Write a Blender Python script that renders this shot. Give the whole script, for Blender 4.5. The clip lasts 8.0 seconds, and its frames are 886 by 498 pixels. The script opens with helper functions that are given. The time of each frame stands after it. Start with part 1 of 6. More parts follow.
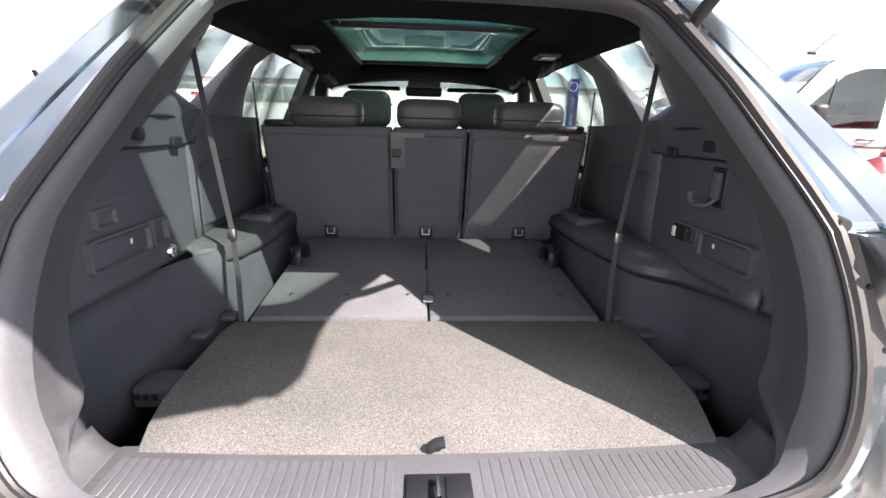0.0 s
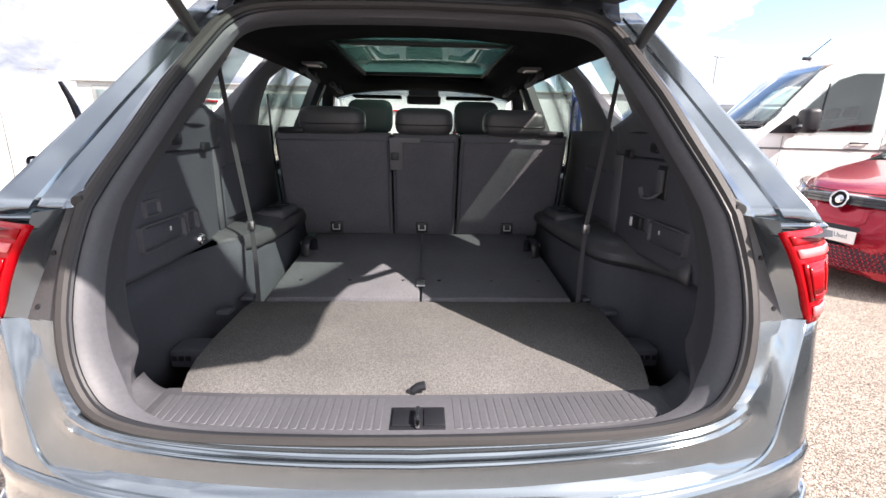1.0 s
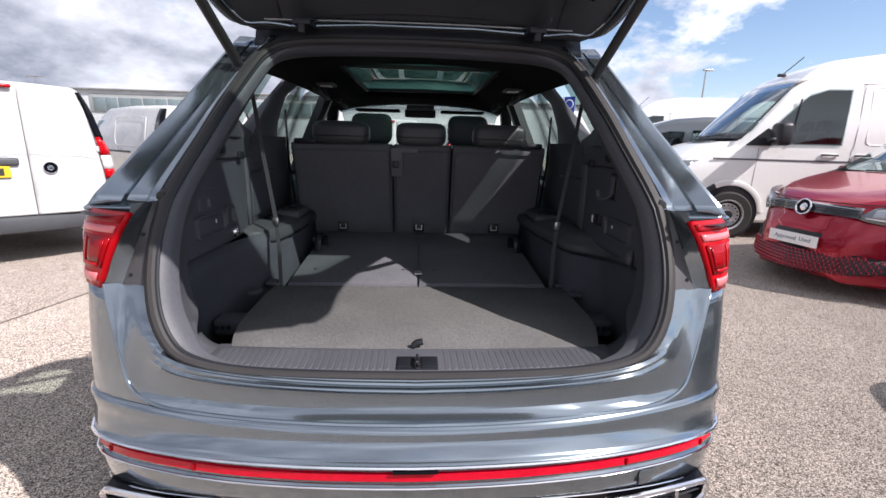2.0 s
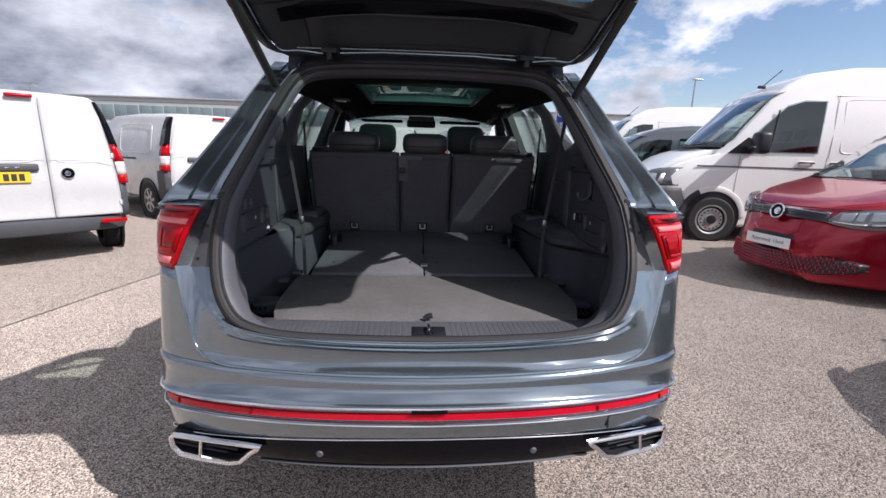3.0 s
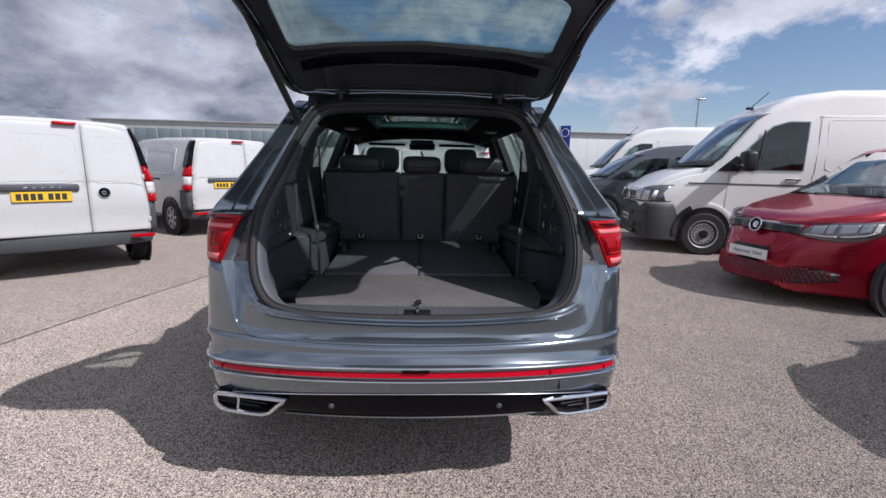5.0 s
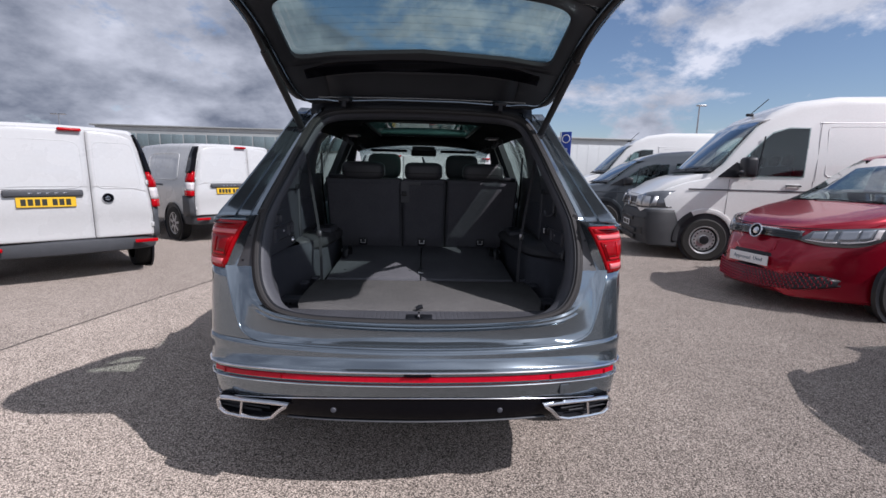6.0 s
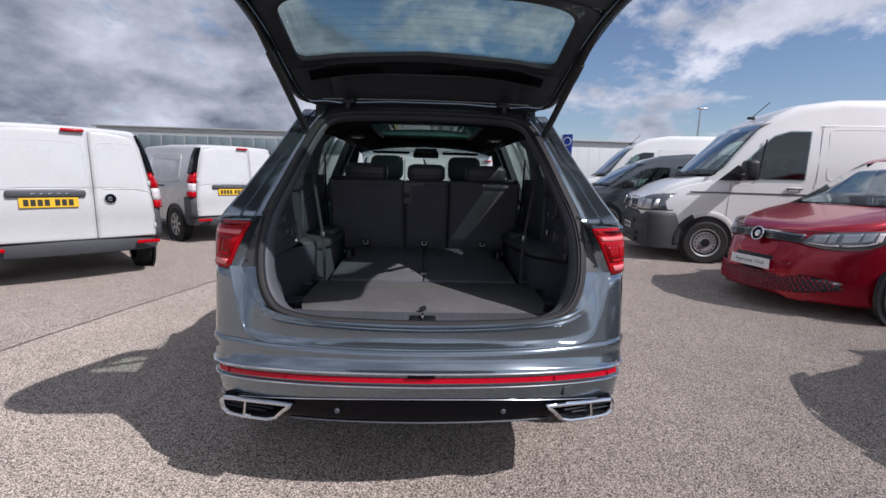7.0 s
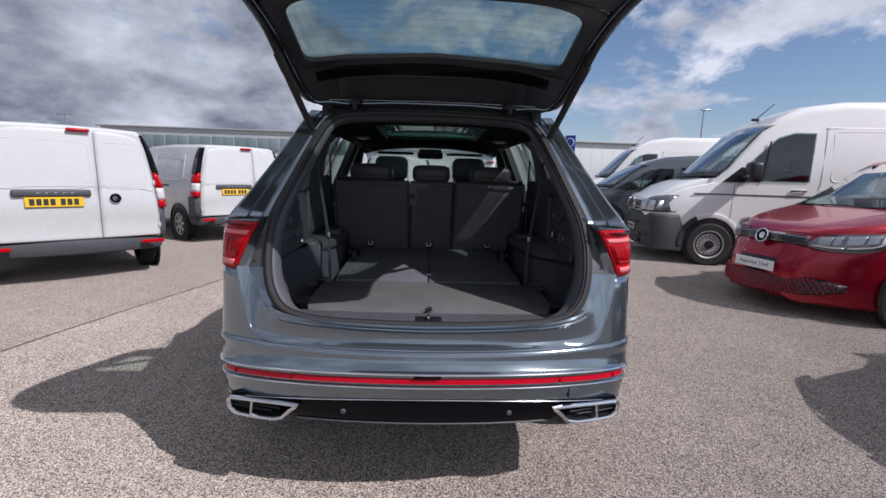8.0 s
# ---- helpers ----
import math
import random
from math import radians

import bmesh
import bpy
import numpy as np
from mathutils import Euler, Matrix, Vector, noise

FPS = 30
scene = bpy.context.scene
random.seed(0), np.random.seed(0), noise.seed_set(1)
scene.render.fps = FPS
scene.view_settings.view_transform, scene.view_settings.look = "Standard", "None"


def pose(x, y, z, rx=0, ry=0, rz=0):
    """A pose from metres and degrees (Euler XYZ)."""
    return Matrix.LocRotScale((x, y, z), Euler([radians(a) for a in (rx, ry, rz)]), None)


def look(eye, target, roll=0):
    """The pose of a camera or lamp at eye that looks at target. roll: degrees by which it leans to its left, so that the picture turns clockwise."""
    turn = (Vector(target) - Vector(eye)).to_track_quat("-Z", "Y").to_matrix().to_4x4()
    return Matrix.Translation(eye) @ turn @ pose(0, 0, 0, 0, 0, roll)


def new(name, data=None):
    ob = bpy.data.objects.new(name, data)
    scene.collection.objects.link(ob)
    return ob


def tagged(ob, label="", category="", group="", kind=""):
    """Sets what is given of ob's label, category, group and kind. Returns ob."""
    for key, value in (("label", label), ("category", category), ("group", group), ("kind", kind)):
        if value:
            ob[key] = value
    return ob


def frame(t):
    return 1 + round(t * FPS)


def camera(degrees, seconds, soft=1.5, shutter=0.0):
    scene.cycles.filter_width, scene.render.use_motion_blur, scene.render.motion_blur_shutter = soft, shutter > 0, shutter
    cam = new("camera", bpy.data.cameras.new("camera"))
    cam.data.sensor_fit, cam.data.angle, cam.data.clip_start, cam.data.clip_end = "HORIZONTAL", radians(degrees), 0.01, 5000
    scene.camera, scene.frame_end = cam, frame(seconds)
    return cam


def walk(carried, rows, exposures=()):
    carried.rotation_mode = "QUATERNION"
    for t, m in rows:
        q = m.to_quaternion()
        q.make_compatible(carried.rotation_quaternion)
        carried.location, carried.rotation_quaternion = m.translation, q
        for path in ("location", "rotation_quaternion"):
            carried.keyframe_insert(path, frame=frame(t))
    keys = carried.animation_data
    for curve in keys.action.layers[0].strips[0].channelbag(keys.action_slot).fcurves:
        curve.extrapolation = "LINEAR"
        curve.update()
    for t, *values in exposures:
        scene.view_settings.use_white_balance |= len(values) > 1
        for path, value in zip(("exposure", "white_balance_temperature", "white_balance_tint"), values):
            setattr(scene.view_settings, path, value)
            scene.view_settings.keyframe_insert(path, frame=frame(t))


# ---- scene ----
cam = camera(89.0, 8.0)
PATH = [
    (0, (-0.04, -0.461, 1.436), (0.076, 1.465, 0.912), 1.4),
    (0.5, (-0.013, -0.557, 1.438), (0.082, 1.373, 0.924), 1.2),
    (1, (0.01, -0.682, 1.438), (0.095, 1.252, 0.936), 1.1),
    (1.5, (0.02, -0.841, 1.441), (0.11, 1.098, 0.960), 1.2),
    (2.8, (-0.053, -1.233, 1.459), (0.081, 0.713, 1.019), 1.7),
    (3, (-0.057, -1.293, 1.458), (0.075, 0.655, 1.024), 1.6),
    (3.5, (-0.058, -1.422, 1.464), (0.07, 0.529, 1.046), 1.5),
    (4, (-0.015, -1.564, 1.468), (0.098, 0.393, 1.071), 1.4),
    (4.5, (0.019, -1.681, 1.467), (0.117, 0.281, 1.093), 1.3),
    (6, (0.017, -1.751, 1.470), (0.102, 0.22, 1.140), 1.3),
    (6.5, (0.013, -1.754, 1.472), (0.097, 0.217, 1.147), 1.4),
    (7, (0.002, -1.755, 1.467), (0.085, 0.217, 1.146), 1.5),
    (7.5, (-0.01, -1.754, 1.472), (0.069, 0.219, 1.151), 1.7),
    (8, (-0.017, -1.758, 1.470), (0.057, 0.215, 1.151), 1.7),
]
EXPOSURES = [(0.0, 2.34, 6750, 17), (1.0, 1.76, 6700, 17), (1.7, 1.04, 6300, 17), (2.8, 0.55, 6100, 17), (3.5, 0.34, 6000, 17), (4.5, 0.12, 5900, 17), (6.0, 0.02, 5900, 17), (8.0, 0.02, 5900, 17)]
walk(cam, [(t, look(eye, target, roll)) for t, eye, target, roll in PATH], EXPOSURES)

# ---- world and sun ----
SUN = Vector((0.84, -0.55, 1.0)).normalized()
world = bpy.data.worlds.new("sky")
scene.world = world
world.use_nodes = True


def link(tree, a, b):
    tree.links.new(a, b)


def build_sky():
    nt = world.node_tree
    nt.nodes.clear()
    n = nt.nodes.new
    out, bg = n("ShaderNodeOutputWorld"), n("ShaderNodeBackground")
    sky = n("ShaderNodeTexSky")
    sky.sky_type, sky.sun_disc = "NISHITA", False
    sky.sun_elevation = math.asin(SUN.z)
    sky.sun_rotation = math.atan2(SUN.x, SUN.y)
    sky.air_density, sky.dust_density = 1.0, 0.4
    co = n("ShaderNodeTexCoord")
    sep = n("ShaderNodeSeparateXYZ")
    link(nt, co.outputs["Generated"], sep.inputs[0])
    # clouds lie on a flat layer: divide by the height
    den = n("ShaderNodeMath"); den.operation = "ADD"; den.inputs[1].default_value = 0.50
    mx = n("ShaderNodeMath"); mx.operation = "MAXIMUM"; mx.inputs[1].default_value = 0.0
    link(nt, sep.outputs["Z"], mx.inputs[0]); link(nt, mx.outputs[0], den.inputs[0])
    dv = n("ShaderNodeVectorMath"); dv.operation = "DIVIDE"
    comb = n("ShaderNodeCombineXYZ")
    for k in range(3):
        link(nt, den.outputs[0], comb.inputs[k])
    link(nt, co.outputs["Generated"], dv.inputs[0]); link(nt, comb.outputs[0], dv.inputs[1])
    mapn = n("ShaderNodeMapping")
    mapn.inputs["Location"].default_value = CLOUD_AT
    link(nt, dv.outputs[0], mapn.inputs[0])
    big = n("ShaderNodeTexNoise"); big.inputs["Scale"].default_value = 2.6; big.inputs["Detail"].default_value = 10.0; big.inputs["Roughness"].default_value = 0.62; big.inputs["Distortion"].default_value = 0.1
    link(nt, mapn.outputs[0], big.inputs["Vector"])
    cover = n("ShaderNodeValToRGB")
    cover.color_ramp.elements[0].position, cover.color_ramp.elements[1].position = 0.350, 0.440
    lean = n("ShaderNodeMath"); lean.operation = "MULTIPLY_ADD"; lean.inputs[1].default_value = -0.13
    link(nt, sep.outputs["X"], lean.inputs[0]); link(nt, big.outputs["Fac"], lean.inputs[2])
    # the cover is denser to the unseen south, added to brighten paint reflections
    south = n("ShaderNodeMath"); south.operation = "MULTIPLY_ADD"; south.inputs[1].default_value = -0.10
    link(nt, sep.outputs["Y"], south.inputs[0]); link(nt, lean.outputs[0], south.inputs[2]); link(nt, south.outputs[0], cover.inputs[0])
    shade = n("ShaderNodeTexNoise"); shade.inputs["Scale"].default_value = 3.2; shade.inputs["Detail"].default_value = 8.0; shade.inputs["Roughness"].default_value = 0.58
    link(nt, mapn.outputs[0], shade.inputs["Vector"])
    tone = n("ShaderNodeValToRGB")
    e = tone.color_ramp.elements
    e[0].position, e[0].color = 0.30, (2.0, 2.25, 2.7, 1)
    e[1].position, e[1].color = 0.68, (8.4, 8.55, 8.8, 1)
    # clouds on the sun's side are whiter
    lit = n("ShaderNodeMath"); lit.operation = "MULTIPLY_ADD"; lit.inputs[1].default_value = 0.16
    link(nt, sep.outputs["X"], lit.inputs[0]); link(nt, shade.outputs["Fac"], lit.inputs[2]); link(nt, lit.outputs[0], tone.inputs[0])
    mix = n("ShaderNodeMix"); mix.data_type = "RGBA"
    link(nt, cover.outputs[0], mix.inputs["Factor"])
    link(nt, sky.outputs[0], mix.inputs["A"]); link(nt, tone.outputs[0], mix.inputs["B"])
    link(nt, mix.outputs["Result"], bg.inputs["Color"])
    bg.inputs["Strength"].default_value = 0.09
    link(nt, bg.outputs[0], out.inputs[0])


CLOUD_AT = (5.3, 2.35, 0.0)
build_sky()
sun = new("sun", bpy.data.lights.new("sun", "SUN"))
sun.data.energy, sun.data.angle, sun.data.color = 4.0, radians(0.6), (1.0, 0.935, 0.85)
sun.matrix_world = look(SUN * 60, (0, 0, 0))

# ---- materials ----


def material(name, color, rough=0.5, metal=0.0, vary=0.0, scale=6.0, bump=0.0, bump_scale=200.0, coat=0.0, spec=0.5):
    m = bpy.data.materials.new(name)
    m.use_nodes = True
    nt = m.node_tree
    b = nt.nodes["Principled BSDF"]
    b.inputs["Base Color"].default_value = (*color, 1)
    b.inputs["Roughness"].default_value, b.inputs["Metallic"].default_value = rough, metal
    b.inputs["Specular IOR Level"].default_value = spec
    b.inputs["Coat Weight"].default_value, b.inputs["Coat Roughness"].default_value = coat, 0.03
    co = nt.nodes.new("ShaderNodeTexCoord")
    if vary:
        tex = nt.nodes.new("ShaderNodeTexNoise"); tex.inputs["Scale"].default_value = scale; tex.inputs["Detail"].default_value = 6
        fine = nt.nodes.new("ShaderNodeTexNoise"); fine.inputs["Scale"].default_value = scale * 18; fine.inputs["Detail"].default_value = 3
        add = nt.nodes.new("ShaderNodeMath"); add.operation = "ADD"
        ramp = nt.nodes.new("ShaderNodeMapRange")
        ramp.inputs["From Min"].default_value, ramp.inputs["From Max"].default_value = 0.7, 1.3
        ramp.inputs["To Min"].default_value, ramp.inputs["To Max"].default_value = 1 - vary, 1 + vary
        mul = nt.nodes.new("ShaderNodeMix"); mul.data_type, mul.blend_type = "RGBA", "MULTIPLY"
        mul.inputs["Factor"].default_value = 1.0
        mul.inputs["A"].default_value = (*color, 1)
        link(nt, co.outputs["Object"], tex.inputs["Vector"]); link(nt, co.outputs["Object"], fine.inputs["Vector"])
        link(nt, tex.outputs["Fac"], add.inputs[0]); link(nt, fine.outputs["Fac"], add.inputs[1])
        link(nt, add.outputs[0], ramp.inputs[0]); link(nt, ramp.outputs[0], mul.inputs["B"])
        link(nt, mul.outputs["Result"], b.inputs["Base Color"])
        rr = nt.nodes.new("ShaderNodeMapRange")
        rr.inputs["To Min"].default_value, rr.inputs["To Max"].default_value = max(0.0, rough - 0.08), min(1.0, rough + 0.08)
        link(nt, tex.outputs["Fac"], rr.inputs[0]); link(nt, rr.outputs[0], b.inputs["Roughness"])
    if bump:
        t2 = nt.nodes.new("ShaderNodeTexNoise"); t2.inputs["Scale"].default_value = bump_scale; t2.inputs["Detail"].default_value = 4
        bp = nt.nodes.new("ShaderNodeBump"); bp.inputs["Strength"].default_value = bump; bp.inputs["Distance"].default_value = 0.002
        link(nt, co.outputs["Object"], t2.inputs["Vector"]); link(nt, t2.outputs["Fac"], bp.inputs["Height"]); link(nt, bp.outputs[0], b.inputs["Normal"])
    return m


def carpet_material(name, dark, light, scale):
    m = material(name, dark, 0.95, spec=0.15)
    nt = m.node_tree; b = nt.nodes["Principled BSDF"]
    co = nt.nodes.new("ShaderNodeTexCoord")
    a = nt.nodes.new("ShaderNodeTexNoise"); a.inputs["Scale"].default_value = scale; a.inputs["Detail"].default_value = 5; a.inputs["Roughness"].default_value = 0.7
    r = nt.nodes.new("ShaderNodeValToRGB"); e = r.color_ramp.elements
    e[0].position, e[0].color, e[1].position, e[1].color = 0.40, (*dark, 1), 0.62, (*light, 1)
    big = nt.nodes.new("ShaderNodeTexNoise"); big.inputs["Scale"].default_value = 5
    mr = nt.nodes.new("ShaderNodeMapRange"); mr.inputs["To Min"].default_value, mr.inputs["To Max"].default_value = 0.8, 1.2
    mul = nt.nodes.new("ShaderNodeMix"); mul.data_type, mul.blend_type = "RGBA", "MULTIPLY"; mul.inputs["Factor"].default_value = 1
    for t in (a, big):
        link(nt, co.outputs["Object"], t.inputs["Vector"])
    link(nt, a.outputs["Fac"], r.inputs[0]); link(nt, big.outputs["Fac"], mr.inputs[0])
    link(nt, r.outputs[0], mul.inputs["A"]); link(nt, mr.outputs[0], mul.inputs["B"]); link(nt, mul.outputs["Result"], b.inputs["Base Color"])
    bp = nt.nodes.new("ShaderNodeBump"); bp.inputs["Strength"].default_value = 0.7; bp.inputs["Distance"].default_value = 0.003
    link(nt, a.outputs["Fac"], bp.inputs["Height"]); link(nt, bp.outputs[0], b.inputs["Normal"])
    return m


def glass_material(name, tint, gloss=1.0):
    m = bpy.data.materials.new(name)
    m.use_nodes = True
    nt = m.node_tree
    nt.nodes.clear()
    out, tr, gl, mix, fr = (nt.nodes.new(k) for k in ("ShaderNodeOutputMaterial", "ShaderNodeBsdfTransparent", "ShaderNodeBsdfGlossy", "ShaderNodeMixShader", "ShaderNodeLayerWeight"))
    tr.inputs[0].default_value = (*tint, 1)
    gl.inputs["Roughness"].default_value = 0.01
    fr.inputs["Blend"].default_value = 0.5
    pw = nt.nodes.new("ShaderNodeMath"); pw.operation = "POWER"; pw.inputs[1].default_value = 5.0
    ma = nt.nodes.new("ShaderNodeMath"); ma.operation = "MULTIPLY_ADD"; ma.inputs[1].default_value, ma.inputs[2].default_value = 0.85 * gloss, 0.05 * gloss
    link(nt, fr.outputs["Facing"], pw.inputs[0]); link(nt, pw.outputs[0], ma.inputs[0]); link(nt, ma.outputs[0], mix.inputs[0])
    link(nt, tr.outputs[0], mix.inputs[1]); link(nt, gl.outputs[0], mix.inputs[2]); link(nt, mix.outputs[0], out.inputs[0])
    return m


def asphalt_material(name="asphalt", tone=1.0):
    m = material(name, (0.2, 0.185, 0.165), 0.9, spec=0.15)
    nt = m.node_tree; b = nt.nodes["Principled BSDF"]
    b.inputs["Diffuse Roughness"].default_value = 1.0
    co = nt.nodes.new("ShaderNodeTexCoord")
    vor = nt.nodes.new("ShaderNodeTexVoronoi"); vor.inputs["Scale"].default_value = 190
    fine = nt.nodes.new("ShaderNodeTexNoise"); fine.inputs["Scale"].default_value = 60; fine.inputs["Detail"].default_value = 6; fine.inputs["Roughness"].default_value = 0.75
    big = nt.nodes.new("ShaderNodeTexNoise"); big.inputs["Scale"].default_value = 0.7; big.inputs["Detail"].default_value = 5
    r = nt.nodes.new("ShaderNodeValToRGB"); e = r.color_ramp.elements
    e[0].position, e[0].color, e[1].position, e[1].color = 0.12, (0.062 * tone, 0.053 * tone, 0.046 * tone, 1), 0.90, (0.72 * tone, 0.622 * tone, 0.54 * tone, 1)
    sep = nt.nodes.new("ShaderNodeSeparateColor")
    av = nt.nodes.new("ShaderNodeMath"); av.operation = "MULTIPLY_ADD"; av.inputs[1].default_value = 0.80
    fm = nt.nodes.new("ShaderNodeMath"); fm.operation = "MULTIPLY"; fm.inputs[1].default_value = 0.22
    mr = nt.nodes.new("ShaderNodeMapRange"); mr.inputs["To Min"].default_value, mr.inputs["To Max"].default_value = 0.84, 1.16
    mul = nt.nodes.new("ShaderNodeMix"); mul.data_type, mul.blend_type = "RGBA", "MULTIPLY"; mul.inputs["Factor"].default_value = 1
    for t in (vor, fine, big):
        link(nt, co.outputs["Object"], t.inputs["Vector"])
    link(nt, vor.outputs["Color"], sep.inputs[0]); link(nt, fine.outputs["Fac"], fm.inputs[0])
    link(nt, sep.outputs[0], av.inputs[0]); link(nt, fm.outputs[0], av.inputs[2])
    link(nt, av.outputs[0], r.inputs[0]); link(nt, big.outputs["Fac"], mr.inputs[0])
    link(nt, r.outputs[0], mul.inputs["A"]); link(nt, mr.outputs[0], mul.inputs["B"]); link(nt, mul.outputs["Result"], b.inputs["Base Color"])
    # sparse pale chippings and faint stained patches
    chip = nt.nodes.new("ShaderNodeTexVoronoi"); chip.inputs["Scale"].default_value = 60
    cs = nt.nodes.new("ShaderNodeSeparateColor"); hit = nt.nodes.new("ShaderNodeMath"); hit.operation = "GREATER_THAN"; hit.inputs[1].default_value = 0.965
    near = nt.nodes.new("ShaderNodeMath"); near.operation = "LESS_THAN"; near.inputs[1].default_value = 0.28
    both = nt.nodes.new("ShaderNodeMath"); both.operation = "MULTIPLY"
    pale = nt.nodes.new("ShaderNodeMix"); pale.data_type = "RGBA"; pale.inputs["B"].default_value = (0.70, 0.64, 0.58, 1)
    stain = nt.nodes.new("ShaderNodeTexNoise"); stain.inputs["Scale"].default_value = 4.5; stain.inputs["Detail"].default_value = 4
    sr = nt.nodes.new("ShaderNodeMapRange"); sr.inputs["From Min"].default_value, sr.inputs["From Max"].default_value = 0.3, 0.7
    sr.inputs["To Min"].default_value, sr.inputs["To Max"].default_value = 0.93, 1.06
    wet = nt.nodes.new("ShaderNodeMix"); wet.data_type, wet.blend_type = "RGBA", "MULTIPLY"; wet.inputs["Factor"].default_value = 1
    for t in (chip, stain):
        link(nt, co.outputs["Object"], t.inputs["Vector"])
    link(nt, chip.outputs["Color"], cs.inputs[0]); link(nt, cs.outputs[1], hit.inputs[0]); link(nt, chip.outputs["Distance"], near.inputs[0])
    link(nt, hit.outputs[0], both.inputs[0]); link(nt, near.outputs[0], both.inputs[1]); link(nt, both.outputs[0], pale.inputs["Factor"])
    pit = nt.nodes.new("ShaderNodeMapRange"); pit.inputs["From Min"].default_value, pit.inputs["From Max"].default_value = 0.35, 0.75
    pit.inputs["To Min"].default_value, pit.inputs["To Max"].default_value = 1.12, 0.45
    gaps = nt.nodes.new("ShaderNodeMix"); gaps.data_type, gaps.blend_type = "RGBA", "MULTIPLY"; gaps.inputs["Factor"].default_value = 1
    link(nt, vor.outputs["Distance"], pit.inputs[0]); link(nt, mul.outputs["Result"], gaps.inputs["A"]); link(nt, pit.outputs[0], gaps.inputs["B"])
    link(nt, stain.outputs["Fac"], sr.inputs[0]); link(nt, gaps.outputs["Result"], wet.inputs["A"]); link(nt, sr.outputs[0], wet.inputs["B"])
    link(nt, wet.outputs["Result"], pale.inputs["A"]); link(nt, pale.outputs["Result"], b.inputs["Base Color"])
    bp = nt.nodes.new("ShaderNodeBump"); bp.inputs["Strength"].default_value = 0.6; bp.inputs["Distance"].default_value = -0.003
    link(nt, vor.outputs["Distance"], bp.inputs["Height"]); link(nt, bp.outputs[0], b.inputs["Normal"])
    return m


PAINT = material("grey_metallic_paint", (0.250, 0.293, 0.327), 0.14, 0.88, coat=0.6, bump=0.015, bump_scale=900)
GLOSS_BLACK = material("gloss_black", (0.004, 0.004, 0.006), 0.10, coat=0.0, spec=0.16)
PLASTIC = material("grey_plastic", (0.082, 0.084, 0.096), 0.55, vary=0.12, bump=0.12, bump_scale=900)
DARK_PLASTIC = material("dark_plastic", (0.067, 0.070, 0.085), 0.5, vary=0.12, bump=0.15, bump_scale=700)
BLACK_PLASTIC = material("black_plastic", (0.012, 0.013, 0.017), 0.45, vary=0.1, bump=0.08, bump_scale=600)
LINING = material("tailgate_lining", (0.034, 0.036, 0.041), 0.5, vary=0.1, bump=0.1, bump_scale=700)
LATCH_GREY = material("latch_cover_plastic", (0.15, 0.152, 0.162), 0.5, vary=0.08)
PLATE_METAL = material("primer_panel", (0.075, 0.075, 0.078), 0.45, 0.3, vary=0.12, scale=8)
RUBBER = material("rubber", (0.022, 0.021, 0.022), 0.55, vary=0.1)
SEAL_RUBBER = material("seal_rubber", (0.030, 0.028, 0.028), 0.6, vary=0.1)
HEADLINER = material("headliner_cloth", (0.006, 0.0065, 0.009), 0.95, spec=0.1, vary=0.1, bump=0.2)
LEATHER = material("leather", (0.060, 0.060, 0.064), 0.42, vary=0.12, bump=0.25, bump_scale=260)
CARPET = carpet_material("cargo_carpet", (0.072, 0.071, 0.072), (0.210, 0.204, 0.200), 420)
SEATBACK = carpet_material("seat_back_cloth", (0.084, 0.085, 0.096), (0.180, 0.181, 0.198), 420)
SIDECLOTH = carpet_material("side_lining_cloth", (0.064, 0.067, 0.081), (0.108, 0.112, 0.131), 520)
CHROME = material("chrome", (0.82, 0.82, 0.84), 0.15, 1.0)
STEEL = material("steel", (0.5, 0.5, 0.5), 0.35, 1.0, vary=0.15)
RED_LENS = material("red_lens", (0.46, 0.001, 0.006), 0.25, coat=0.06, spec=0.2, vary=0.12, scale=30)
DEEP_RED = material("deep_red_lens", (0.29, 0.001, 0.004), 0.2, coat=0.06, spec=0.2)
STRIP_RED = material("strip_red_lens", (0.52, 0.002, 0.018), 0.16, coat=0.2, spec=0.3, vary=0.15, scale=40)
PINK_LENS = material("pale_red_lens", (0.80, 0.20, 0.21), 0.2, coat=0.15)
CLEAR_LENS = material("clear_lens", (0.36, 0.38, 0.41), 0.12, 0.55, coat=1.0)
VAN_WHITE = material("van_white_paint", (0.86, 0.86, 0.84), 0.30, coat=0.6, vary=0.03, scale=2)
WHITE = material("white_paint", (0.61, 0.615, 0.61), 0.28, coat=0.8, vary=0.03, scale=2)
RED_PAINT = material("dark_red_paint", (0.36, 0.004, 0.022), 0.24, 0.5, coat=0.7)
LAMP_GREY = material("grey_lamp_housing", (0.15, 0.16, 0.175), 0.14, 0.45, coat=1.0)
LAMP_DARK = material("dark_lamp_housing", (0.055, 0.060, 0.068), 0.12, 0.2, coat=1.0)
VAN_BUMPER = material("dark_bumper_plastic", (0.034, 0.036, 0.040), 0.62, vary=0.12, bump=0.1)
SHED_GLASS = material("shed_glazing", (0.17, 0.22, 0.235), 0.2, vary=0.2, scale=0.4)
GREY_VAN = material("dark_grey_paint", (0.10, 0.115, 0.13), 0.3, 0.5, coat=1.0)
BUMPER_GREY = material("bumper_plastic", (0.070, 0.074, 0.082), 0.6, vary=0.12, bump=0.1)
TYRE = material("tyre_rubber", (0.022, 0.021, 0.020), 0.8, vary=0.25, scale=12)
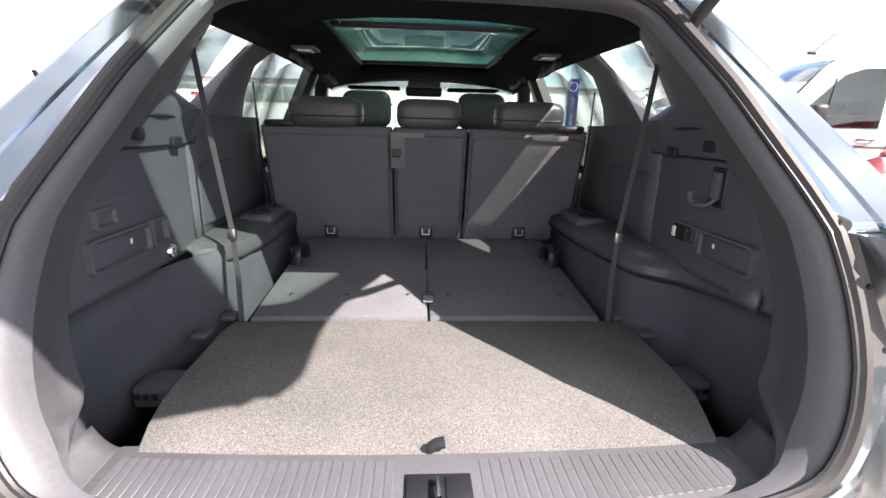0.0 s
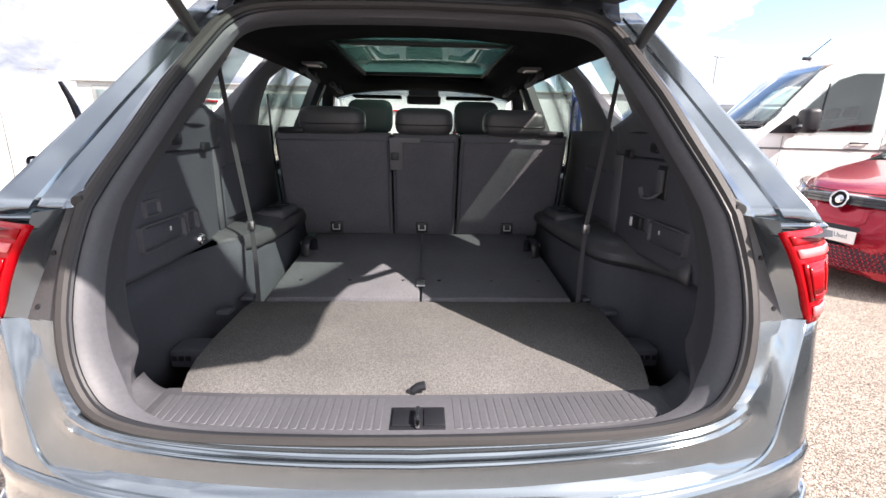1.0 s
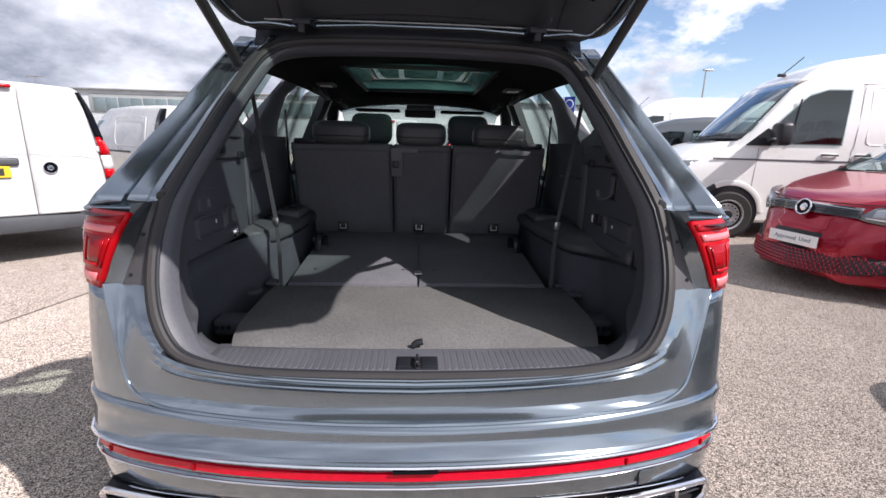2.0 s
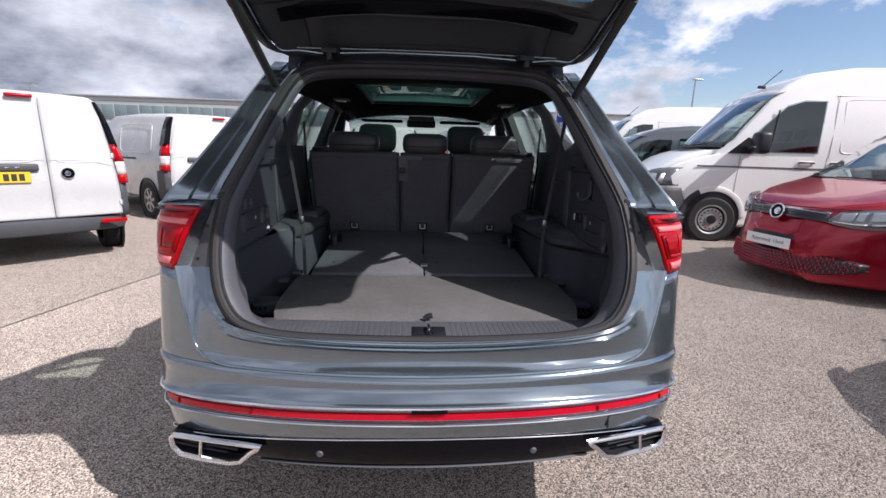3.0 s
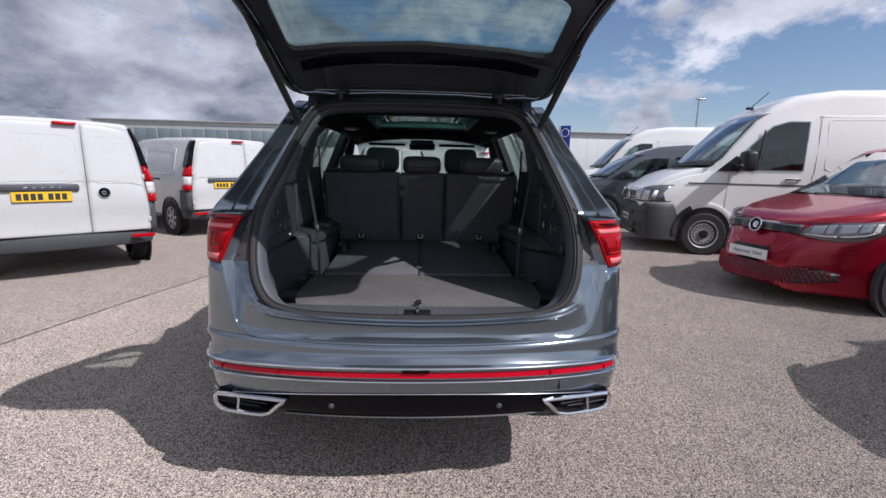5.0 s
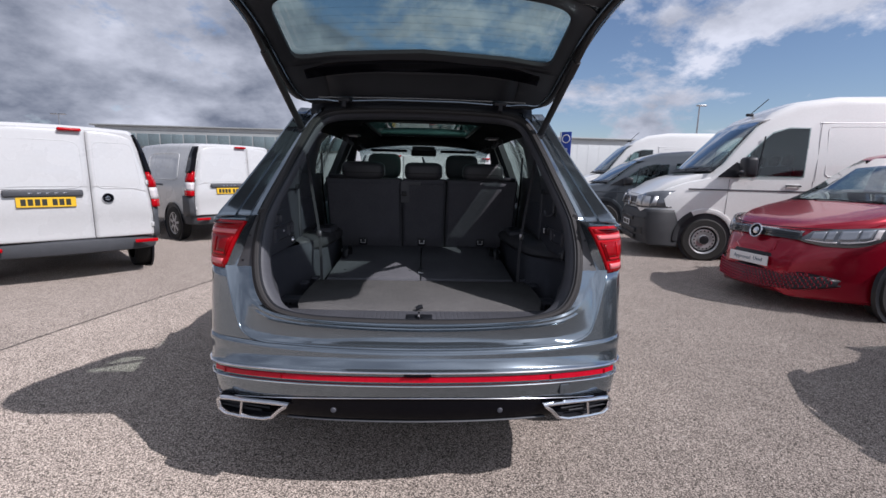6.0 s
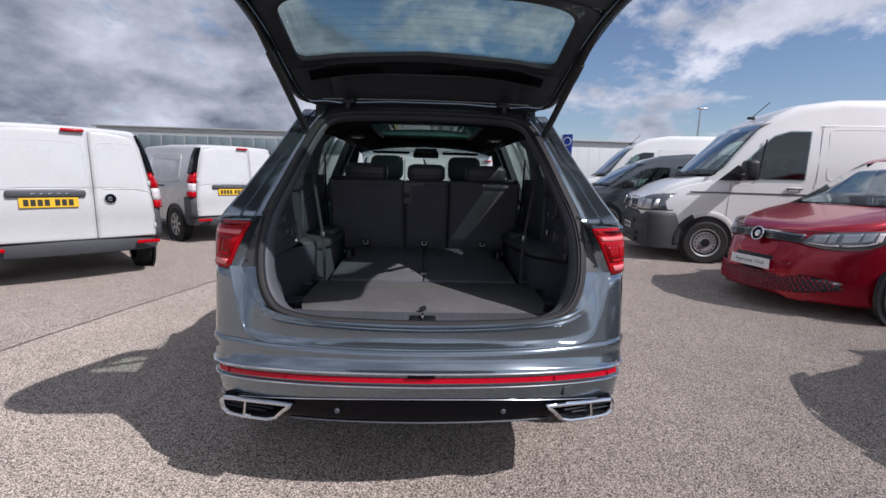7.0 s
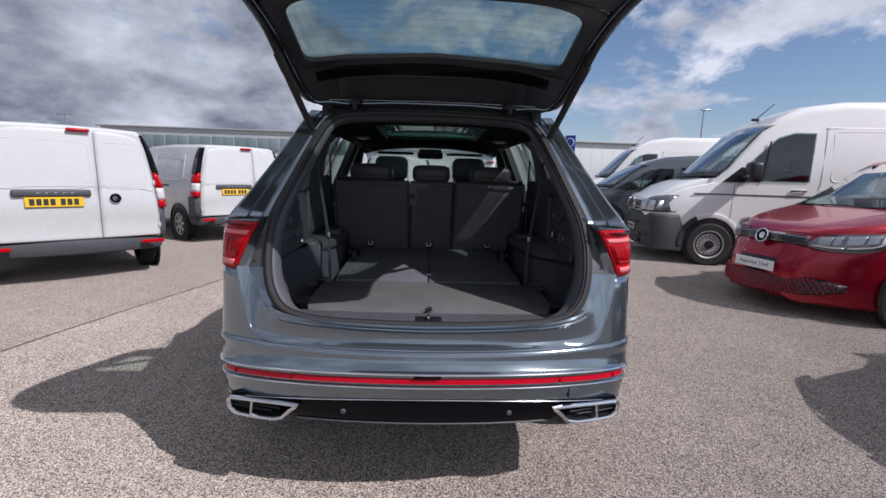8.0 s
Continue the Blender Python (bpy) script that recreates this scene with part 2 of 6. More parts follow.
SILVER = material("silver_wheel", (0.55, 0.56, 0.57), 0.35, 0.7, vary=0.1)
LAMP_WHITE = material("pale_lens", (0.72, 0.68, 0.68), 0.15, coat=0.6)
YELLOW = material("yellow_plate", (0.85, 0.52, 0.02), 0.4, vary=0.05)
INK = material("plate_ink", (0.03, 0.03, 0.02), 0.5)
PLATE_WHITE = material("white_plate", (0.80, 0.80, 0.80), 0.4, vary=0.04)
GREYINK = material("grey_print", (0.16, 0.20, 0.26), 0.5)
BANNER = material("banner_blue", (0.01, 0.045, 0.30), 0.6, vary=0.1)
CLADDING = material("grey_cladding", (0.60, 0.63, 0.64), 0.5, vary=0.06, scale=0.6)
CLAD_DARK = material("dark_cladding", (0.34, 0.36, 0.36), 0.5, vary=0.08, scale=0.6)
ASPHALT = asphalt_material()
OLD_ASPHALT = asphalt_material("old_asphalt", 0.84)
TAR = material("tar_joint", (0.075, 0.066, 0.058), 0.8, vary=0.3, scale=20)
GLASS = glass_material("window_glass", (0.80, 0.86, 0.83))
PRIVACY_GLASS = glass_material("privacy_glass", (0.62, 0.68, 0.66))
REAR_GLASS = glass_material("tailgate_glass", (0.72, 0.80, 0.77))
ROOF_GLASS = glass_material("roof_glass", (0.20, 0.31, 0.275))
BELT = material("belt_webbing", (0.032, 0.032, 0.037), 0.6, bump=0.3, bump_scale=500)
VAN_GLASS = glass_material("van_glass", (0.66, 0.74, 0.74), 1.3)
SCREEN_GLASS = glass_material("windscreen_glass", (0.82, 0.90, 0.88), 3.2)
SEAT_DARK = material("van_seat_cloth", (0.030, 0.031, 0.035), 0.9, vary=0.15)
SMOOTH_DARK = material("smooth_dark_plastic", (0.075, 0.075, 0.082), 0.30, vary=0.1, bump=0.05, bump_scale=700)
BUTTON = material("white_print", (0.7, 0.7, 0.7), 0.5)

# ---- mesh helpers ----


def part(name, bm, mat, parent=None, label="", sharp=38.0, smooth=True):
    me = bpy.data.meshes.new(name)
    bmesh.ops.remove_doubles(bm, verts=bm.verts, dist=1e-5)
    bmesh.ops.recalc_face_normals(bm, faces=bm.faces)
    if smooth:
        for f in bm.faces:
            f.smooth = True
        lim = radians(sharp)
        for e in bm.edges:
            if len(e.link_faces) == 2 and e.calc_face_angle(0) > lim:
                e.smooth = False
    bm.to_mesh(me)
    bm.free()
    me.materials.append(mat)
    ob = new(name, me)
    if parent is not None:
        ob.parent = parent
    if label:
        tagged(ob, label)
    return ob


def thick(ob, t, offset=-1.0):
    md = ob.modifiers.new("thickness", "SOLIDIFY")
    md.thickness, md.offset = t, offset
    return ob


def B():
    return bmesh.new()


def grid(bm, rows, closed=False):
    vs = [[bm.verts.new(p) for p in r] for r in rows]
    for a, b in zip(vs, vs[1:]):
        n = len(a)
        for i in range(n if closed else n - 1):
            j = (i + 1) % n
            q = [a[i], a[j], b[j], b[i]]
            if len({tuple(round(c, 6) for c in v.co) for v in q}) >= 3:
                try:
                    bm.faces.new(q)
                except ValueError:
                    pass
    return vs


def rbox(bm, c, s, r=0.01, seg=2, m=None):
    t = bmesh.new()
    bmesh.ops.create_cube(t, size=1)
    bmesh.ops.scale(t, vec=s, verts=t.verts)
    if r > 0:
        bmesh.ops.bevel(t, geom=t.edges[:], offset=min(r, min(s) * 0.49), segments=seg, profile=0.5, affect="EDGES")
    bmesh.ops.translate(t, vec=c, verts=t.verts)
    if m is not None:
        bmesh.ops.transform(t, matrix=m, verts=t.verts)
    merge(bm, t)


def merge(bm, t):
    me = bpy.data.meshes.new("scratch")
    t.to_mesh(me)
    t.free()
    bm.from_mesh(me)
    bpy.data.meshes.remove(me)


def prism(bm, pts, vec, r=0.0):
    """A flat outline pushed along vec, with its edges rounded by r."""
    t = bmesh.new()
    f = t.faces.new([t.verts.new(p) for p in pts])
    ex = bmesh.ops.extrude_face_region(t, geom=[f])
    bmesh.ops.translate(t, vec=vec, verts=[v for v in ex["geom"] if isinstance(v, bmesh.types.BMVert)])
    bmesh.ops.recalc_face_normals(t, faces=t.faces)
    if r > 0:
        bmesh.ops.bevel(t, geom=t.edges[:], offset=r, segments=2, profile=0.5, affect="EDGES")
    merge(bm, t)


def tube(bm, pts, r, n=8, flat=1.0, cap=True, closed=False):
    """A round bar along pts; flat squeezes it along its second cross axis."""
    pts = [Vector(p) for p in pts]
    rings = []
    k = len(pts)
    a = None
    for i, p in enumerate(pts):
        d = (pts[(i + 1) % k] - pts[i - 1]) if closed else (pts[min(i + 1, k - 1)] - pts[max(i - 1, 0)])
        d.normalize()
        if a is None:
            a = d.cross(Vector((0, 0, 1)) if abs(d.z) < 0.9 else Vector((0, 1, 0)))
        a = (a - d * a.dot(d)).normalized()
        b = a.cross(d).normalized()
        rr = r[i] if isinstance(r, (list, tuple)) else r
        rings.append([p + a * math.cos(2 * math.pi * j / n) * rr + b * math.sin(2 * math.pi * j / n) * rr * flat for j in range(n)])
    if closed:
        rings.append(rings[0])
    vs = grid(bm, rings, closed=True)
    if cap and not closed:
        bm.faces.new(vs[0][::-1]); bm.faces.new(vs[-1])


def ribbon(bm, pts, wide, t=0.002):
    """A flat strap along pts; wide is the vector across it."""
    w = Vector(wide) * 0.5
    rows = []
    for i, p in enumerate(pts):
        p = Vector(p)
        d = (Vector(pts[min(i + 1, len(pts) - 1)]) - Vector(pts[max(i - 1, 0)])).normalized()
        nrm = d.cross(w).normalized() * t
        rows.append([p - w - nrm, p + w - nrm, p + w + nrm, p - w + nrm])
    vs = grid(bm, rows, closed=True)
    bm.faces.new(vs[0][::-1]); bm.faces.new(vs[-1])


def lathe(bm, prof, axis="x", n=32, at=(0, 0, 0)):
    rows = []
    for k in range(n + 1):
        a = 2 * math.pi * k / n
        if axis == "x":
            rows.append([(at[0] + h, at[1] + r * math.cos(a), at[2] + r * math.sin(a)) for r, h in prof])
        elif axis == "y":
            rows.append([(at[0] + r * math.cos(a), at[1] + h, at[2] + r * math.sin(a)) for r, h in prof])
        else:
            rows.append([(at[0] + r * math.cos(a), at[1] + r * math.sin(a), at[2] + h) for r, h in prof])
    grid(bm, rows)


def interp(x, xs, ys):
    return float(np.interp(x, xs, ys))


def smooth_line(pts, n):
    """n points along a Catmull-Rom curve through pts."""
    p = [np.array(q, float) for q in pts]
    p = [2 * p[0] - p[1]] + p + [2 * p[-1] - p[-2]]
    out = []
    segs = len(p) - 3
    for k in range(n):
        u = k / (n - 1) * segs
        i = min(int(u), segs - 1)
        t = u - i
        a, b, c, d = p[i:i + 4]
        out.append(tuple(0.5 * ((2 * b) + (c - a) * t + (2 * a - 5 * b + 4 * c - d) * t * t + (3 * b - a - 3 * c + d) * t ** 3)))
    return out


def thing(name, label, category, group="", m=None):
    ob = new(name)
    ob.empty_display_size = 0.2
    if m is not None:
        ob.matrix_world = m
    return tagged(ob, label, category, group)


def words(text, size, mat, parent, m, name="lettering"):
    cu = bpy.data.curves.new(name, "FONT")
    cu.body, cu.size, cu.extrude, cu.align_x, cu.align_y = text, size, 0.0012, "CENTER", "CENTER"
    ob = new(name, cu)
    dg = bpy.context.evaluated_depsgraph_get()
    me = bpy.data.meshes.new_from_object(ob.evaluated_get(dg))
    bpy.data.objects.remove(ob)
    me.materials.clear(); me.materials.append(mat)
    o = new(name, me)
    o.parent, o.matrix_local = parent, m
    return o


# ---- ground ----
bm = B()
R = 1500.0
ring = [0.0, 2, 4, 7, 12, 25, 60, 150, 500, R]
grid(bm, [[(r * math.cos(2 * math.pi * k / 48), 4 + r * math.sin(2 * math.pi * k / 48), 0.0) for k in range(49)] for r in ring])
tagged(part("ground", bm, ASPHALT), "worn brownish grey asphalt of a vehicle yard", "ground", kind="structure")

# ---- the estate car ----
LIFT = 0.074        # its sheet metal is laid out from a line this far above the asphalt
car = thing("car", "dark grey metallic estate car with its tailgate open and boot empty", "car", "", pose(0, 0, LIFT))

# seal loop of the boot opening: half width by height, and how far forward it lies
SEAL = [(0.0, 0.770), (0.18, 0.772), (0.36, 0.779), (0.48, 0.788), (0.56, 0.803), (0.615, 0.825), (0.648, 0.858), (0.672, 0.90), (0.688, 0.95),
        (0.700, 1.03), (0.703, 1.10), (0.695, 1.18), (0.678, 1.26), (0.657, 1.33), (0.627, 1.431), (0.603, 1.525), (0.580, 1.608), (0.559, 1.655),
        (0.525, 1.688), (0.473, 1.708), (0.377, 1.720), (0.188, 1.728), (0.0, 1.731)]


def seal_y(z):
    return interp(z, [0.6, 0.78, 1.0, 1.2, 1.45, 1.60, 1.735], [0.09, 0.09, 0.17, 0.27, 0.495, 0.672, 0.815])


def loop(dx=0.0, dy=0.0, dz=0.0, n=50):
    """The whole seal loop, shrunk by dx and dz and pushed forward by dy."""
    half = smooth_line([(x, 0, z) for x, z in SEAL], n)
    out = []
    for x, _, z in half:
        k = (z - 0.77) / 0.946
        out.append((x - dx * min(1.0, x / 0.35), seal_y(z) + dy, z + dz * (1 - 2 * k)))
    return out + [(-x, y, z) for x, y, z in out[-2:0:-1]]


PLAN_X = [0, 0.1, 0.2, 0.3, 0.4, 0.5, 0.6, 0.7, 0.78, 0.85, 0.90, 0.94, 0.965, 0.985, 0.996, 1.0]
PLAN_Y = [0, 0.002, 0.007, 0.015, 0.027, 0.043, 0.064, 0.090, 0.115, 0.142, 0.167, 0.198, 0.235, 0.30, 0.38, 0.48]
W = 0.965


def skin(f, z, yc, w, bow=1.0, drop=0.0):
    return (w * f, yc + bow * interp(f, PLAN_X, PLAN_Y), z - drop * (f / 0.92) ** 2)


def mirror_rows(rows):
    return [[(-x, y, z) for x, y, z in r[:0:-1]] + r for r in rows]


def skin_row(z, yc, w, bow=1.0, drop=0.0, end=0.66):
    row = [skin(f, z, yc, w, bow, drop) for f in PLAN_X]
    return row + [(w, row[-1][1] + (end - row[-1][1]) * k / 3, row[-1][2]) for k in (1, 2, 3)]


# bumper cover: height, how far back, half width, bow in plan, drop towards the corners
BUMPER = [(0.492, -0.044, 0.945, 1.13, 0.080), (0.506, -0.051, 0.953, 1.16, 0.066), (0.530, -0.057, 0.957, 1.17, 0.052), (0.549, -0.061, 0.960, 1.18, 0.04), (0.556, -0.050, 0.961, 1.18, 0.04), (0.606, -0.046, 0.965, 1.18, 0.04), (0.610, -0.058, 0.970, 1.18, 0.04), (0.6125, -0.056, 0.970, 1.18, 0.04), (0.6145, -0.0490, 0.970, 1.175, 0.038), (0.6200, -0.0430, 0.971, 1.16, 0.035), (0.627, -0.0365, 0.971, 1.14, 0.030), (0.634, -0.0300, 0.971, 1.12, 0.025), (0.640, -0.0250, 0.971, 1.10, 0.020),
          (0.6455, -0.0212, 0.970, 1.08, 0.015), (0.651, -0.0192, 0.970, 1.05, 0.010), (0.664, -0.0180, 0.968, 1.02, 0.003), (0.669, -0.0165, 0.967, 1.01, 0.001), (0.674, -0.0135, 0.967, 1.0, 0.0), (0.679, -0.0090, 0.966, 1.0, 0.0), (0.683, -0.0040, 0.965, 1.0, 0.0), (0.685, 0.0, 0.965, 1.0, 0.0)]
bm = B()
grid(bm, mirror_rows([skin_row(*b) for b in BUMPER]))
thick(part("bumper", bm, PAINT, car, "dark grey painted rear bumper"), 0.004)
bm = B()
grid(bm, mirror_rows([skin_row(*b, 0.6) for b in [(0.372, 0.03, 0.86, 1.0, 0.03), (0.378, -0.016, 0.89, 1.0, 0.03), (0.40, -0.032, 0.905, 1.05, 0.034), (0.46, -0.040, 0.930, 1.10, 0.050), (0.486, -0.040, 0.942, 1.12, 0.078), (0.492, -0.043, 0.944, 1.13, 0.080)]]))
part("diffuser", bm, GLOSS_BLACK, car, "gloss black lower bumper panel")
bm = B()
half = [skin(f, 0.377, -0.020, 0.89, 1.0, 0.03) for f in np.linspace(0, 0.62, 10)]
tube(bm, [(-x, y, q) for x, y, q in half[:0:-1]] + half, 0.006, 6, 0.7)
part("lower_lip", bm, BUMPER_GREY, car, "dark grey plastic lower lip")
# the lowest strip is a highlight on the painted ridge, drawn as chrome
for z, yy, w, bw, r, dr in ((0.6085, -0.062, 0.970, 1.18, 0.0045, 0.04), (0.5525, -0.064, 0.962, 1.18, 0.0028, 0.04), (0.494, -0.047, 0.946, 1.13, 0.0022, 0.080)):
    bm = B()
    half = [skin(f, z, yy, w, bw, dr) for f in PLAN_X[:-1]]
    tube(bm, [(-x, y, q) for x, y, q in half[:0:-1]] + half, r, 6)
    part("trim_strip", bm, CHROME, car, "thin chrome bumper strip, the lowest one a ridge highlight")
bm = B()
cols = [(f, *skin(f, -0.006, -0.056, 0.963, 1.18, 0.04)) for f in np.linspace(0, 0.925, 14)]
cols = [(x, y, q) for f, x, y, q in cols]
cols = [(-x, y, q) for x, y, q in cols[:0:-1]] + cols
grid(bm, [[(x, y + d, z + q) for x, y, q in cols] for z, d in ((0.571, 0.012), (0.573, -0.001), (0.592, 0.001), (0.594, 0.014))])
strip = part("reflector_strip", bm, STRIP_RED, car, "full width red reflector strip")
for x in (-0.83, -0.56, 0.56, 0.83):
    bm = B(); q = skin(abs(x) / 0.963, -0.006, -0.059, 0.963, 1.18, 0.04)
    rbox(bm, (x, q[1], 0.583 + q[2]), (0.006, 0.004, 0.020), 0.001)
    part("divider", bm, DEEP_RED, strip)
bm = B(); rbox(bm, (0.0, -0.062, 0.598), (0.11, 0.008, 0.008), 0.002)
part("button_strip", bm, GLOSS_BLACK, car)
q = skin(0.655, 0.521, -0.056, 0.957, 1.16, 0.04)
turn = pose(q[0], q[1] - 0.002, q[2], 0, 0, 15)
bm = B(); rbox(bm, (0, 0, 0), (0.048, 0.006, 0.048), 0.002, 2, turn)
tow = part("tow_eye_cover", bm, BLACK_PLASTIC, car)
bm = B(); rbox(bm, (0, -0.003, 0), (0.044, 0.006, 0.044), 0.003, 2, turn)
part("cover_face", bm, PAINT, tow)
for x in (-0.345, 0.345):
    bm = B(); lathe(bm, [(0.0, -0.004), (0.008, -0.004), (0.011, -0.001), (0.013, 0.004)], "y", 16, (x, -0.012, 0.424))
    part("parking_sensor", bm, DARK_PLASTIC, car, "round dark parking sensor")

# exhaust trims
for s in (-1, 1):
    def ex(f, z, d):
        x, y = 0.93 * f, interp(f, [0.55, 0.66, 0.78, 0.90, 1.0], [0.022, 0.048, 0.078, 0.112, 0.150])
        return (s * x, y + d, z + 0.013)
    outline = [(0.575, 0.424), (0.66, 0.423), (0.77, 0.419), (0.88, 0.415), (0.910, 0.412), (0.926, 0.396), (0.920, 0.364), (0.890, 0.345), (0.81, 0.343), (0.70, 0.346), (0.655, 0.358), (0.615, 0.396)]
    bm = B()
    pts = []
    for (f, z), (f2, z2) in zip(outline, outline[1:] + outline[:1]):
        pts += [ex(f + (f2 - f) * k / 3, z + (z2 - z) * k / 3, -0.018) for k in range(3)]
    tube(bm, pts, 0.0092, 8, closed=True)
    trim = part("exhaust_trim", bm, CHROME, car, "chrome exhaust trim surround")
    bm = B()
    cx = sum(f for f, z in outline) / len(outline); cz = sum(z for f, z in outline) / len(outline)
    grid(bm, [[ex(f, z, -0.012) for f, z in outline], [ex(cx + (f - cx) * 0.93, cz + (z - cz) * 0.85, 0.02) for f, z in outline], [ex(cx, cz, 0.022) for f, z in outline]], closed=True)
    part("exhaust_recess", bm, BLACK_PLASTIC, trim)
    bm = B()
    rim = [(cx + (f - cx) * 1.08, cz + (z - cz) * (1.22 if z < cz else 1.0)) for f, z in outline]
    grid(bm, [[ex(f, z, -0.010) for f, z in outline], [ex(f, z, -0.006) for f, z in rim], [ex(cx + (f - cx) * 1.10, cz + (z - cz) * 1.1, 0.10) for f, z in rim]], closed=True)
    part("exhaust_housing", bm, GLOSS_BLACK, trim, "gloss black housing round the exhaust trim")
    bm = B(); tube(bm, [ex(0.800, 0.418, -0.019), ex(0.812, 0.343, -0.019)], 0.0065, 8)
    part("bar", bm, CHROME, trim)
    for z in (0.375, 0.391, 0.407):
        bm = B(); tube(bm, [ex(0.67 if z > .39 else 0.71, z, -0.006), ex(0.8, z, -0.006), ex(0.92, z, -0.006)], 0.004, 6)
        part("fin", bm, BLACK_PLASTIC, trim)

# rear quarters, lamps, pillars
def q_y(z):
    return interp(z, [0.685, 0.735, 0.86, 0.98, 1.167, 1.195], [-0.004, 0.004, 0.020, 0.040, 0.070, 0.078])


def q_w(z):
    return interp(z, [0.685, 1.0, 1.124, 1.167, 1.195], [W, W, 0.962, 0.950, 0.938])


SX, SZ = [p[0] for p in SEAL], [p[1] for p in SEAL]


def seal_x(z):
    return interp(z, SZ, SX)


# the shut channel round the opening: seal edge, inner crease, outer crease
CH_S = [(0.0, 0.762), (0.2, 0.765), (0.4, 0.774), (0.54, 0.790), (0.628, 0.820), (0.668, 0.862), (0.692, 0.915), (0.704, 0.955), (0.709, 0.985)]
CH_1 = [(0.0, 0.770, 0.050), (0.2, 0.774, 0.053), (0.40, 0.784, 0.062), (0.56, 0.800, 0.078), (0.655, 0.824, 0.103), (0.715, 0.860, 0.135), (0.752, 0.910, 0.165), (0.775, 0.952, 0.186), (0.791, 0.985, 0.200)]
CH_2 = [(0.0, 0.685, -0.002), (0.2, 0.685, 0.004), (0.40, 0.685, 0.022), (0.57, 0.6853, 0.052), (0.68, 0.690, 0.083), (0.752, 0.722, 0.112), (0.785, 0.800, 0.130), (0.808, 0.885, 0.155), (0.838, 0.985, 0.190)]


def c2_x(z):
    return interp(z, [0.685, 0.692, 0.722, 0.80, 0.885, 0.985, 1.06, 1.124, 1.185], [0.62, 0.69, 0.752, 0.785, 0.808, 0.838, 0.80, 0.77, 0.733])


def c1_x(z):
    return interp(z, [0.985, 1.08, 1.20], [0.791, 0.760, 0.716])


def skin_y(x, z):
    return q_y(z) + interp(x / q_w(z), PLAN_X, PLAN_Y)


for s in (-1, 1):
    bm = B()
    n = 40
    a = smooth_line([(x, seal_y(z) + 0.010, z) for x, z in CH_S], n)
    b = smooth_line([(x, y, z) for x, z, y in CH_1], n)
    c = smooth_line([(x, skin_y(x, z), z) for x, z, y in CH_2], n)
    rows = []
    for p, q, r in zip(a, b, c):
        p, q, r = Vector(p), Vector(q), Vector(r)
        steps = [(0.08, -0.008, 0.002), (0.13, -0.003, -0.003), (0.22, -0.008, 0.002), (0.29, 0.004, 0.0), (0.45, 0.012, 0.0), (0.62, 0.020, 0.0), (0.78, 0.023, 0.0), (0.88, 0.018, 0.0), (0.95, 0.009, 0.0)]
        fac = min(1.0, max(0.03, (0.86 - p.z) / 0.09))
        rows.append([(s * v.x, v.y, v.z) for v in [p, p.lerp(q, 0.7), q] + [q.lerp(r, k) + Vector((0, dy * fac, dz * fac)) for k, dy, dz in steps] + [r]])
    grid(bm, rows)
    part("shut_channel", bm, PAINT, car, "dark grey painted channel round the boot opening", 18)
    for k, dy, rad in ((0.55, -0.004, 0.0040), (1.0, -0.005, 0.0055), (1.14, -0.010, 0.0045), (2.0, 0.001, 0.0055)):
        bm = B()
        line = []
        for p, q, r in zip(a, b, c):
            p, q, r = Vector(p), Vector(q), Vector(r)
            if p.z > 0.812 and k < 2:
                continue
            v = p.lerp(q, k) if k <= 1 else q.lerp(r, k - 1)
            line.append((s * v.x, v.y + dy, v.z))
        m_ = len(line)
        tube(bm, line, [rad * min(1.0, ((m_ - 1 - i) / 14) ** 1.5 + 0.02) for i in range(m_)], 6)
        part("channel_bead", bm, PAINT, car)
    bm = B()
    rows = []
    for z in (0.685, 0.688, 0.692, 0.70, 0.722, 0.76, 0.80, 0.84, 0.885, 0.935, 0.985):
        x0 = c2_x(z) if z > 0.686 else 0.62
        w = q_w(z)
        r = [(w * f, skin_y(w * f, z), z) for f in np.linspace(x0 / w, 1.0, 20)]
        r += [(w, r[-1][1] + (1.35 - r[-1][1]) * k / 4, z) for k in range(1, 5)]
        rows.append([(s * x, y, q) for x, y, q in r])
    grid(bm, rows)
    thick(part("rear_quarter_panel", bm, PAINT, car, "dark grey painted rear quarter panel"), 0.003)
    # bare plate beside the lamp, and the facet between plate and lamp
    def lamp_in(z):
        return interp(z, [0.978, 0.985, 1.06, 1.124, 1.185], [0.842, 0.838, 0.802, 0.770, 0.735])
    zs = (0.982, 1.02, 1.06, 1.10, 1.14, 1.172, 1.20)
    bm = B()
    rows = []
    for z in zs:
        xi, xo = seal_x(z) + 0.010, c1_x(z)
        yi, yo = seal_y(z) + 0.010, interp(z, [0.985, 1.08, 1.20], [0.198, 0.226, 0.255])
        rows.append([(s * (xi + (xo - xi) * k / 4), yi + (yo - yi) * (k / 4), z) for k in range(5)])
    grid(bm, rows)
    plate = part("lamp_plate", bm, PLATE_METAL, car, "dull grey panel between lamp and boot seal")
    bm = B()
    rows = []
    for z in zs:
        xi, xo = c1_x(z), lamp_in(z) + 0.004
        yi, yo = interp(z, [0.985, 1.08, 1.20], [0.198, 0.226, 0.255]), skin_y(lamp_in(z), z) + 0.004
        rows.append([(s * (xi + (xo - xi) * k / 3), yi + (yo - yi) * k / 3, z) for k in range(4)])
    grid(bm, rows)
    part("lamp_recess", bm, PAINT, car)
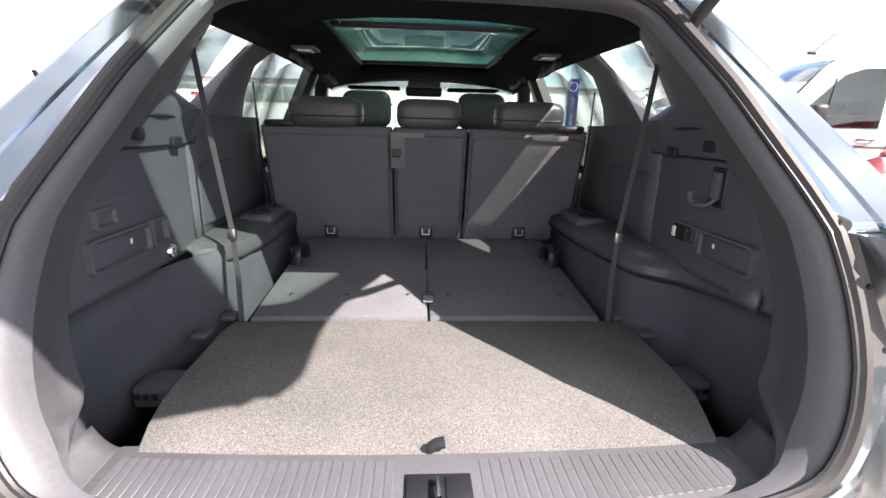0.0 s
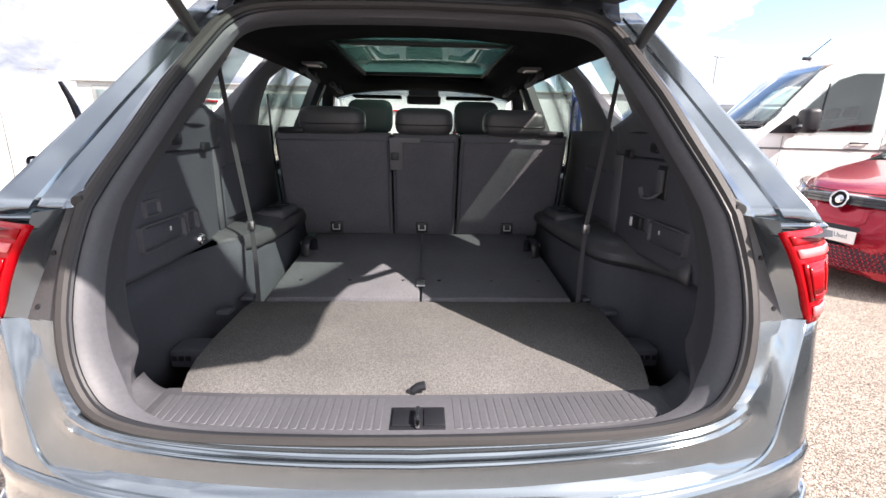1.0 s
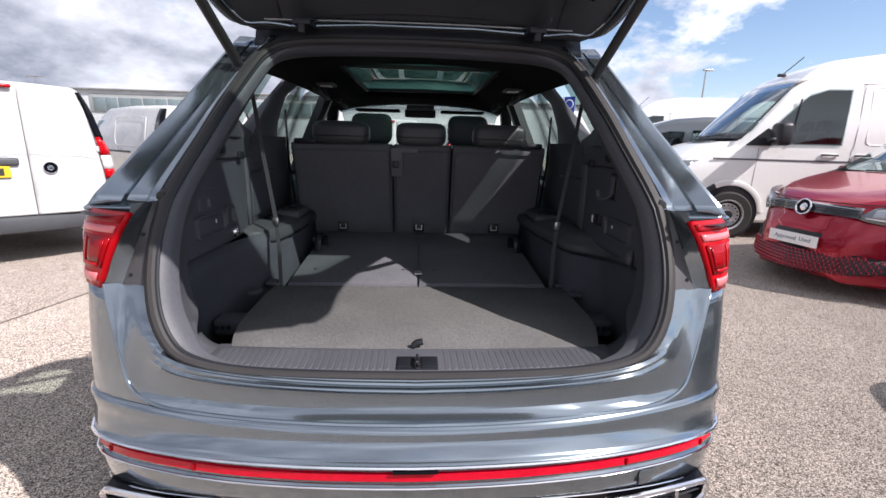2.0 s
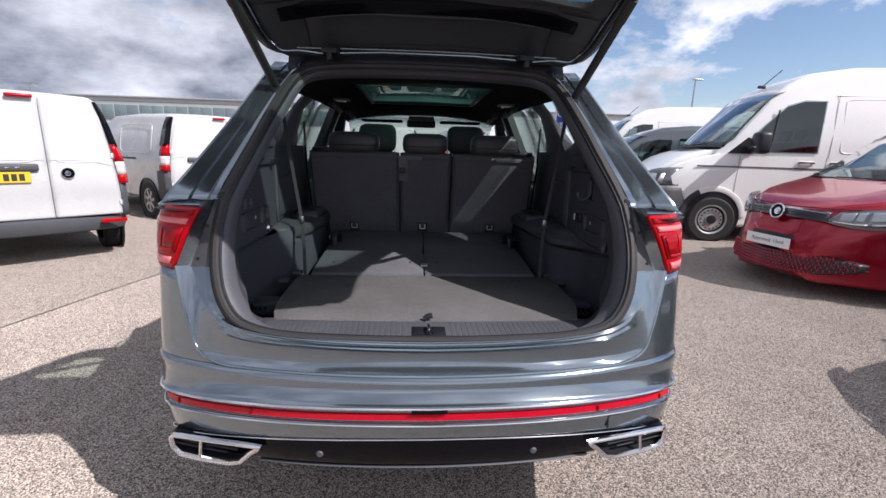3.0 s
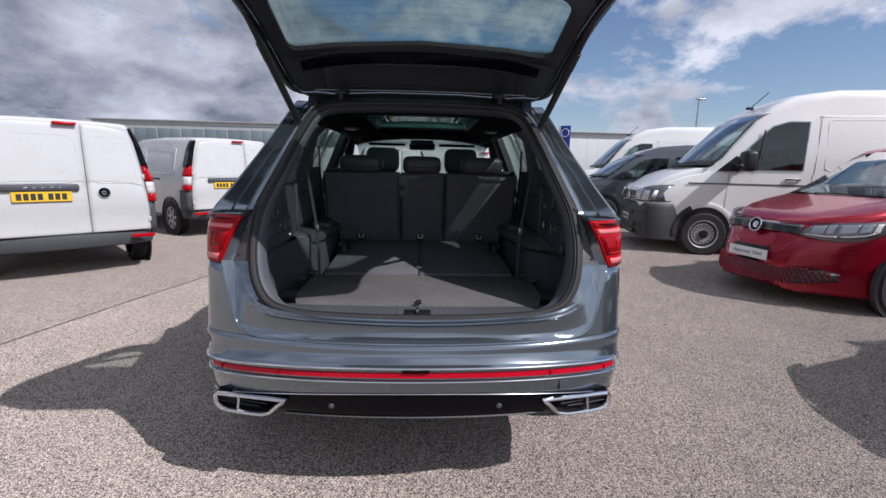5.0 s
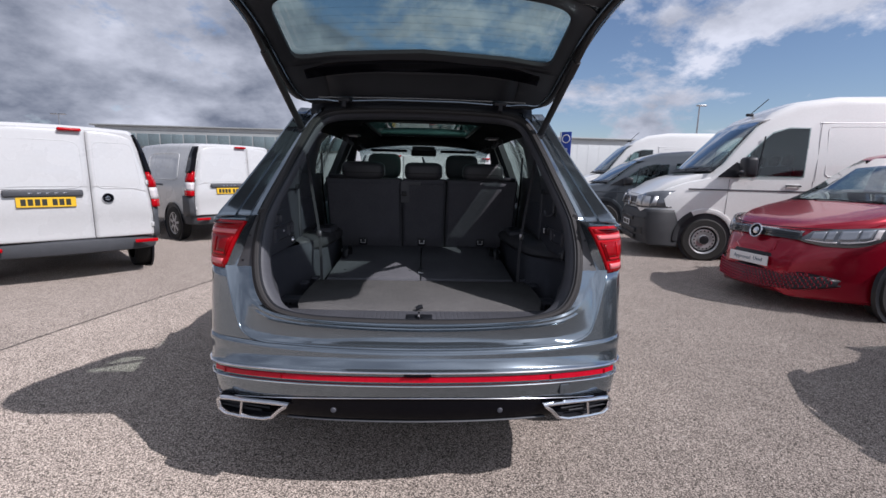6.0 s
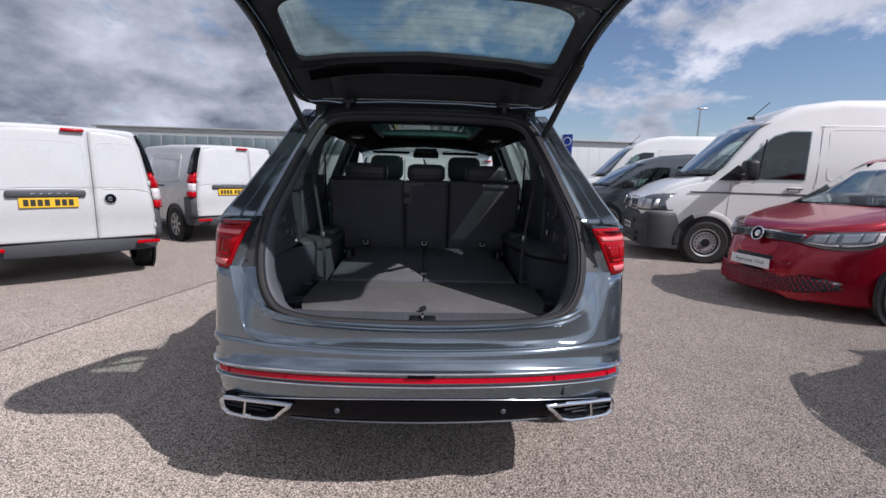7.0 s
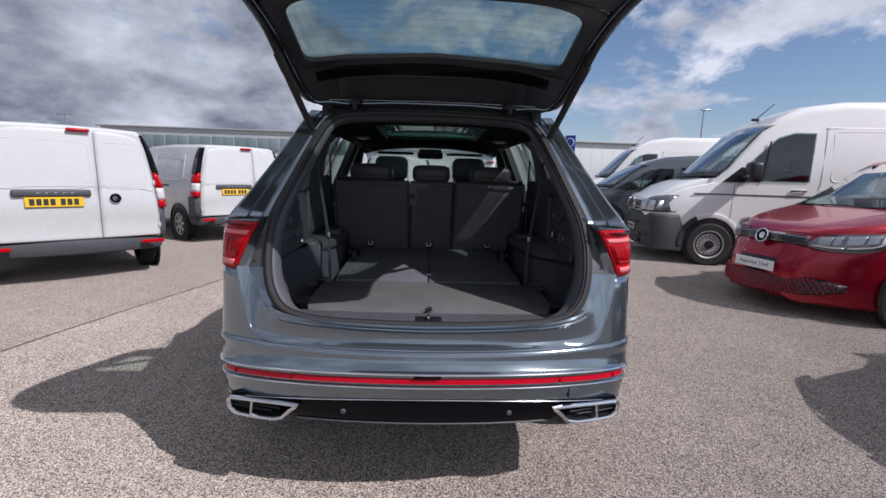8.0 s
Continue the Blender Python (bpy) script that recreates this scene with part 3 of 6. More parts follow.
    for x, z in ((0.742, 1.112), (0.766, 1.008)):
        bm = B()
        y = interp((x - seal_x(z)) / (c1_x(z) - seal_x(z)), [0, 1], [seal_y(z) + 0.010, interp(z, [0.985, 1.08, 1.20], [0.198, 0.226, 0.255])])
        lathe(bm, [(0.0, -0.002), (0.005, -0.002), (0.006, 0.006)], "y", 12, (s * x, y - 0.001, z))
        part("fixing_hole", bm, BLACK_PLASTIC, plate)
    # lamp: lens surface follows the body corner
    lamp = None
    def lens(z0, z1, fa, fb, d, name, mat, parent, k=7, rows_n=5, lab=""):
        bm = B()
        rows = []
        for i in range(rows_n):
            z = z0 + (z1 - z0) * i / (rows_n - 1)
            a = lamp_in(z) / q_w(z)
            b = interp(z, [0.978, 1.0, 1.124, 1.18], [0.965, 0.985, 0.985, 0.975])
            r = []
            for j in range(k + 1):
                f = a + (b - a) * (fa + (fb - fa) * j / k)
                x, y, _ = skin(f, z, q_y(z), q_w(z))
                r.append((s * (x + 0.002), y - d - 0.006 * math.sin(math.pi * (z - 0.978) / 0.205), z))
            if fb >= 1.0:
                r.append((s * (q_w(z) + 0.003), r[-1][1] + 0.14 * interp(z, [0.98, 1.165], [0.5, 1.0]), z))
            rows.append(r)
        grid(bm, rows)
        return thick(part(name, bm, mat, parent, lab), 0.012 if parent is car else 0.003)
    lamp = lens(0.978, 1.180, 0.0, 1.0, 0.004, "tail_lamp", RED_LENS, car, 12, 9, "red tail lamp cluster")
    lens(1.152, 1.172, 0.05, 0.97, 0.0075, "upper_lens", DEEP_RED, lamp, 8, 4)
    lens(1.126, 1.144, 0.08, 0.86, 0.009, "light_bar", PINK_LENS, lamp, 8, 3)
    lens(1.030, 1.114, 0.10, 0.90, 0.0085, "inner_lens", DEEP_RED, lamp, 8, 4)
    lens(1.046, 1.106, 0.18, 0.50, 0.0115, "dark_recess", DEEP_RED, lamp, 8, 4)
    lens(1.040, 1.110, 0.58, 0.64, 0.0115, "light_guide", RED_LENS, lamp, 3, 4)
    lens(1.034, 1.044, 0.20, 0.64, 0.0115, "light_guide", RED_LENS, lamp, 6, 3)
    lens(0.992, 1.016, 0.16, 0.78, 0.009, "reversing_lens", PINK_LENS, lamp, 8, 3)
    # pillar skin from lamp shoulder to the roof
    bm = B()
    rows = []
    for k in range(15):
        z = 1.172 + (1.735 - 1.172) * k / 14
        ox, oy = interp(z, [1.17, 1.19, 1.30, 1.45, 1.70, 1.735], [0.912, 0.906, 0.842, 0.775, 0.688, 0.668]), interp(z, [1.17, 1.19, 1.30, 1.45, 1.70, 1.735], [0.268, 0.272, 0.365, 0.522, 0.800, 0.835])
        zs = min(z, 1.66)
        xs, ys = seal_x(zs) + 0.014, seal_y(min(z, 1.715)) + 0.006
        if z > 1.66:
            xs -= (z - 1.66) * 0.5
        a, b = Vector((xs, ys, z)), Vector((ox, oy, z))
        prof = ((0, 0), (0.07, 0.014), (0.12, 0.006), (0.24, 0.012), (0.29, 0.044), (0.36, 0.052), (0.60, 0.036), (0.64, 0.026), (0.94, 0.003), (1, 0.003))
        row = [a.lerp(b, k) + Vector((0, dy, 0)) for k, dy in prof]
        row += [Vector((ox + 0.010, oy + 0.035, z)), Vector((ox + 0.030, oy + 0.10, z)), Vector((ox + 0.045, oy + 0.22, z))]
        rows.append([(s * p.x, p.y, p.z) for p in row])
    grid(bm, rows)
    thick(part("rear_pillar", bm, PAINT, car, "dark grey painted rear pillar", 20), 0.003)
    # its lower edge turns under, above the lamp
    plan = smooth_line([(0.752, 0.264, 0), (0.790, 0.262, 0), (0.850, 0.262, 0), (0.905, 0.270, 0), (0.922, 0.305, 0), (0.942, 0.37, 0), (0.955, 0.49, 0)], 24)
    bm = B()
    grid(bm, [[(s * (x - back * 0.5), y + back, z) for x, y, _ in plan] for back, z in ((0.004, 1.184), (-0.004, 1.178), (-0.003, 1.172), (0.012, 1.168), (0.10, 1.166))])
    thick(part("pillar_foot", bm, PAINT, car, "dark grey painted foot of the rear pillar", 25), 0.003)
    # black sheet in place of the dark, shaded gap under the pillar foot
    bm = B()
    grid(bm, [[(s * x, y, z) for x, y, z in ((0.74, 0.20 + dy * 0.4, 1.166), (0.80, 0.19 + dy * 0.5, 1.168), (0.86, 0.20 + dy * 0.7, 1.168), (0.925, 0.27 + dy, 1.166), (0.945, 0.36 + dy, 1.160))] for dy in (0.0, 0.12, 0.25, 0.36)])
    part("shoulder_gap_shade", bm, BLACK_PLASTIC, car)
    bm = B(); lathe(bm, [(0.0, -0.022), (0.012, -0.021), (0.015, -0.012), (0.016, 0.0), (0.020, 0.004), (0.0, 0.006)], "y", 16, (s * 0.700, 0.284, 1.212))
    part("rubber_buffer", bm, RUBBER, car, "round black rubber buffer")
    # side: doors and wings below the window line
    bm = B()
    rows = []
    for z in (0.32, 0.40, 0.60, 0.757, 0.90, 1.05, 1.14, 1.172):
        w = interp(z, [0.32, 0.6, 0.9, 1.14, 1.172], [0.90, W, W, 0.955, 0.935])
        row = []
        for k in range(25):
            y = 0.60 + 3.75 * k / 24
            hold = 0.0
            if y > 3.7:
                hold = 0.16 * ((y - 3.7) / 0.65) ** 2
            row.append((s * (w - hold), y, z if z < 1.0 else z - max(0, (y - 2.6)) * 0.09 * (z - 1.0) / 0.17))
        rows.append(row)
    grid(bm, rows)
    thick(part("side_panel", bm, PAINT, car, "dark grey painted body side"), 0.003)
    for y in (1.02, 3.81):
        bm = B(); lathe(bm, [(0.375, 0.012), (0.405, 0.014), (0.415, 0.002), (0.415, -0.08), (0.375, -0.08)], "x", 32, (s * W, y, 0.30))
        part("wheel_arch", bm, BLACK_PLASTIC, car)
    # roof rail
    bm = B(); tube(bm, [(s * 0.60, 1.0, 1.745), (s * 0.60, 1.12, 1.785), (s * 0.605, 2.0, 1.80), (s * 0.60, 2.7, 1.785), (s * 0.59, 2.85, 1.74)], 0.016, 8)
    part("roof_rail", bm, GLOSS_BLACK, car, "black roof rail")


def wheel(parent, x, y, r, w, s, rim_mat, spokes=5, steel=False, sink=0.0):
    """A wheel at (x, y), its outer face towards s along x."""
    bm = B()
    lathe(bm, [(r * 0.66, -w * 0.5), (r * 0.93, -w * 0.5), (r * 0.985, -w * 0.42), (r, -w * 0.3), (r, w * 0.3), (r * 0.985, w * 0.42), (r * 0.93, w * 0.5), (r * 0.68, w * 0.49), (r * 0.66, w * 0.42)], "x", 40, (x, y, r - sink))
    wh = part("wheel", bm, TYRE, parent, "black road tyre on its wheel")
    bm = B()
    q = r * 0.67
    o = s * w * 0.5
    lathe(bm, [(q, o * 0.9), (q * 0.97, o * 0.98), (q * 0.90, o * 0.9), (q * 0.86, o * 0.35), (0.0, o * 0.3)], "x", 40, (x, y, r - sink))
    rim = part("rim", bm, rim_mat if not steel else SILVER, wh)
    bm = B()
    if steel:
        lathe(bm, [(q * 0.82, o * 0.5), (q * 0.72, o * 0.84), (q * 0.50, o * 0.86), (q * 0.40, o * 0.72), (q * 0.34, o * 0.72), (q * 0.30, o * 0.98), (0.0, o * 1.0)], "x", 32, (x, y, r - sink))
        part("wheel_disc", bm, rim_mat, wh)
        for k in range(16):
            a = 2 * math.pi * k / 16
            bm = B(); lathe(bm, [(0.0, o * 0.02), (q * 0.055, o * 0.02), (q * 0.055, -o * 0.02)], "x", 8, (x + o * 0.86, y + q * 0.63 * math.cos(a), r - sink + q * 0.63 * math.sin(a)))
            part("vent_hole", bm, BLACK_PLASTIC, wh)
        bm = B(); lathe(bm, [(q * 0.31, o * 0.9), (q * 0.30, o * 1.02), (q * 0.18, o * 1.06), (0.0, o * 1.06)], "x", 24, (x, y, r - sink))
        part("hub_cap", bm, BLACK_PLASTIC, wh)
    else:
        for k in range(spokes):
            a = 2 * math.pi * k / spokes + 0.3
            d, t = Vector((0, math.cos(a), math.sin(a))), Vector((0, -math.sin(a), math.cos(a)))
            c = Vector((x, y, r - sink))
            rows = []
            for u, hw in ((0.12, 0.16), (0.5, 0.11), (0.92, 0.17)):
                p = c + d * q * u
                rows.append([p + t * q * hw + Vector((o * 0.6, 0, 0)), p + t * q * hw * 0.8 + Vector((o * (0.98 - 0.12 * u), 0, 0)), p - t * q * hw * 0.8 + Vector((o * (0.98 - 0.12 * u), 0, 0)), p - t * q * hw + Vector((o * 0.6, 0, 0))])
            grid(bm, rows)
        part("spoke_set", bm, rim_mat, wh)
        bm = B(); lathe(bm, [(q * 0.2, o * 0.8), (q * 0.17, o * 1.0), (0.0, o * 1.01)], "x", 20, (x, y, r - sink))
        part("hub_cap", bm, DARK_PLASTIC, wh)
    return wh


for s in (-1, 1):
    for y in (1.02, 3.81):
        wheel(car, s * 0.84, y, 0.375, 0.245, s, SILVER, sink=LIFT)

# roof with the opening for the glass panel
RX, RY0, RY1 = 0.40, 1.28, 2.62


def roof_z(x, y, base=1.742):
    return base - 0.075 * (abs(x) / 0.66) ** 2.6 - 0.05 * max(0.0, (y - 2.2) / 0.8) ** 2 + 0.02 * min(1.0, (y - 0.7) / 0.8)


def roof_sheet(name, base, wide, mat, ys, label):
    bm = B()
    xs = sorted({-wide, -wide * 0.9, -wide * 0.8, -RX, -RX / 2, 0, RX / 2, RX, wide * 0.8, wide * 0.9, wide})
    for x0, x1 in zip(xs, xs[1:]):
        for y0, y1 in zip(ys, ys[1:]):
            if x0 >= -RX - 1e-6 and x1 <= RX + 1e-6 and y0 >= RY0 - 1e-6 and y1 <= RY1 + 1e-6:
                continue
            bm.faces.new([bm.verts.new((x, y, roof_z(x, y, base))) for x, y in ((x0, y0), (x1, y0), (x1, y1), (x0, y1))])
    return part(name, bm, mat, car, label)


thick(roof_sheet("roof", 1.755, 0.70, PAINT, [0.84, 0.87, 0.92, 1.1, RY0, 1.6, 2.0, 2.3, RY1, 2.8, 2.95, 3.1], "dark grey painted roof"), 0.012)
thick(roof_sheet("headliner", 1.712, 0.672, HEADLINER, [0.91, 0.95, 1.1, RY0, 1.6, 2.0, 2.3, RY1, 2.8, 2.95, 3.05], "black cloth headliner"), 0.01, 1.0)
bm = B(); grid(bm, [[(x, y, roof_z(x, y, 1.752)) for x in (-RX, -0.2, 0, 0.2, RX)] for y in (RY0, 1.7, 2.1, RY1)])
thick(part("glass_roof", bm, ROOF_GLASS, car, "green tinted glass roof panel"), 0.004)
bm = B()
for y in (RY0 + 0.01, 1.56, RY1 - 0.02):
    rbox(bm, (0, y, roof_z(0, y, 1.734)), (2 * RX, 0.04, 0.02), 0.006)
for s in (-1, 1):
    rbox(bm, (s * RX, (RY0 + RY1) / 2, 1.738), (0.022, RY1 - RY0, 0.024), 0.008)
part("sunroof_frame", bm, BLACK_PLASTIC, car)

# glazing and pillars of the cabin
for s in (-1, 1):
    def gp(y, z):
        return Vector((s * interp(z, [1.14, 1.72], [0.925, 0.715]), y, z))
    def pillar(y0, y1, y2, y3, name, mat, tck=0.05, lab=""):
        """A slanted post: foot from y0 to y1, head from y2 to y3."""
        bm = B()
        rows = []
        for k in range(7):
            u = k / 6
            z = 1.15 + 0.55 * u
            a, b = y0 + (y2 - y0) * u, y1 + (y3 - y1) * u
            x = abs(gp(0, z).x)
            rows.append([(s * x, a, z), (s * x, b, z), (s * (x - tck * 0.6), b + 0.004, z), (s * (x - tck), b - 0.02, z), (s * (x - tck), a + 0.02, z), (s * (x - tck * 0.6), a - 0.004, z)])
        grid(bm, rows, closed=True)
        return part(name, bm, mat, car, lab)
    bm = B()
    rows = []
    for z in (1.02, 1.15, 1.25, 1.33, 1.39, 1.46, 1.53, 1.60, 1.66, 1.72):
        a, b2 = 1.17 + (z - 1.39) * 1.45, interp(z, [1.02, 1.31, 1.48, 1.60, 1.69, 1.72], [1.44, 1.46, 1.55, 1.70, 1.89, 1.98])
        x = min(abs(gp(0, z).x), 0.93)
        xi = min(0.748, x - 0.012)
        rows.append([(s * x, a - 0.01, z), (s * (xi + 0.012), a - 0.004, z), (s * xi, a + 0.02, z), (s * (xi - 0.006), (a + b2) / 2, z), (s * xi, b2 - 0.02, z), (s * (xi + 0.012), b2 + 0.004, z), (s * x, b2 + 0.01, z)])
    grid(bm, rows, closed=True)
    part("centre_pillar", bm, PLASTIC, car, "grey plastic pillar trim")
    pillar(2.28, 2.40, 2.48, 2.58, "door_pillar", BLACK_PLASTIC, 0.09)
    pillar(3.45, 3.58, 2.78, 2.88, "front_pillar", BLACK_PLASTIC, 0.08)
    for k, (a, b, c, d, mat) in enumerate(((0.50, 0.98, 1.05, 1.42, PRIVACY_GLASS), (1.26, 2.30, 1.86, 2.50, PRIVACY_GLASS), (2.38, 3.48, 2.56, 2.82, GLASS))):
        bm = B()
        bm.faces.new([bm.verts.new(gp(*p)) for p in ((a, 1.17), (b, 1.17), (d, 1.69), (c, 1.69))])
        thick(part("side_window", bm, mat, car, "side window pane"), 0.004)
    bm = B(); tube(bm, [gp(0.40, 1.172), gp(1.2, 1.165), gp(2.4, 1.15), gp(3.5, 1.12)], 0.014, 6)
    part("window_ledge", bm, GLOSS_BLACK, car)
    # door cards below the windows
    bm = B()
    rbox(bm, (s * 0.80, 2.5, 0.83), (0.10, 2.1, 0.62), 0.03)
    part("door_card", bm, DARK_PLASTIC, car)
bm = B()
grid(bm, [[(x, y - 0.18 * (x / 0.7) ** 2, z) for x in (-0.66, -0.4, -0.15, 0.15, 0.4, 0.66)] for y, z in ((3.05, 1.68), (3.45, 1.42), (3.82, 1.12))])
thick(part("windscreen", bm, GLASS, car, "raked windscreen"), 0.005)
bm = B()
grid(bm, [[(x, y - 0.35 * (abs(x) / 0.85) ** 3 * u, z - 0.03 * (x / 0.85) ** 2) for x in (-0.85, -0.7, -0.45, 0, 0.45, 0.7, 0.85)] for y, z, u in ((3.62, 1.10, 0.2), (4.0, 1.04, 0.4), (4.4, 0.94, 0.8), (4.58, 0.82, 1.0), (4.66, 0.60, 1.0), (4.64, 0.35, 1.0))])
thick(part("bonnet", bm, PAINT, car, "dark grey bonnet and nose"), 0.004)
bm = B(); rbox(bm, (0, 2.3, 0.36), (1.7, 4.2, 0.08), 0.02)
part("underbody", bm, BLACK_PLASTIC, car)

# ---- boot lining ----
bm = B()
tube(bm, loop(0.0, -0.004), 0.013, 8, closed=True)
tube(bm, loop(-0.016, 0.008, -0.010), 0.009, 8, closed=True)
boot_seal = part("boot_seal", bm, SEAL_RUBBER, car, "dark rubber boot seal")
bm = B(); tube(bm, loop(0.013, -0.002, 0.008), 0.006, 8, closed=True)
part("seal_groove", bm, BLACK_PLASTIC, boot_seal)


def surround(dx, dy, dz):
    """A loop of the opening's trim: it leaves the sill free at the bottom."""
    out = []
    for x, y, z in loop():
        k = min(1.0, max(0.0, (z - 0.785) / 0.085))
        k = k * k * (3 - 2 * k)
        top = min(1.0, max(0.0, (z - 1.45) / 0.25))
        f = 1 if x >= 0 else -1
        dyy = dy * (1 - 0.55 * top)
        out.append((x - f * dx * min(1.0, abs(x) / 0.3), y - (dy - dyy) * k + 0.03 * min(1, dy / 0.06) + (dy - 0.03 * min(1, dy / 0.06)) * k, z - dz * top - 0.006 * (1 - k) * min(1, dy / 0.06)))
    return out


bm = B()
grid(bm, [surround(0.010, 0.004, 0.0), surround(0.020, 0.010, 0.010), surround(0.032, 0.030, 0.016), surround(0.036, 0.065, 0.022), surround(0.028, 0.075, 0.028), surround(0.020, 0.12, 0.032), surround(0.012, 0.128, 0.034), surround(0.0, 0.18, 0.036), surround(-0.012, 0.21, 0.037)], closed=True)
part("boot_surround", bm, PLASTIC, car, "grey plastic trim round the boot opening", 40)
# lower corners of the trim, between the sill's ends and the sides
for s in (-1, 1):
    bm = B()
    rows = []
    for u in np.linspace(0, 1, 6):
        row = []
        for v in np.linspace(0, 1, 7):
            z = 0.763 + 0.030 * v ** 2
            row.append((s * (0.585 + 0.075 * v ** 0.8), 0.125 + 0.165 * u + 0.03 * v * u, z))
        rows.append(row)
    grid(bm, rows)
    thick(part("trim_corner", bm, PLASTIC, car), 0.012)
# ribbed sill
bm = B()
rbox(bm, (0, 0.20, 0.752), (1.19, 0.19, 0.03), 0.006)
sill = part("sill_panel", bm, PLASTIC, car, "grey ribbed plastic loading sill")
for s in (-1, 1):
    for k in range(26):
        bm = B()
        x = 0.085 + 0.0192 * k
        y0, y1 = 0.128 + 0.046 * (x / 0.58) ** 2.5, 0.240 + 0.022 * (x / 0.58) ** 2
        rbox(bm, (s * x, (y0 + y1) / 2, 0.7660), (0.0165, y1 - y0, 0.004), 0.0015, 1)
        part("rib", bm, PLASTIC, sill)
bm = B(); rbox(bm, (0, 0.166, 0.7655), (0.118, 0.078, 0.008), 0.003)
part("latch_plate", bm, BLACK_PLASTIC, sill)
bm = B(); rbox(bm, (-0.03, 0.165, 0.770), (0.05, 0.06, 0.006), 0.003); rbox(bm, (0.035, 0.165, 0.770), (0.045, 0.06, 0.006), 0.003)
part("latch_striker", bm, BLACK_PLASTIC, sill, "dark latch tray")
bm = B(); tube(bm, [(0.0, 0.175, 0.772), (0.0, 0.175, 0.786), (0.0, 0.13, 0.788), (0.0, 0.13, 0.772)], 0.005, 8)
part("latch_loop", bm, CHROME, sill)

# cargo floor
bm = B()
edge = [(x, 0.252 + 0.022 * (x / 0.59) ** 2, 0.70) for x in np.linspace(-0.555, 0.565, 9)]
prism(bm, edge + [(0.595, 0.36, 0.70), (0.620, 0.44, 0.70), (0.630, 0.56, 0.70), (0.634, 0.78, 0.70), (0.612, 0.856, 0.70), (-0.600, 0.856, 0.70), (-0.610, 0.78, 0.70), (-0.606, 0.56, 0.70), (-0.598, 0.44, 0.70), (-0.582, 0.36, 0.70)], (0, 0, 0.068), 0.006)
floor_board = part("cargo_floor", bm, CARPET, car, "speckled grey carpeted cargo floor")
bm = B(); tube(bm, [(-0.012, 0.262, 0.775), (0.0, 0.262, 0.785), (0.016, 0.262, 0.788)], 0.011, 8)
part("floor_knob", bm, BLACK_PLASTIC, floor_board)
bm = B(); rbox(bm, (0, 0.9, 0.50), (1.56, 1.5, 0.06), 0.02)
part("boot_floor", bm, BLACK_PLASTIC, car)
# folded third row backs
for s in (-1, 1):
    bm = B()
    x0, x1 = 0.004, 0.555
    rows = []
    for y, z in ((0.866, 0.70), (0.866, 0.768), (0.872, 0.776), (1.0, 0.790), (1.3, 0.822), (1.58, 0.850), (1.60, 0.850), (1.60, 0.70)):
        xe = x1 if y < 1.0 else x1 - 0.02 * (y - 1.0)
        rows.append([(s * x0, y, z - 0.004), (s * (x0 + 0.006), y, z), (s * (x0 + (xe - x0) * 0.5), y, z + 0.002), (s * (xe - 0.01), y, z), (s * xe, y, z - 0.006), (s * xe, y, 0.69)])
    grid(bm, rows)
    fs = part("folded_seat", bm, SEATBACK, car, "folded third row seat back in grey cloth")
    for x in (0.07, 0.28, 0.47):
        bm = B(); lathe(bm, [(0.0, 0.003), (0.006, 0.003), (0.008, 0.0)], "z", 10, (s * x, 1.02, 0.793))
        part("stud", bm, BLACK_PLASTIC, fs)
    bm = B(); tube(bm, smooth_line([(s * 0.50, 1.36, 0.825), (s * 0.498, 1.345, 0.878), (s * 0.505, 1.30, 0.896), (s * 0.51, 1.26, 0.875), (s * 0.512, 1.255, 0.825)], 14), 0.020, 8, 0.4)
    strap = part("pull_strap", bm, BLACK_PLASTIC, fs, "black release strap")
    bm = B(); lathe(bm, [(0.0, -0.006), (0.013, -0.005), (0.016, 0.0), (0.013, 0.005), (0.0, 0.006)], "y", 14, (s * 0.535, 1.33, 0.862))
    part("strap_eye", bm, STEEL, strap)
    for y_, x_ in ((0.885, 0.622), (0.757, 0.652)):
        bm = B(); rbox(bm, (s * x_, y_, 0.772), (0.045, 0.05, 0.014), 0.004)
        part("floor_rest", bm, DARK_PLASTIC, car, "grey plastic floor rest")
bm = B()
rbox(bm, (0, 0.985, 0.792), (0.034, 0.06, 0.006), 0.002)
part("release_tab", bm, SILVER, car, "small bare metal tab")
bm = B(); rbox(bm, (0, 1.015, 0.798), (0.034, 0.012, 0.012), 0.002)
part("release_hinge", bm, BLACK_PLASTIC, car)

# side linings
def lining_rim(name, s, y0, y1, z0, z1, parent, label="", proud=0.009):
    """A raised rounded frame on the boot side lining, with its sunken face."""
    bm = B()
    rows = []
    for grow, x in ((0.008, 0.722), (0.005, 0.712 - proud), (0.0, 0.711 - proud), (-0.004, 0.715), (-0.022, 0.716)):
        ring = []
        for k in range(32):
            a = 2 * math.pi * (k + 0.5) / 32
            c, d = math.cos(a), math.sin(a)
            ring.append((s * x, (y0 + y1) / 2 + ((y1 - y0) / 2 + grow) * math.copysign(abs(c) ** 0.22, c), (z0 + z1) / 2 + ((z1 - z0) / 2 + grow) * math.copysign(abs(d) ** 0.22, d)))
        rows.append(ring)
    vs = grid(bm, rows, closed=True)
    bm.faces.new(vs[-1])
    return part(name, bm, PLASTIC, parent, label, 25)


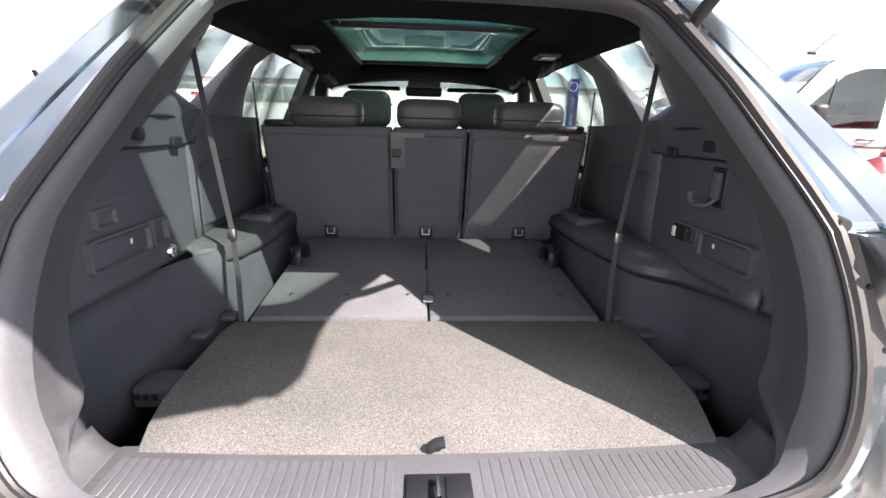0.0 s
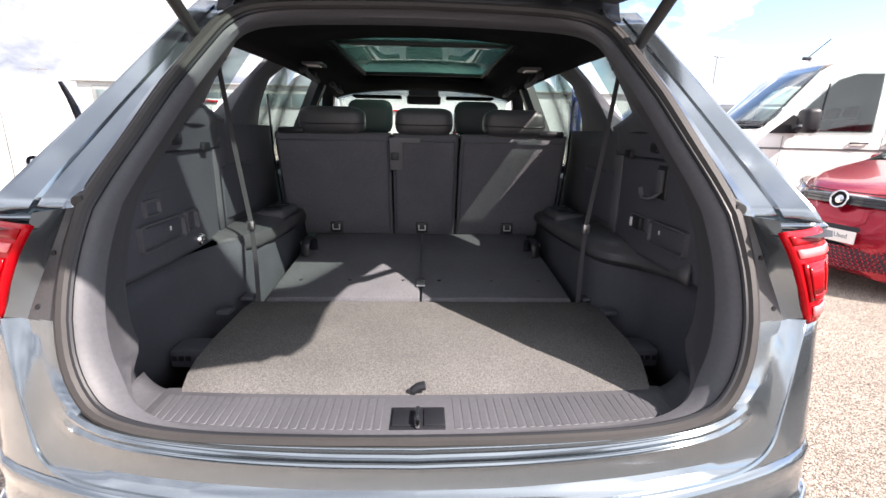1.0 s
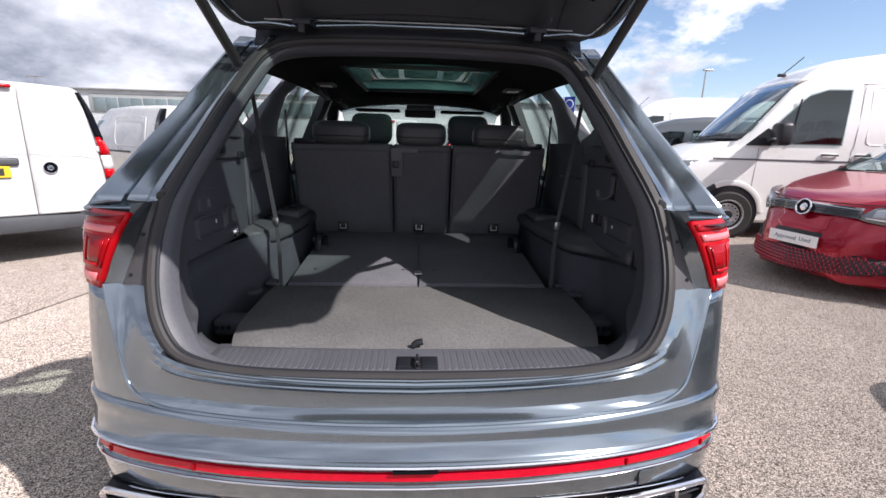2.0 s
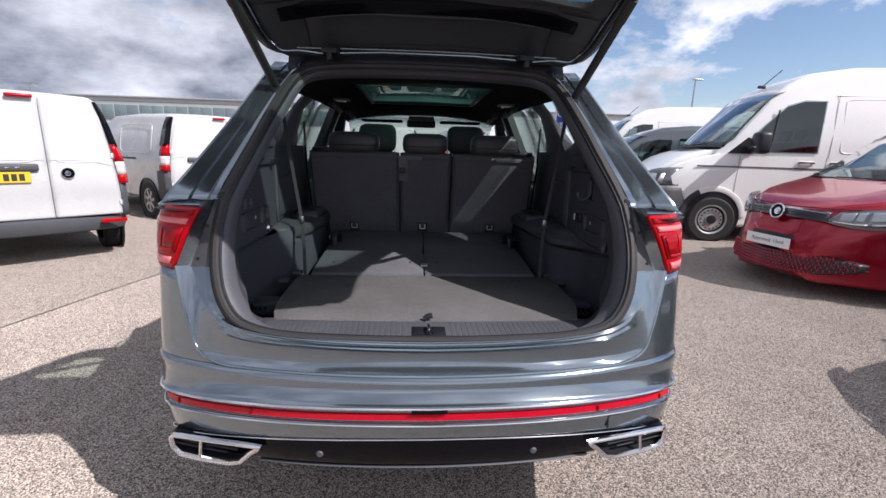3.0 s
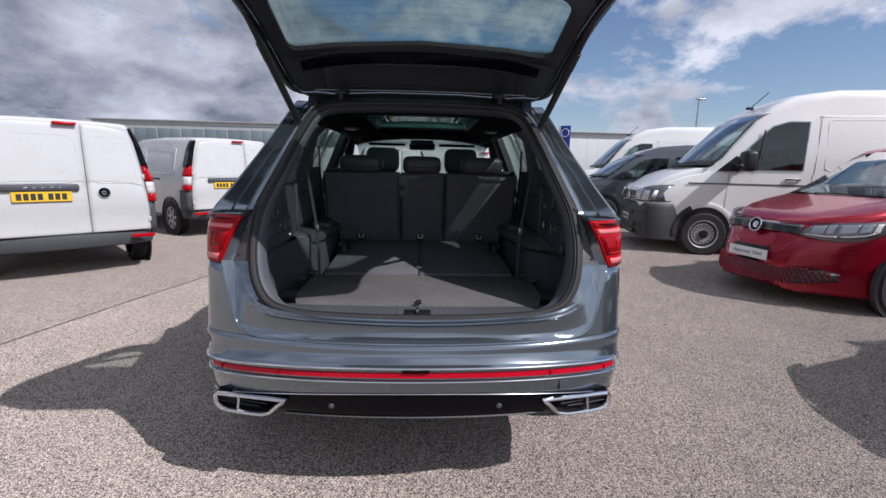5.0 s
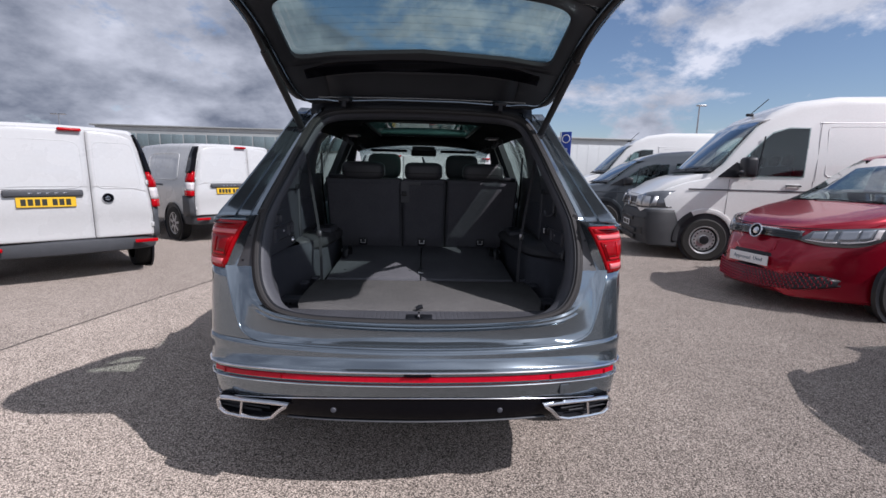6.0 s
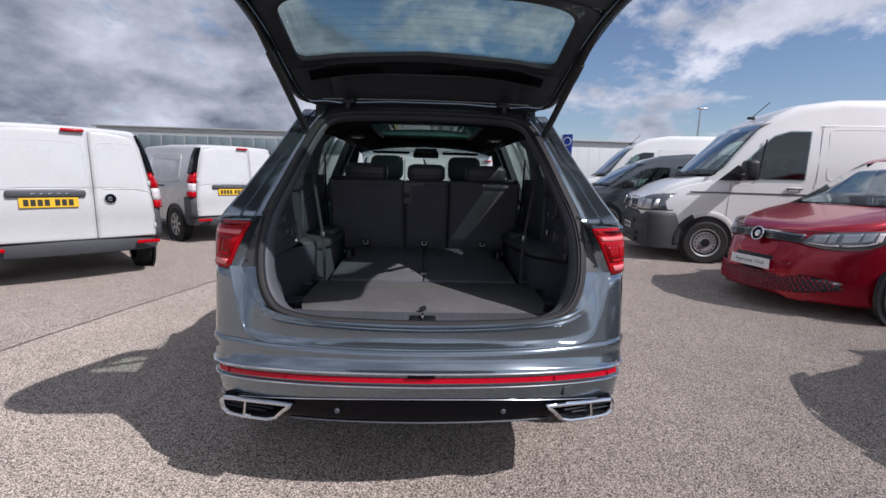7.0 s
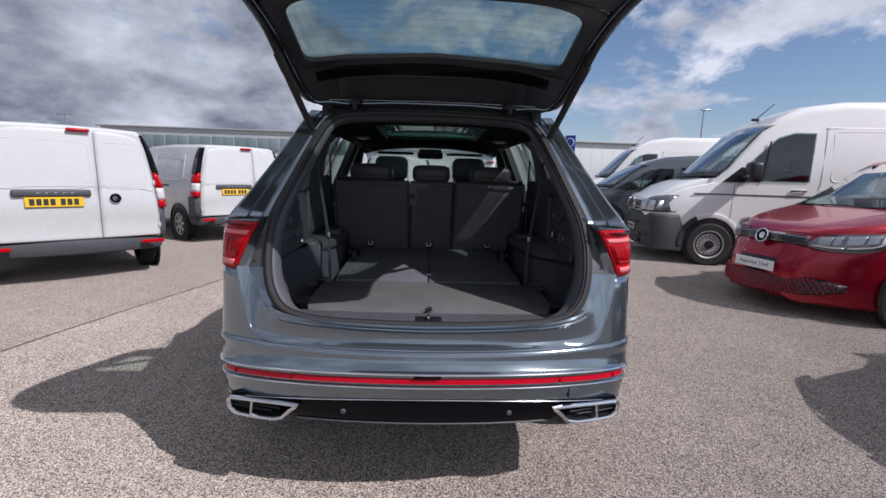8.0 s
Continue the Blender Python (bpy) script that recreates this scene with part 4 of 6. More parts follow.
def lining_y(z):
    """Where the upper lining starts behind the seal, and where it ends."""
    return seal_y(z) + 0.11, interp(z, [0.95, 1.15, 1.30, 1.395, 1.42, 1.444, 1.55, 1.67, 1.70], [0.93, 0.95, 1.0, 1.12, 1.06, 1.02, 1.10, 1.20, 1.25])


def lining_x(u, z):
    x0 = interp(z, [0.95, 1.15, 1.294, 1.297, 1.5, 1.70], [0.725, 0.725, 0.715, 0.706, 0.645, 0.585])
    x1 = interp(z, [0.95, 1.294, 1.297, 1.40, 1.444, 1.55, 1.67, 1.70], [0.725, 0.728, 0.724, 0.75, 0.775, 0.758, 0.735, 0.70])
    return x0 + (x1 - x0) * u ** 1.5 - 0.010 * math.sin(math.pi * u)


def along_lining(s, y, z, out=0.0):
    y0, y1 = lining_y(z)
    u = min(1.0, max(0.0, (y - y0) / (y1 - y0)))
    return (s * (lining_x(u, z) - out), y, z)


for s in (-1, 1):
    # upper lining from the surround to the quarter window
    bm = B()
    rows = []
    for z in (0.988, 1.0, 1.06, 1.15, 1.22, 1.294, 1.297, 1.35, 1.395, 1.42, 1.444, 1.50, 1.56, 1.62, 1.67, 1.70):
        y0, y1 = lining_y(z)
        row = [(s * (seal_x(z) - 0.008), y0 - 0.06, z)]
        row += [(s * lining_x(k / 8, z), y0 + (y1 - y0) * k / 8, z) for k in range(9)]
        row.append((s * (lining_x(1.0, z) + 0.05), y1 + 0.01, z))
        rows.append(row)
    grid(bm, rows)
    lining = thick(part("side_lining", bm, DARK_PLASTIC, car, "dark grey plastic boot side lining", 28), 0.006, 0.0)
    bm = B(); tube(bm, [along_lining(s, y, 1.2975, 0.003) for y in np.linspace(0.47, 0.985, 12)], 0.0028, 6)
    part("seam_strip", bm, BLACK_PLASTIC, car)
    bm = B(); tube(bm, [along_lining(s, y, 1.372, 0.003) for y in (0.695, 0.74, 0.79, 0.85)], [0.001, 0.005, 0.005, 0.001], 6)
    part("blind_slot", bm, BLACK_PLASTIC, car)
    # lower cloth panel and wheel housing
    bm = B()
    rows = []
    for z in (0.60, 0.70, 0.80, 0.90, 0.975):
        if s < 0:
            wall = ((0.70, 0.30), (0.735, 0.40), (0.745, 0.55), (0.735, 0.72), (0.70, 0.84), (0.645, 0.93), (0.612, 1.05), (0.60, 1.3), (0.595, 1.62))
        else:
            wall = ((0.70, 0.30), (0.745, 0.40), (0.755, 0.55), (0.755, 0.68), (0.745, 0.735), (0.718, 0.772), (0.678, 0.797), (0.648, 0.825), (0.630, 0.870), (0.615, 0.98), (0.60, 1.3), (0.595, 1.62))
        rows.append([(s * x, y, z) for x, y in wall])
    grid(bm, rows)
    thick(part("wheel_housing", bm, SIDECLOTH, car, "dark cloth lining over the wheel housing"), 0.008, 0.0)
    bm = B()
    rows = []
    if s > 0:
        plan = ((0.716, 0.43, 1.000), (0.730, 0.50, 0.990), (0.736, 0.60, 0.976), (0.735, 0.68, 0.962), (0.724, 0.735, 0.955), (0.703, 0.772, 0.951), (0.675, 0.797, 0.951), (0.648, 0.825, 0.951), (0.630, 0.870, 0.952), (0.615, 0.98, 0.952), (0.600, 1.15, 0.948), (0.592, 1.3, 0.946), (0.59, 1.62, 0.946))
    else:
        plan = ((0.705, 0.865, 0.950), (0.650, 0.930, 0.950), (0.618, 1.00, 0.948), (0.602, 1.12, 0.944), (0.592, 1.3, 0.942), (0.59, 1.62, 0.942))
    lip = 1.0 if s > 0 else 0.15
    for u, out, dz in ((0.0, 0.004, -0.018), (0.0, 0.014, 0.0), (0.0, 0.012, 0.018), (0.02, 0.002, 0.032), (0.3, 0.0, 0.044), (0.7, 0.0, 0.056), (1.0, 0.0, 0.062)):
        rows.append([(s * (x - out * lip + (0.77 - x) * u), y - out * lip * (y < 0.95) + 0.05 * u * (y < 0.8), z + dz) for x, y, z in plan])
    grid(bm, rows)
    thick(part("housing_shelf", bm, SMOOTH_DARK, car, "smooth dark plastic shelf over the wheel housing"), 0.012, 0.0)
    bm = B(); rbox(bm, (s * 0.665, 1.40, 0.995), (0.13, 0.24, 0.045), 0.02, 3)
    cup = part("cup_holder", bm, PLASTIC, car, "grey plastic cup holder")
    for y_ in (1.345, 1.455):
        bm = B(); lathe(bm, [(0.0, 0.001), (0.036, 0.001), (0.040, 0.004), (0.044, 0.001)], "z", 20, (s * 0.665, y_, 1.018))
        part("cup_well", bm, BLACK_PLASTIC, cup)
    # rear lining between shelf and window
    bm = B()
    grid(bm, [[(s * x, y, z) for y, x in ((0.93, 0.72), (1.1, 0.742), (1.35, 0.742), (1.62, 0.735))] for z in (0.98, 1.10, 1.22, 1.30, 1.38)])
    thick(part("arm_panel", bm, PLASTIC, car, "grey plastic side panel"), 0.01, 0.0)
    bm = B(); rbox(bm, (s * 0.735, 1.16, 1.13), (0.03, 0.34, 0.20), 0.014, 3)
    part("speaker_panel", bm, DARK_PLASTIC, car)
    # tool pocket and covers
    pocket = lining_rim("pocket_frame", s, 0.463, 0.672 if s < 0 else 0.655, 1.048, 1.112, car, "grey plastic tool pocket surround")
    bm = B(); rbox(bm, (s * 0.714, 0.565, 1.08), (0.006, 0.18, 0.054), 0.002)
    part("pocket_cover", bm, DARK_PLASTIC, pocket)
    bm = B(); rbox(bm, (s * 0.7100, 0.605, 1.085), (0.002, 0.007, 0.012), 0.0005)
    part("lock_mark", bm, BUTTON, pocket)
    bm = B(); rbox(bm, (s * 0.672, 0.575, 0.712), (0.10, 0.09, 0.056), 0.008)
    bx = part("storage_box", bm, DARK_PLASTIC, car, "dark plastic storage box")
    for k in range(3):
        bm = B(); rbox(bm, (s * (0.708 - 0.020 * k), 0.529, 0.716), (0.014, 0.006, 0.016), 0.002)
        part("box_slot", bm, BLACK_PLASTIC, bx)
    bm = B(); rbox(bm, (s * 0.70, 0.66, 1.33), (0.03, 0.05, 0.03), 0.008)
    part("clip", bm, BLACK_PLASTIC, car)
    bm = B(); rbox(bm, (s * 0.705, 0.84, 1.305), (0.03, 0.05, 0.028), 0.006)
    part("light_socket", bm, BLACK_PLASTIC, car)
    # belts
    bm = B()
    ribbon(bm, [(s * 0.685, 0.96, 1.60), (s * 0.645, 0.93, 1.33), (s * 0.598, 0.90, 1.05), (s * 0.585, 0.88, 0.90), (s * 0.580, 0.86, 0.755)], (0.015 * s, -0.004, 0.0), 0.0015)
    belt = part("seat_belt", bm, BELT, car, "black woven seat belt")
    bm = B(); rbox(bm, (s * 0.596, 0.893, 1.035), (0.026, 0.016, 0.034), 0.005)
    part("belt_tongue", bm, STEEL, belt)
    bm = B(); tube(bm, [(s * 0.66, 0.95, 1.585), (s * 0.68, 0.965, 1.615), (s * 0.70, 0.98, 1.60)], 0.012, 8)
    part("belt_guide", bm, BLACK_PLASTIC, belt)
    bm = B()
    ribbon(bm, [(s * 0.72, 1.55, 1.52), (s * 0.715, 1.56, 1.25), (s * 0.70, 1.60, 1.0)], (0.022 * s, 0.042, 0.0), 0.001)
    part("seat_belt", bm, BELT, car, "black woven seat belt")
    # roof handles and lamps
    for y, x in ((1.62, 0.56), (2.30, 0.56)):
        bm = B(); tube(bm, smooth_line([(s * x, y, 1.640), (s * (x - 0.025), y + 0.015, 1.605), (s * (x - 0.028), y + 0.09, 1.600), (s * (x - 0.025), y + 0.165, 1.605), (s * x, y + 0.18, 1.640)], 14), 0.011, 8)
        h = part("grab_handle", bm, PLASTIC, car, "grey roof grab handle")
        for yy in (y, y + 0.18):
            bm = B(); rbox(bm, (s * (x + 0.004), yy, 1.636), (0.035, 0.035, 0.03), 0.008)
            part("handle_mount", bm, BLACK_PLASTIC, h)
    bm = B(); rbox(bm, (s * 0.485, 1.50, 1.646), (0.09, 0.11, 0.012), 0.005)
    rl = part("roof_lamp", bm, PLASTIC, car, "pale roof lamp")
    bm = B(); rbox(bm, (s * 0.485, 1.49, 1.638), (0.055, 0.06, 0.008), 0.003)
    part("lamp_lens", bm, LAMP_WHITE, rl)

# fittings on one side only
bm = B(); lathe(bm, [(0.0, 0.0), (0.009, 0.0), (0.010, 0.008), (0.017, 0.010), (0.021, 0.004), (0.022, -0.004)], "x", 18, (-0.716, 0.775, 1.013))
part("power_socket", bm, CHROME, car, "round power socket")
lining_rim("cover", -1, 0.692, 0.752, 1.056, 1.114, car, "grey plastic access cover")
lining_rim("cover", -1, 0.500, 0.562, 1.138, 1.172, car, "grey plastic access cover", 0.006)
bm = B(); tube(bm, [(-0.7155, 0.52, 1.196), (-0.714, 0.60, 1.198), (-0.716, 0.684, 1.193)], 0.005, 6)
part("pressed_crease", bm, DARK_PLASTIC, car)
bm = B(); tube(bm, [(-0.7425, 0.585, 0.78), (-0.744, 0.60, 0.88), (-0.744, 0.605, 0.985)], 0.004, 6)
part("cloth_seam", bm, SIDECLOTH, car)
lining_rim("switch_frame", 1, 0.675, 0.792, 1.070, 1.112, car, "grey plastic switch surround", 0.006)
bm = B(); rbox(bm, (0.711, 0.625, 1.232), (0.012, 0.062, 0.100), 0.024, 4)
hook = part("hook_recess", bm, BLACK_PLASTIC, car, "dark recess of the bag hook")
bm = B(); rbox(bm, (0.701, 0.622, 1.236), (0.014, 0.034, 0.070), 0.006, 2)
tube(bm, smooth_line([(0.702, 0.616, 1.204), (0.688, 0.622, 1.190), (0.680, 0.642, 1.184), (0.676, 0.664, 1.186), (0.674, 0.676, 1.200), (0.674, 0.680, 1.212)], 16), 0.0085, 8, 0.7)
part("bag_hook", bm, PLASTIC, hook, "grey plastic bag hook")
bm = B(); rbox(bm, (0.712, 0.745, 1.09), (0.03, 0.07, 0.045), 0.008)
sw = part("seat_release", bm, BLACK_PLASTIC, car, "black seat release switch")
bm = B(); rbox(bm, (0.697, 0.765, 1.09), (0.006, 0.015, 0.03), 0.002)
part("switch_cap", bm, BUTTON, sw)

# ---- second row ----
seat = new("rear_bench")
seat.parent = car
def back(x0, x1, name="backrest"):
    bm = B()
    rows = []
    for z, y, t in ((0.845, 1.615, 0.0), (0.86, 1.600, 1), (0.95, 1.575, 1), (1.10, 1.535, 1), (1.25, 1.492, 1), (1.325, 1.470, 1), (1.345, 1.472, 0.0), (1.352, 1.50, 0.0), (1.345, 1.60, 0.0), (0.9, 1.74, 0.0)):
        rows.append([(x0 + 0.012, y + 0.03, z), (x0 + 0.002, y + 0.012, z), (x0 + 0.014, y, z), ((x0 + x1) / 2, y - 0.008 * t, z), (x1 - 0.014, y, z), (x1 - 0.002, y + 0.012, z), (x1 - 0.012, y + 0.03, z)])
    grid(bm, rows)
    ob = part(name, bm, SEATBACK, seat, "grey cloth backed seat back")
    bm = B(); tube(bm, smooth_line([(x0 + 0.016, 1.600, 0.865), (x0 + 0.016, 1.532, 1.10), (x0 + 0.018, 1.476, 1.305), (x0 + 0.03, 1.468, 1.318), ((x0 + x1) / 2, 1.460, 1.320), (x1 - 0.03, 1.468, 1.318), (x1 - 0.018, 1.476, 1.305), (x1 - 0.016, 1.532, 1.10), (x1 - 0.016, 1.600, 0.865)], 60), 0.0028, 5)
    part("piping", bm, DARK_PLASTIC, ob)
    return ob
back(-0.680, -0.148); back(-0.142, 0.168); back(0.176, 0.680)
bm = B()
for a, b in ((-0.68, -0.148), (-0.142, 0.168), (0.176, 0.68)):
    rbox(bm, ((a + b) / 2, 1.53, 1.345), (b - a, 0.11, 0.022), 0.01)
part("seat_shoulder", bm, LEATHER, seat, "dark leather seat top edge")
for x in (-0.432, 0.0, 0.435):
    bm = B(); rbox(bm, (x, 1.585, 0.89), (0.06, 0.03, 0.055), 0.006)
    a = part("anchor_bracket", bm, BLACK_PLASTIC, seat, "black top tether bracket")
    bm = B(); tube(bm, [(x - 0.016, 1.568, 0.905), (x - 0.016, 1.566, 0.88), (x + 0.016, 1.566, 0.88), (x + 0.016, 1.568, 0.905)], 0.004, 6)
    part("anchor_loop", bm, STEEL, a)
bm = B()
prism(bm, [(-0.152, 1.466, 1.335), (-0.012, 1.466, 1.335), (-0.012, 1.472, 1.312), (-0.092, 1.472, 1.312), (-0.092, 1.508, 1.185), (-0.152, 1.508, 1.185)], (0, -0.014, 0.0), 0.002)
part("latch_cover", bm, LATCH_GREY, seat, "grey plastic seat latch cover")
bm = B(); rbox(bm, (-0.128, 1.470, 1.25), (0.036, 0.02, 0.034), 0.004)
part("latch_button", bm, BLACK_PLASTIC, seat)
for s in (-1, 1):
    bm = B(); rbox(bm, (s * 0.60, 1.50, 1.362), (0.12, 0.09, 0.028), 0.012)
    part("seat_lock", bm, BLACK_PLASTIC, seat)


def headrest(name, c, s, parent, mat=LEATHER):
    bm = B()
    rows = []
    for k in range(13):
        v = -math.pi / 2 + math.pi * k / 12
        r = []
        for j in range(28):
            a = 2 * math.pi * j / 28
            e = lambda t, p: math.copysign(abs(t) ** p, t)
            r.append((c[0] + s[0] / 2 * e(math.cos(v), 0.35) * e(math.cos(a), 0.35), c[1] + s[1] / 2 * e(math.cos(v), 0.5) * e(math.sin(a), 0.55), c[2] + s[2] / 2 * e(math.sin(v), 0.6)))
        rows.append(r)
    grid(bm, rows, closed=True)
    h = part(name, bm, mat, parent, "dark leather head restraint")
    return h


for x, w in ((-0.418, 0.30), (0.006, 0.27), (0.430, 0.29)):
    h = headrest("headrest", (x, 1.52, 1.408), (w, 0.15, 0.125), seat)
    bm = B()
    e = lambda t, p: math.copysign(abs(t) ** p, t)
    tube(bm, [(x + w * 0.502 * e(math.cos(a), 0.35), 1.52 + 0.0755 * e(math.sin(a), 0.55), 1.400 + 0.008 * math.sin(a)) for a in np.linspace(0, 2 * math.pi, 40, endpoint=False)], 0.0022, 5, closed=True)
    part("seam", bm, BLACK_PLASTIC, h)
    for k in (-1, 1):
        bm = B(); tube(bm, [(x + k * 0.06, 1.53, 1.32), (x + k * 0.06, 1.525, 1.37)], 0.006, 8)
        part("headrest_post", bm, CHROME, h)
# front seats
for s in (-1, 1):
    x = s * 0.38
    bm = B()
    rows = []
    for z, y, w in ((0.55, 2.62, 0.24), (0.8, 2.56, 0.26), (1.1, 2.47, 0.26), (1.25, 2.43, 0.24), (1.33, 2.42, 0.19), (1.36, 2.45, 0.12)):
        rows.append([(x - w, y + 0.12, z), (x - w, y + 0.03, z), (x - w * 0.8, y, z), (x, y - 0.01, z), (x + w * 0.8, y, z), (x + w, y + 0.03, z), (x + w, y + 0.12, z), (x, y + 0.13, z)])
    grid(bm, rows, closed=True)
    fseat = part("front_seat", bm, LEATHER, car, "dark leather front seat back")
    headrest("headrest", (x * 0.93, 2.47, 1.455), (0.30, 0.11, 0.22), fseat)
bm = B(); rbox(bm, (0, 3.45, 1.0), (1.5, 0.55, 0.28), 0.08, 4)
part("dashboard", bm, BLACK_PLASTIC, car)
bm = B(); rbox(bm, (0.0, 2.95, 1.60), (0.26, 0.04, 0.07), 0.02, 3)
part("interior_mirror", bm, BLACK_PLASTIC, car)
bm = B(); rbox(bm, (0.0, 2.82, 1.635), (0.22, 0.14, 0.035), 0.01)
part("roof_console", bm, PLASTIC, car)
for s in (-1, 1):
    bm = B(); rbox(bm, (s * 0.35, 2.95, 1.615), (0.36, 0.15, 0.02), 0.008)
    part("sun_visor", bm, HEADLINER, car)
bm = B(); rbox(bm, (0, 2.2, 0.42), (1.56, 3.2, 0.06), 0.02)
part("cabin_floor", bm, BLACK_PLASTIC, car)

# ---- tailgate, open ----
# path of the gate from the hinge to its lower edge: forward, height
TG = [(0.855, 1.785), (0.820, 1.812), (0.725, 1.893), (0.615, 1.953), (0.240, 2.100), (0.035, 2.155), (-0.135, 2.165), (-0.265, 2.130), (-0.345, 2.060)]


def tg_at(d):
    ds = [0.0]
    for (a, b), (c, e) in zip(TG, TG[1:]):
        ds.append(ds[-1] + math.hypot(c - a, e - b))
    d *= ds[-1]
    return interp(d, ds, [p[0] for p in TG]), interp(d, ds, [p[1] for p in TG])


def tg_half(u):
    return interp(u, [0.0, 0.02, 0.04, 0.07, 0.11, 0.16, 0.25, 0.45, 0.62, 0.72, 0.83, 0.90, 0.95, 0.975, 1.0], [0.51, 0.585, 0.640, 0.690, 0.720, 0.732, 0.740, 0.745, 0.765, 0.785, 0.790, 0.765, 0.690, 0.60, 0.50])


GL0, GL1 = 0.227, 0.560      # glass from here to here along the gate
GLW = 0.642


def tg_sheet(u0, u1, fa, fb, lift, nu=10, nf=8):
    """Part of the gate: from u0 to u1 along it and between two half widths."""
    rows = []
    for i in range(nu + 1):
        u = u0 + (u1 - u0) * i / nu
        y, z = tg_at(u)
        a = fa(u) if callable(fa) else fa
        b = fb(u) if callable(fb) else fb
        rows.append([(a + (b - a) * j / nf, y, z + lift - 0.05 * (abs(a + (b - a) * j / nf) / 0.7) ** 2.5) for j in range(nf + 1)])
    return rows


bm = B()
grid(bm, tg_sheet(0.0, GL0, lambda u: -tg_half(u), tg_half, 0.02, 8, 14))
grid(bm, tg_sheet(GL1, 1.0, lambda u: -tg_half(u), tg_half, 0.02, 24, 14))
for s in (-1, 1):
    grid(bm, tg_sheet(GL0, GL1, lambda u: s * GLW, lambda u: s * tg_half(u), 0.02, 8, 4))
gate = thick(part("tailgate", bm, PAINT, car, "open tailgate with a dark inner lining"), 0.012, 1.0)
bm = B(); grid(bm, tg_sheet(GL0, GL1, -GLW, GLW, 0.02, 6, 10))
thick(part("rear_window", bm, REAR_GLASS, gate, "tinted tailgate window"), 0.004, 1.0)
for k in range(9):
    u = GL0 + 0.03 + (GL1 - GL0 - 0.05) * k / 8
    bm = B(); row = tg_sheet(u, u + 0.002, -GLW, GLW, 0.0165, 1, 10)[0]
    tube(bm, row, 0.00028, 4)
    part("heater_wire", bm, BLACK_PLASTIC, gate)
# inner lining: panel by the hinge, frame round the glass, lower panel
bm = B()
grid(bm, tg_sheet(0.03, GL0 + 0.02, lambda u: -tg_half(u) + 0.035, lambda u: tg_half(u) - 0.035, -0.012, 8, 12))
part("upper_lining", bm, LINING, gate, "black plastic tailgate lining")
def gate_band(rows, xs, lift, bend):
    """A strip across the gate whose ends bend towards the hinge."""
    return [[on_gate(u - bend * (abs(x) / 0.6) ** 2.2, x, lift) for x in xs] for u in rows]


def on_gate(u, x, lift):
    y, z = tg_at(u)
    return (x, y, z + lift - 0.05 * (abs(x) / 0.7) ** 2.5)


bm = B()
grid(bm, gate_band((0.062, 0.066, 0.10, 0.14, 0.176, 0.180), np.linspace(-0.497, 0.497, 13), -0.020, 0.022))
thick(part("access_cover", bm, LINING, gate, "dark plastic access cover"), 0.007, 1.0)
for s in (-1, 1):
    bm = B()
    rows = []
    for u in np.linspace(0.050, 0.236, 12):
        ends = s * 0.503, s * (tg_half(u) - 0.062)
        rows.append([on_gate(u - 0.022 * (abs(x) / 0.6) ** 2.2 * (u < 0.2), x, -0.021 - 0.004 * math.sin(math.pi * k / 7)) for k, x in enumerate(np.linspace(*ends, 8))])
    grid(bm, rows)
    part("corner_lining", bm, LINING, gate, "black plastic lining at the tailgate corner")
bm = B()
grid(bm, [[(x, y, z + (0.014 if n in (0, 3) else 0.0)) for x, y, z in r] for n, r in enumerate(gate_band((0.184, 0.190, 0.228, 0.240), np.linspace(-0.59, 0.59, 25), -0.032, 0.020))])
part("glass_band", bm, GLOSS_BLACK, gate, "gloss black band below the glass")
bm = B()
tube(bm, smooth_line([on_gate(0.184 - 0.022 * (abs(x) / 0.6) ** 2.2, x, -0.026 - 0.006 * (abs(x) < 0.2)) for x in np.linspace(-0.45, 0.45, 9)], 30), 0.007, 8)
part("lining_edge", bm, LINING, gate)
bm = B()
tube(bm, smooth_line([on_gate(0.040 + 0.02 * (abs(x) / 0.55) ** 3, x, -0.020) for x in np.linspace(-0.56, 0.56, 11)], 30), 0.006, 8)
part("gate_rim", bm, PAINT, gate, "painted inner edge of the tailgate")
bm = B()
# ring with rounded inner corners round the glass
inner, outer = [], []
for k in range(64):
    a = 2 * math.pi * k / 64
    e = lambda t, p: math.copysign(abs(t) ** p, t)
    uc, uh = (GL0 + GL1) / 2 + 0.004, (GL1 - GL0) / 2 - 0.004
    low = math.sin(a) < 0
    u, x = uc + uh * e(math.sin(a), 0.16 if low else 0.42), (GLW - 0.012 + 0.02 * math.sin(a)) * e(math.cos(a), 0.16 if low else 0.30)
    u -= 0.022 * (abs(x) / 0.6) ** 2.2 * max(0.0, -math.sin(a)) - 0.028 * max(0.0, -math.sin(a))
    inner.append(on_gate(u, x, -0.002))
    u2 = uc + (uh + 0.05) * e(math.sin(a), 0.30)
    outer.append(on_gate(u2, (tg_half(u2) - 0.03) * e(math.cos(a), 0.22), -0.016))
mid = [tuple((p + q) / 2 - (0.012 if i == 2 else 0) for i, (p, q) in enumerate(zip(a, b))) for a, b in zip(inner, outer)]
grid(bm, [[(x, y, z + 0.018) for x, y, z in inner], inner, mid, outer], closed=True)
grid(bm, tg_sheet(GL1 + 0.04, 0.95, lambda u: -tg_half(u) + 0.03, lambda u: tg_half(u) - 0.03, -0.012, 14, 12))
part("window_lining", bm, LINING, gate, "black plastic lining round the glass")
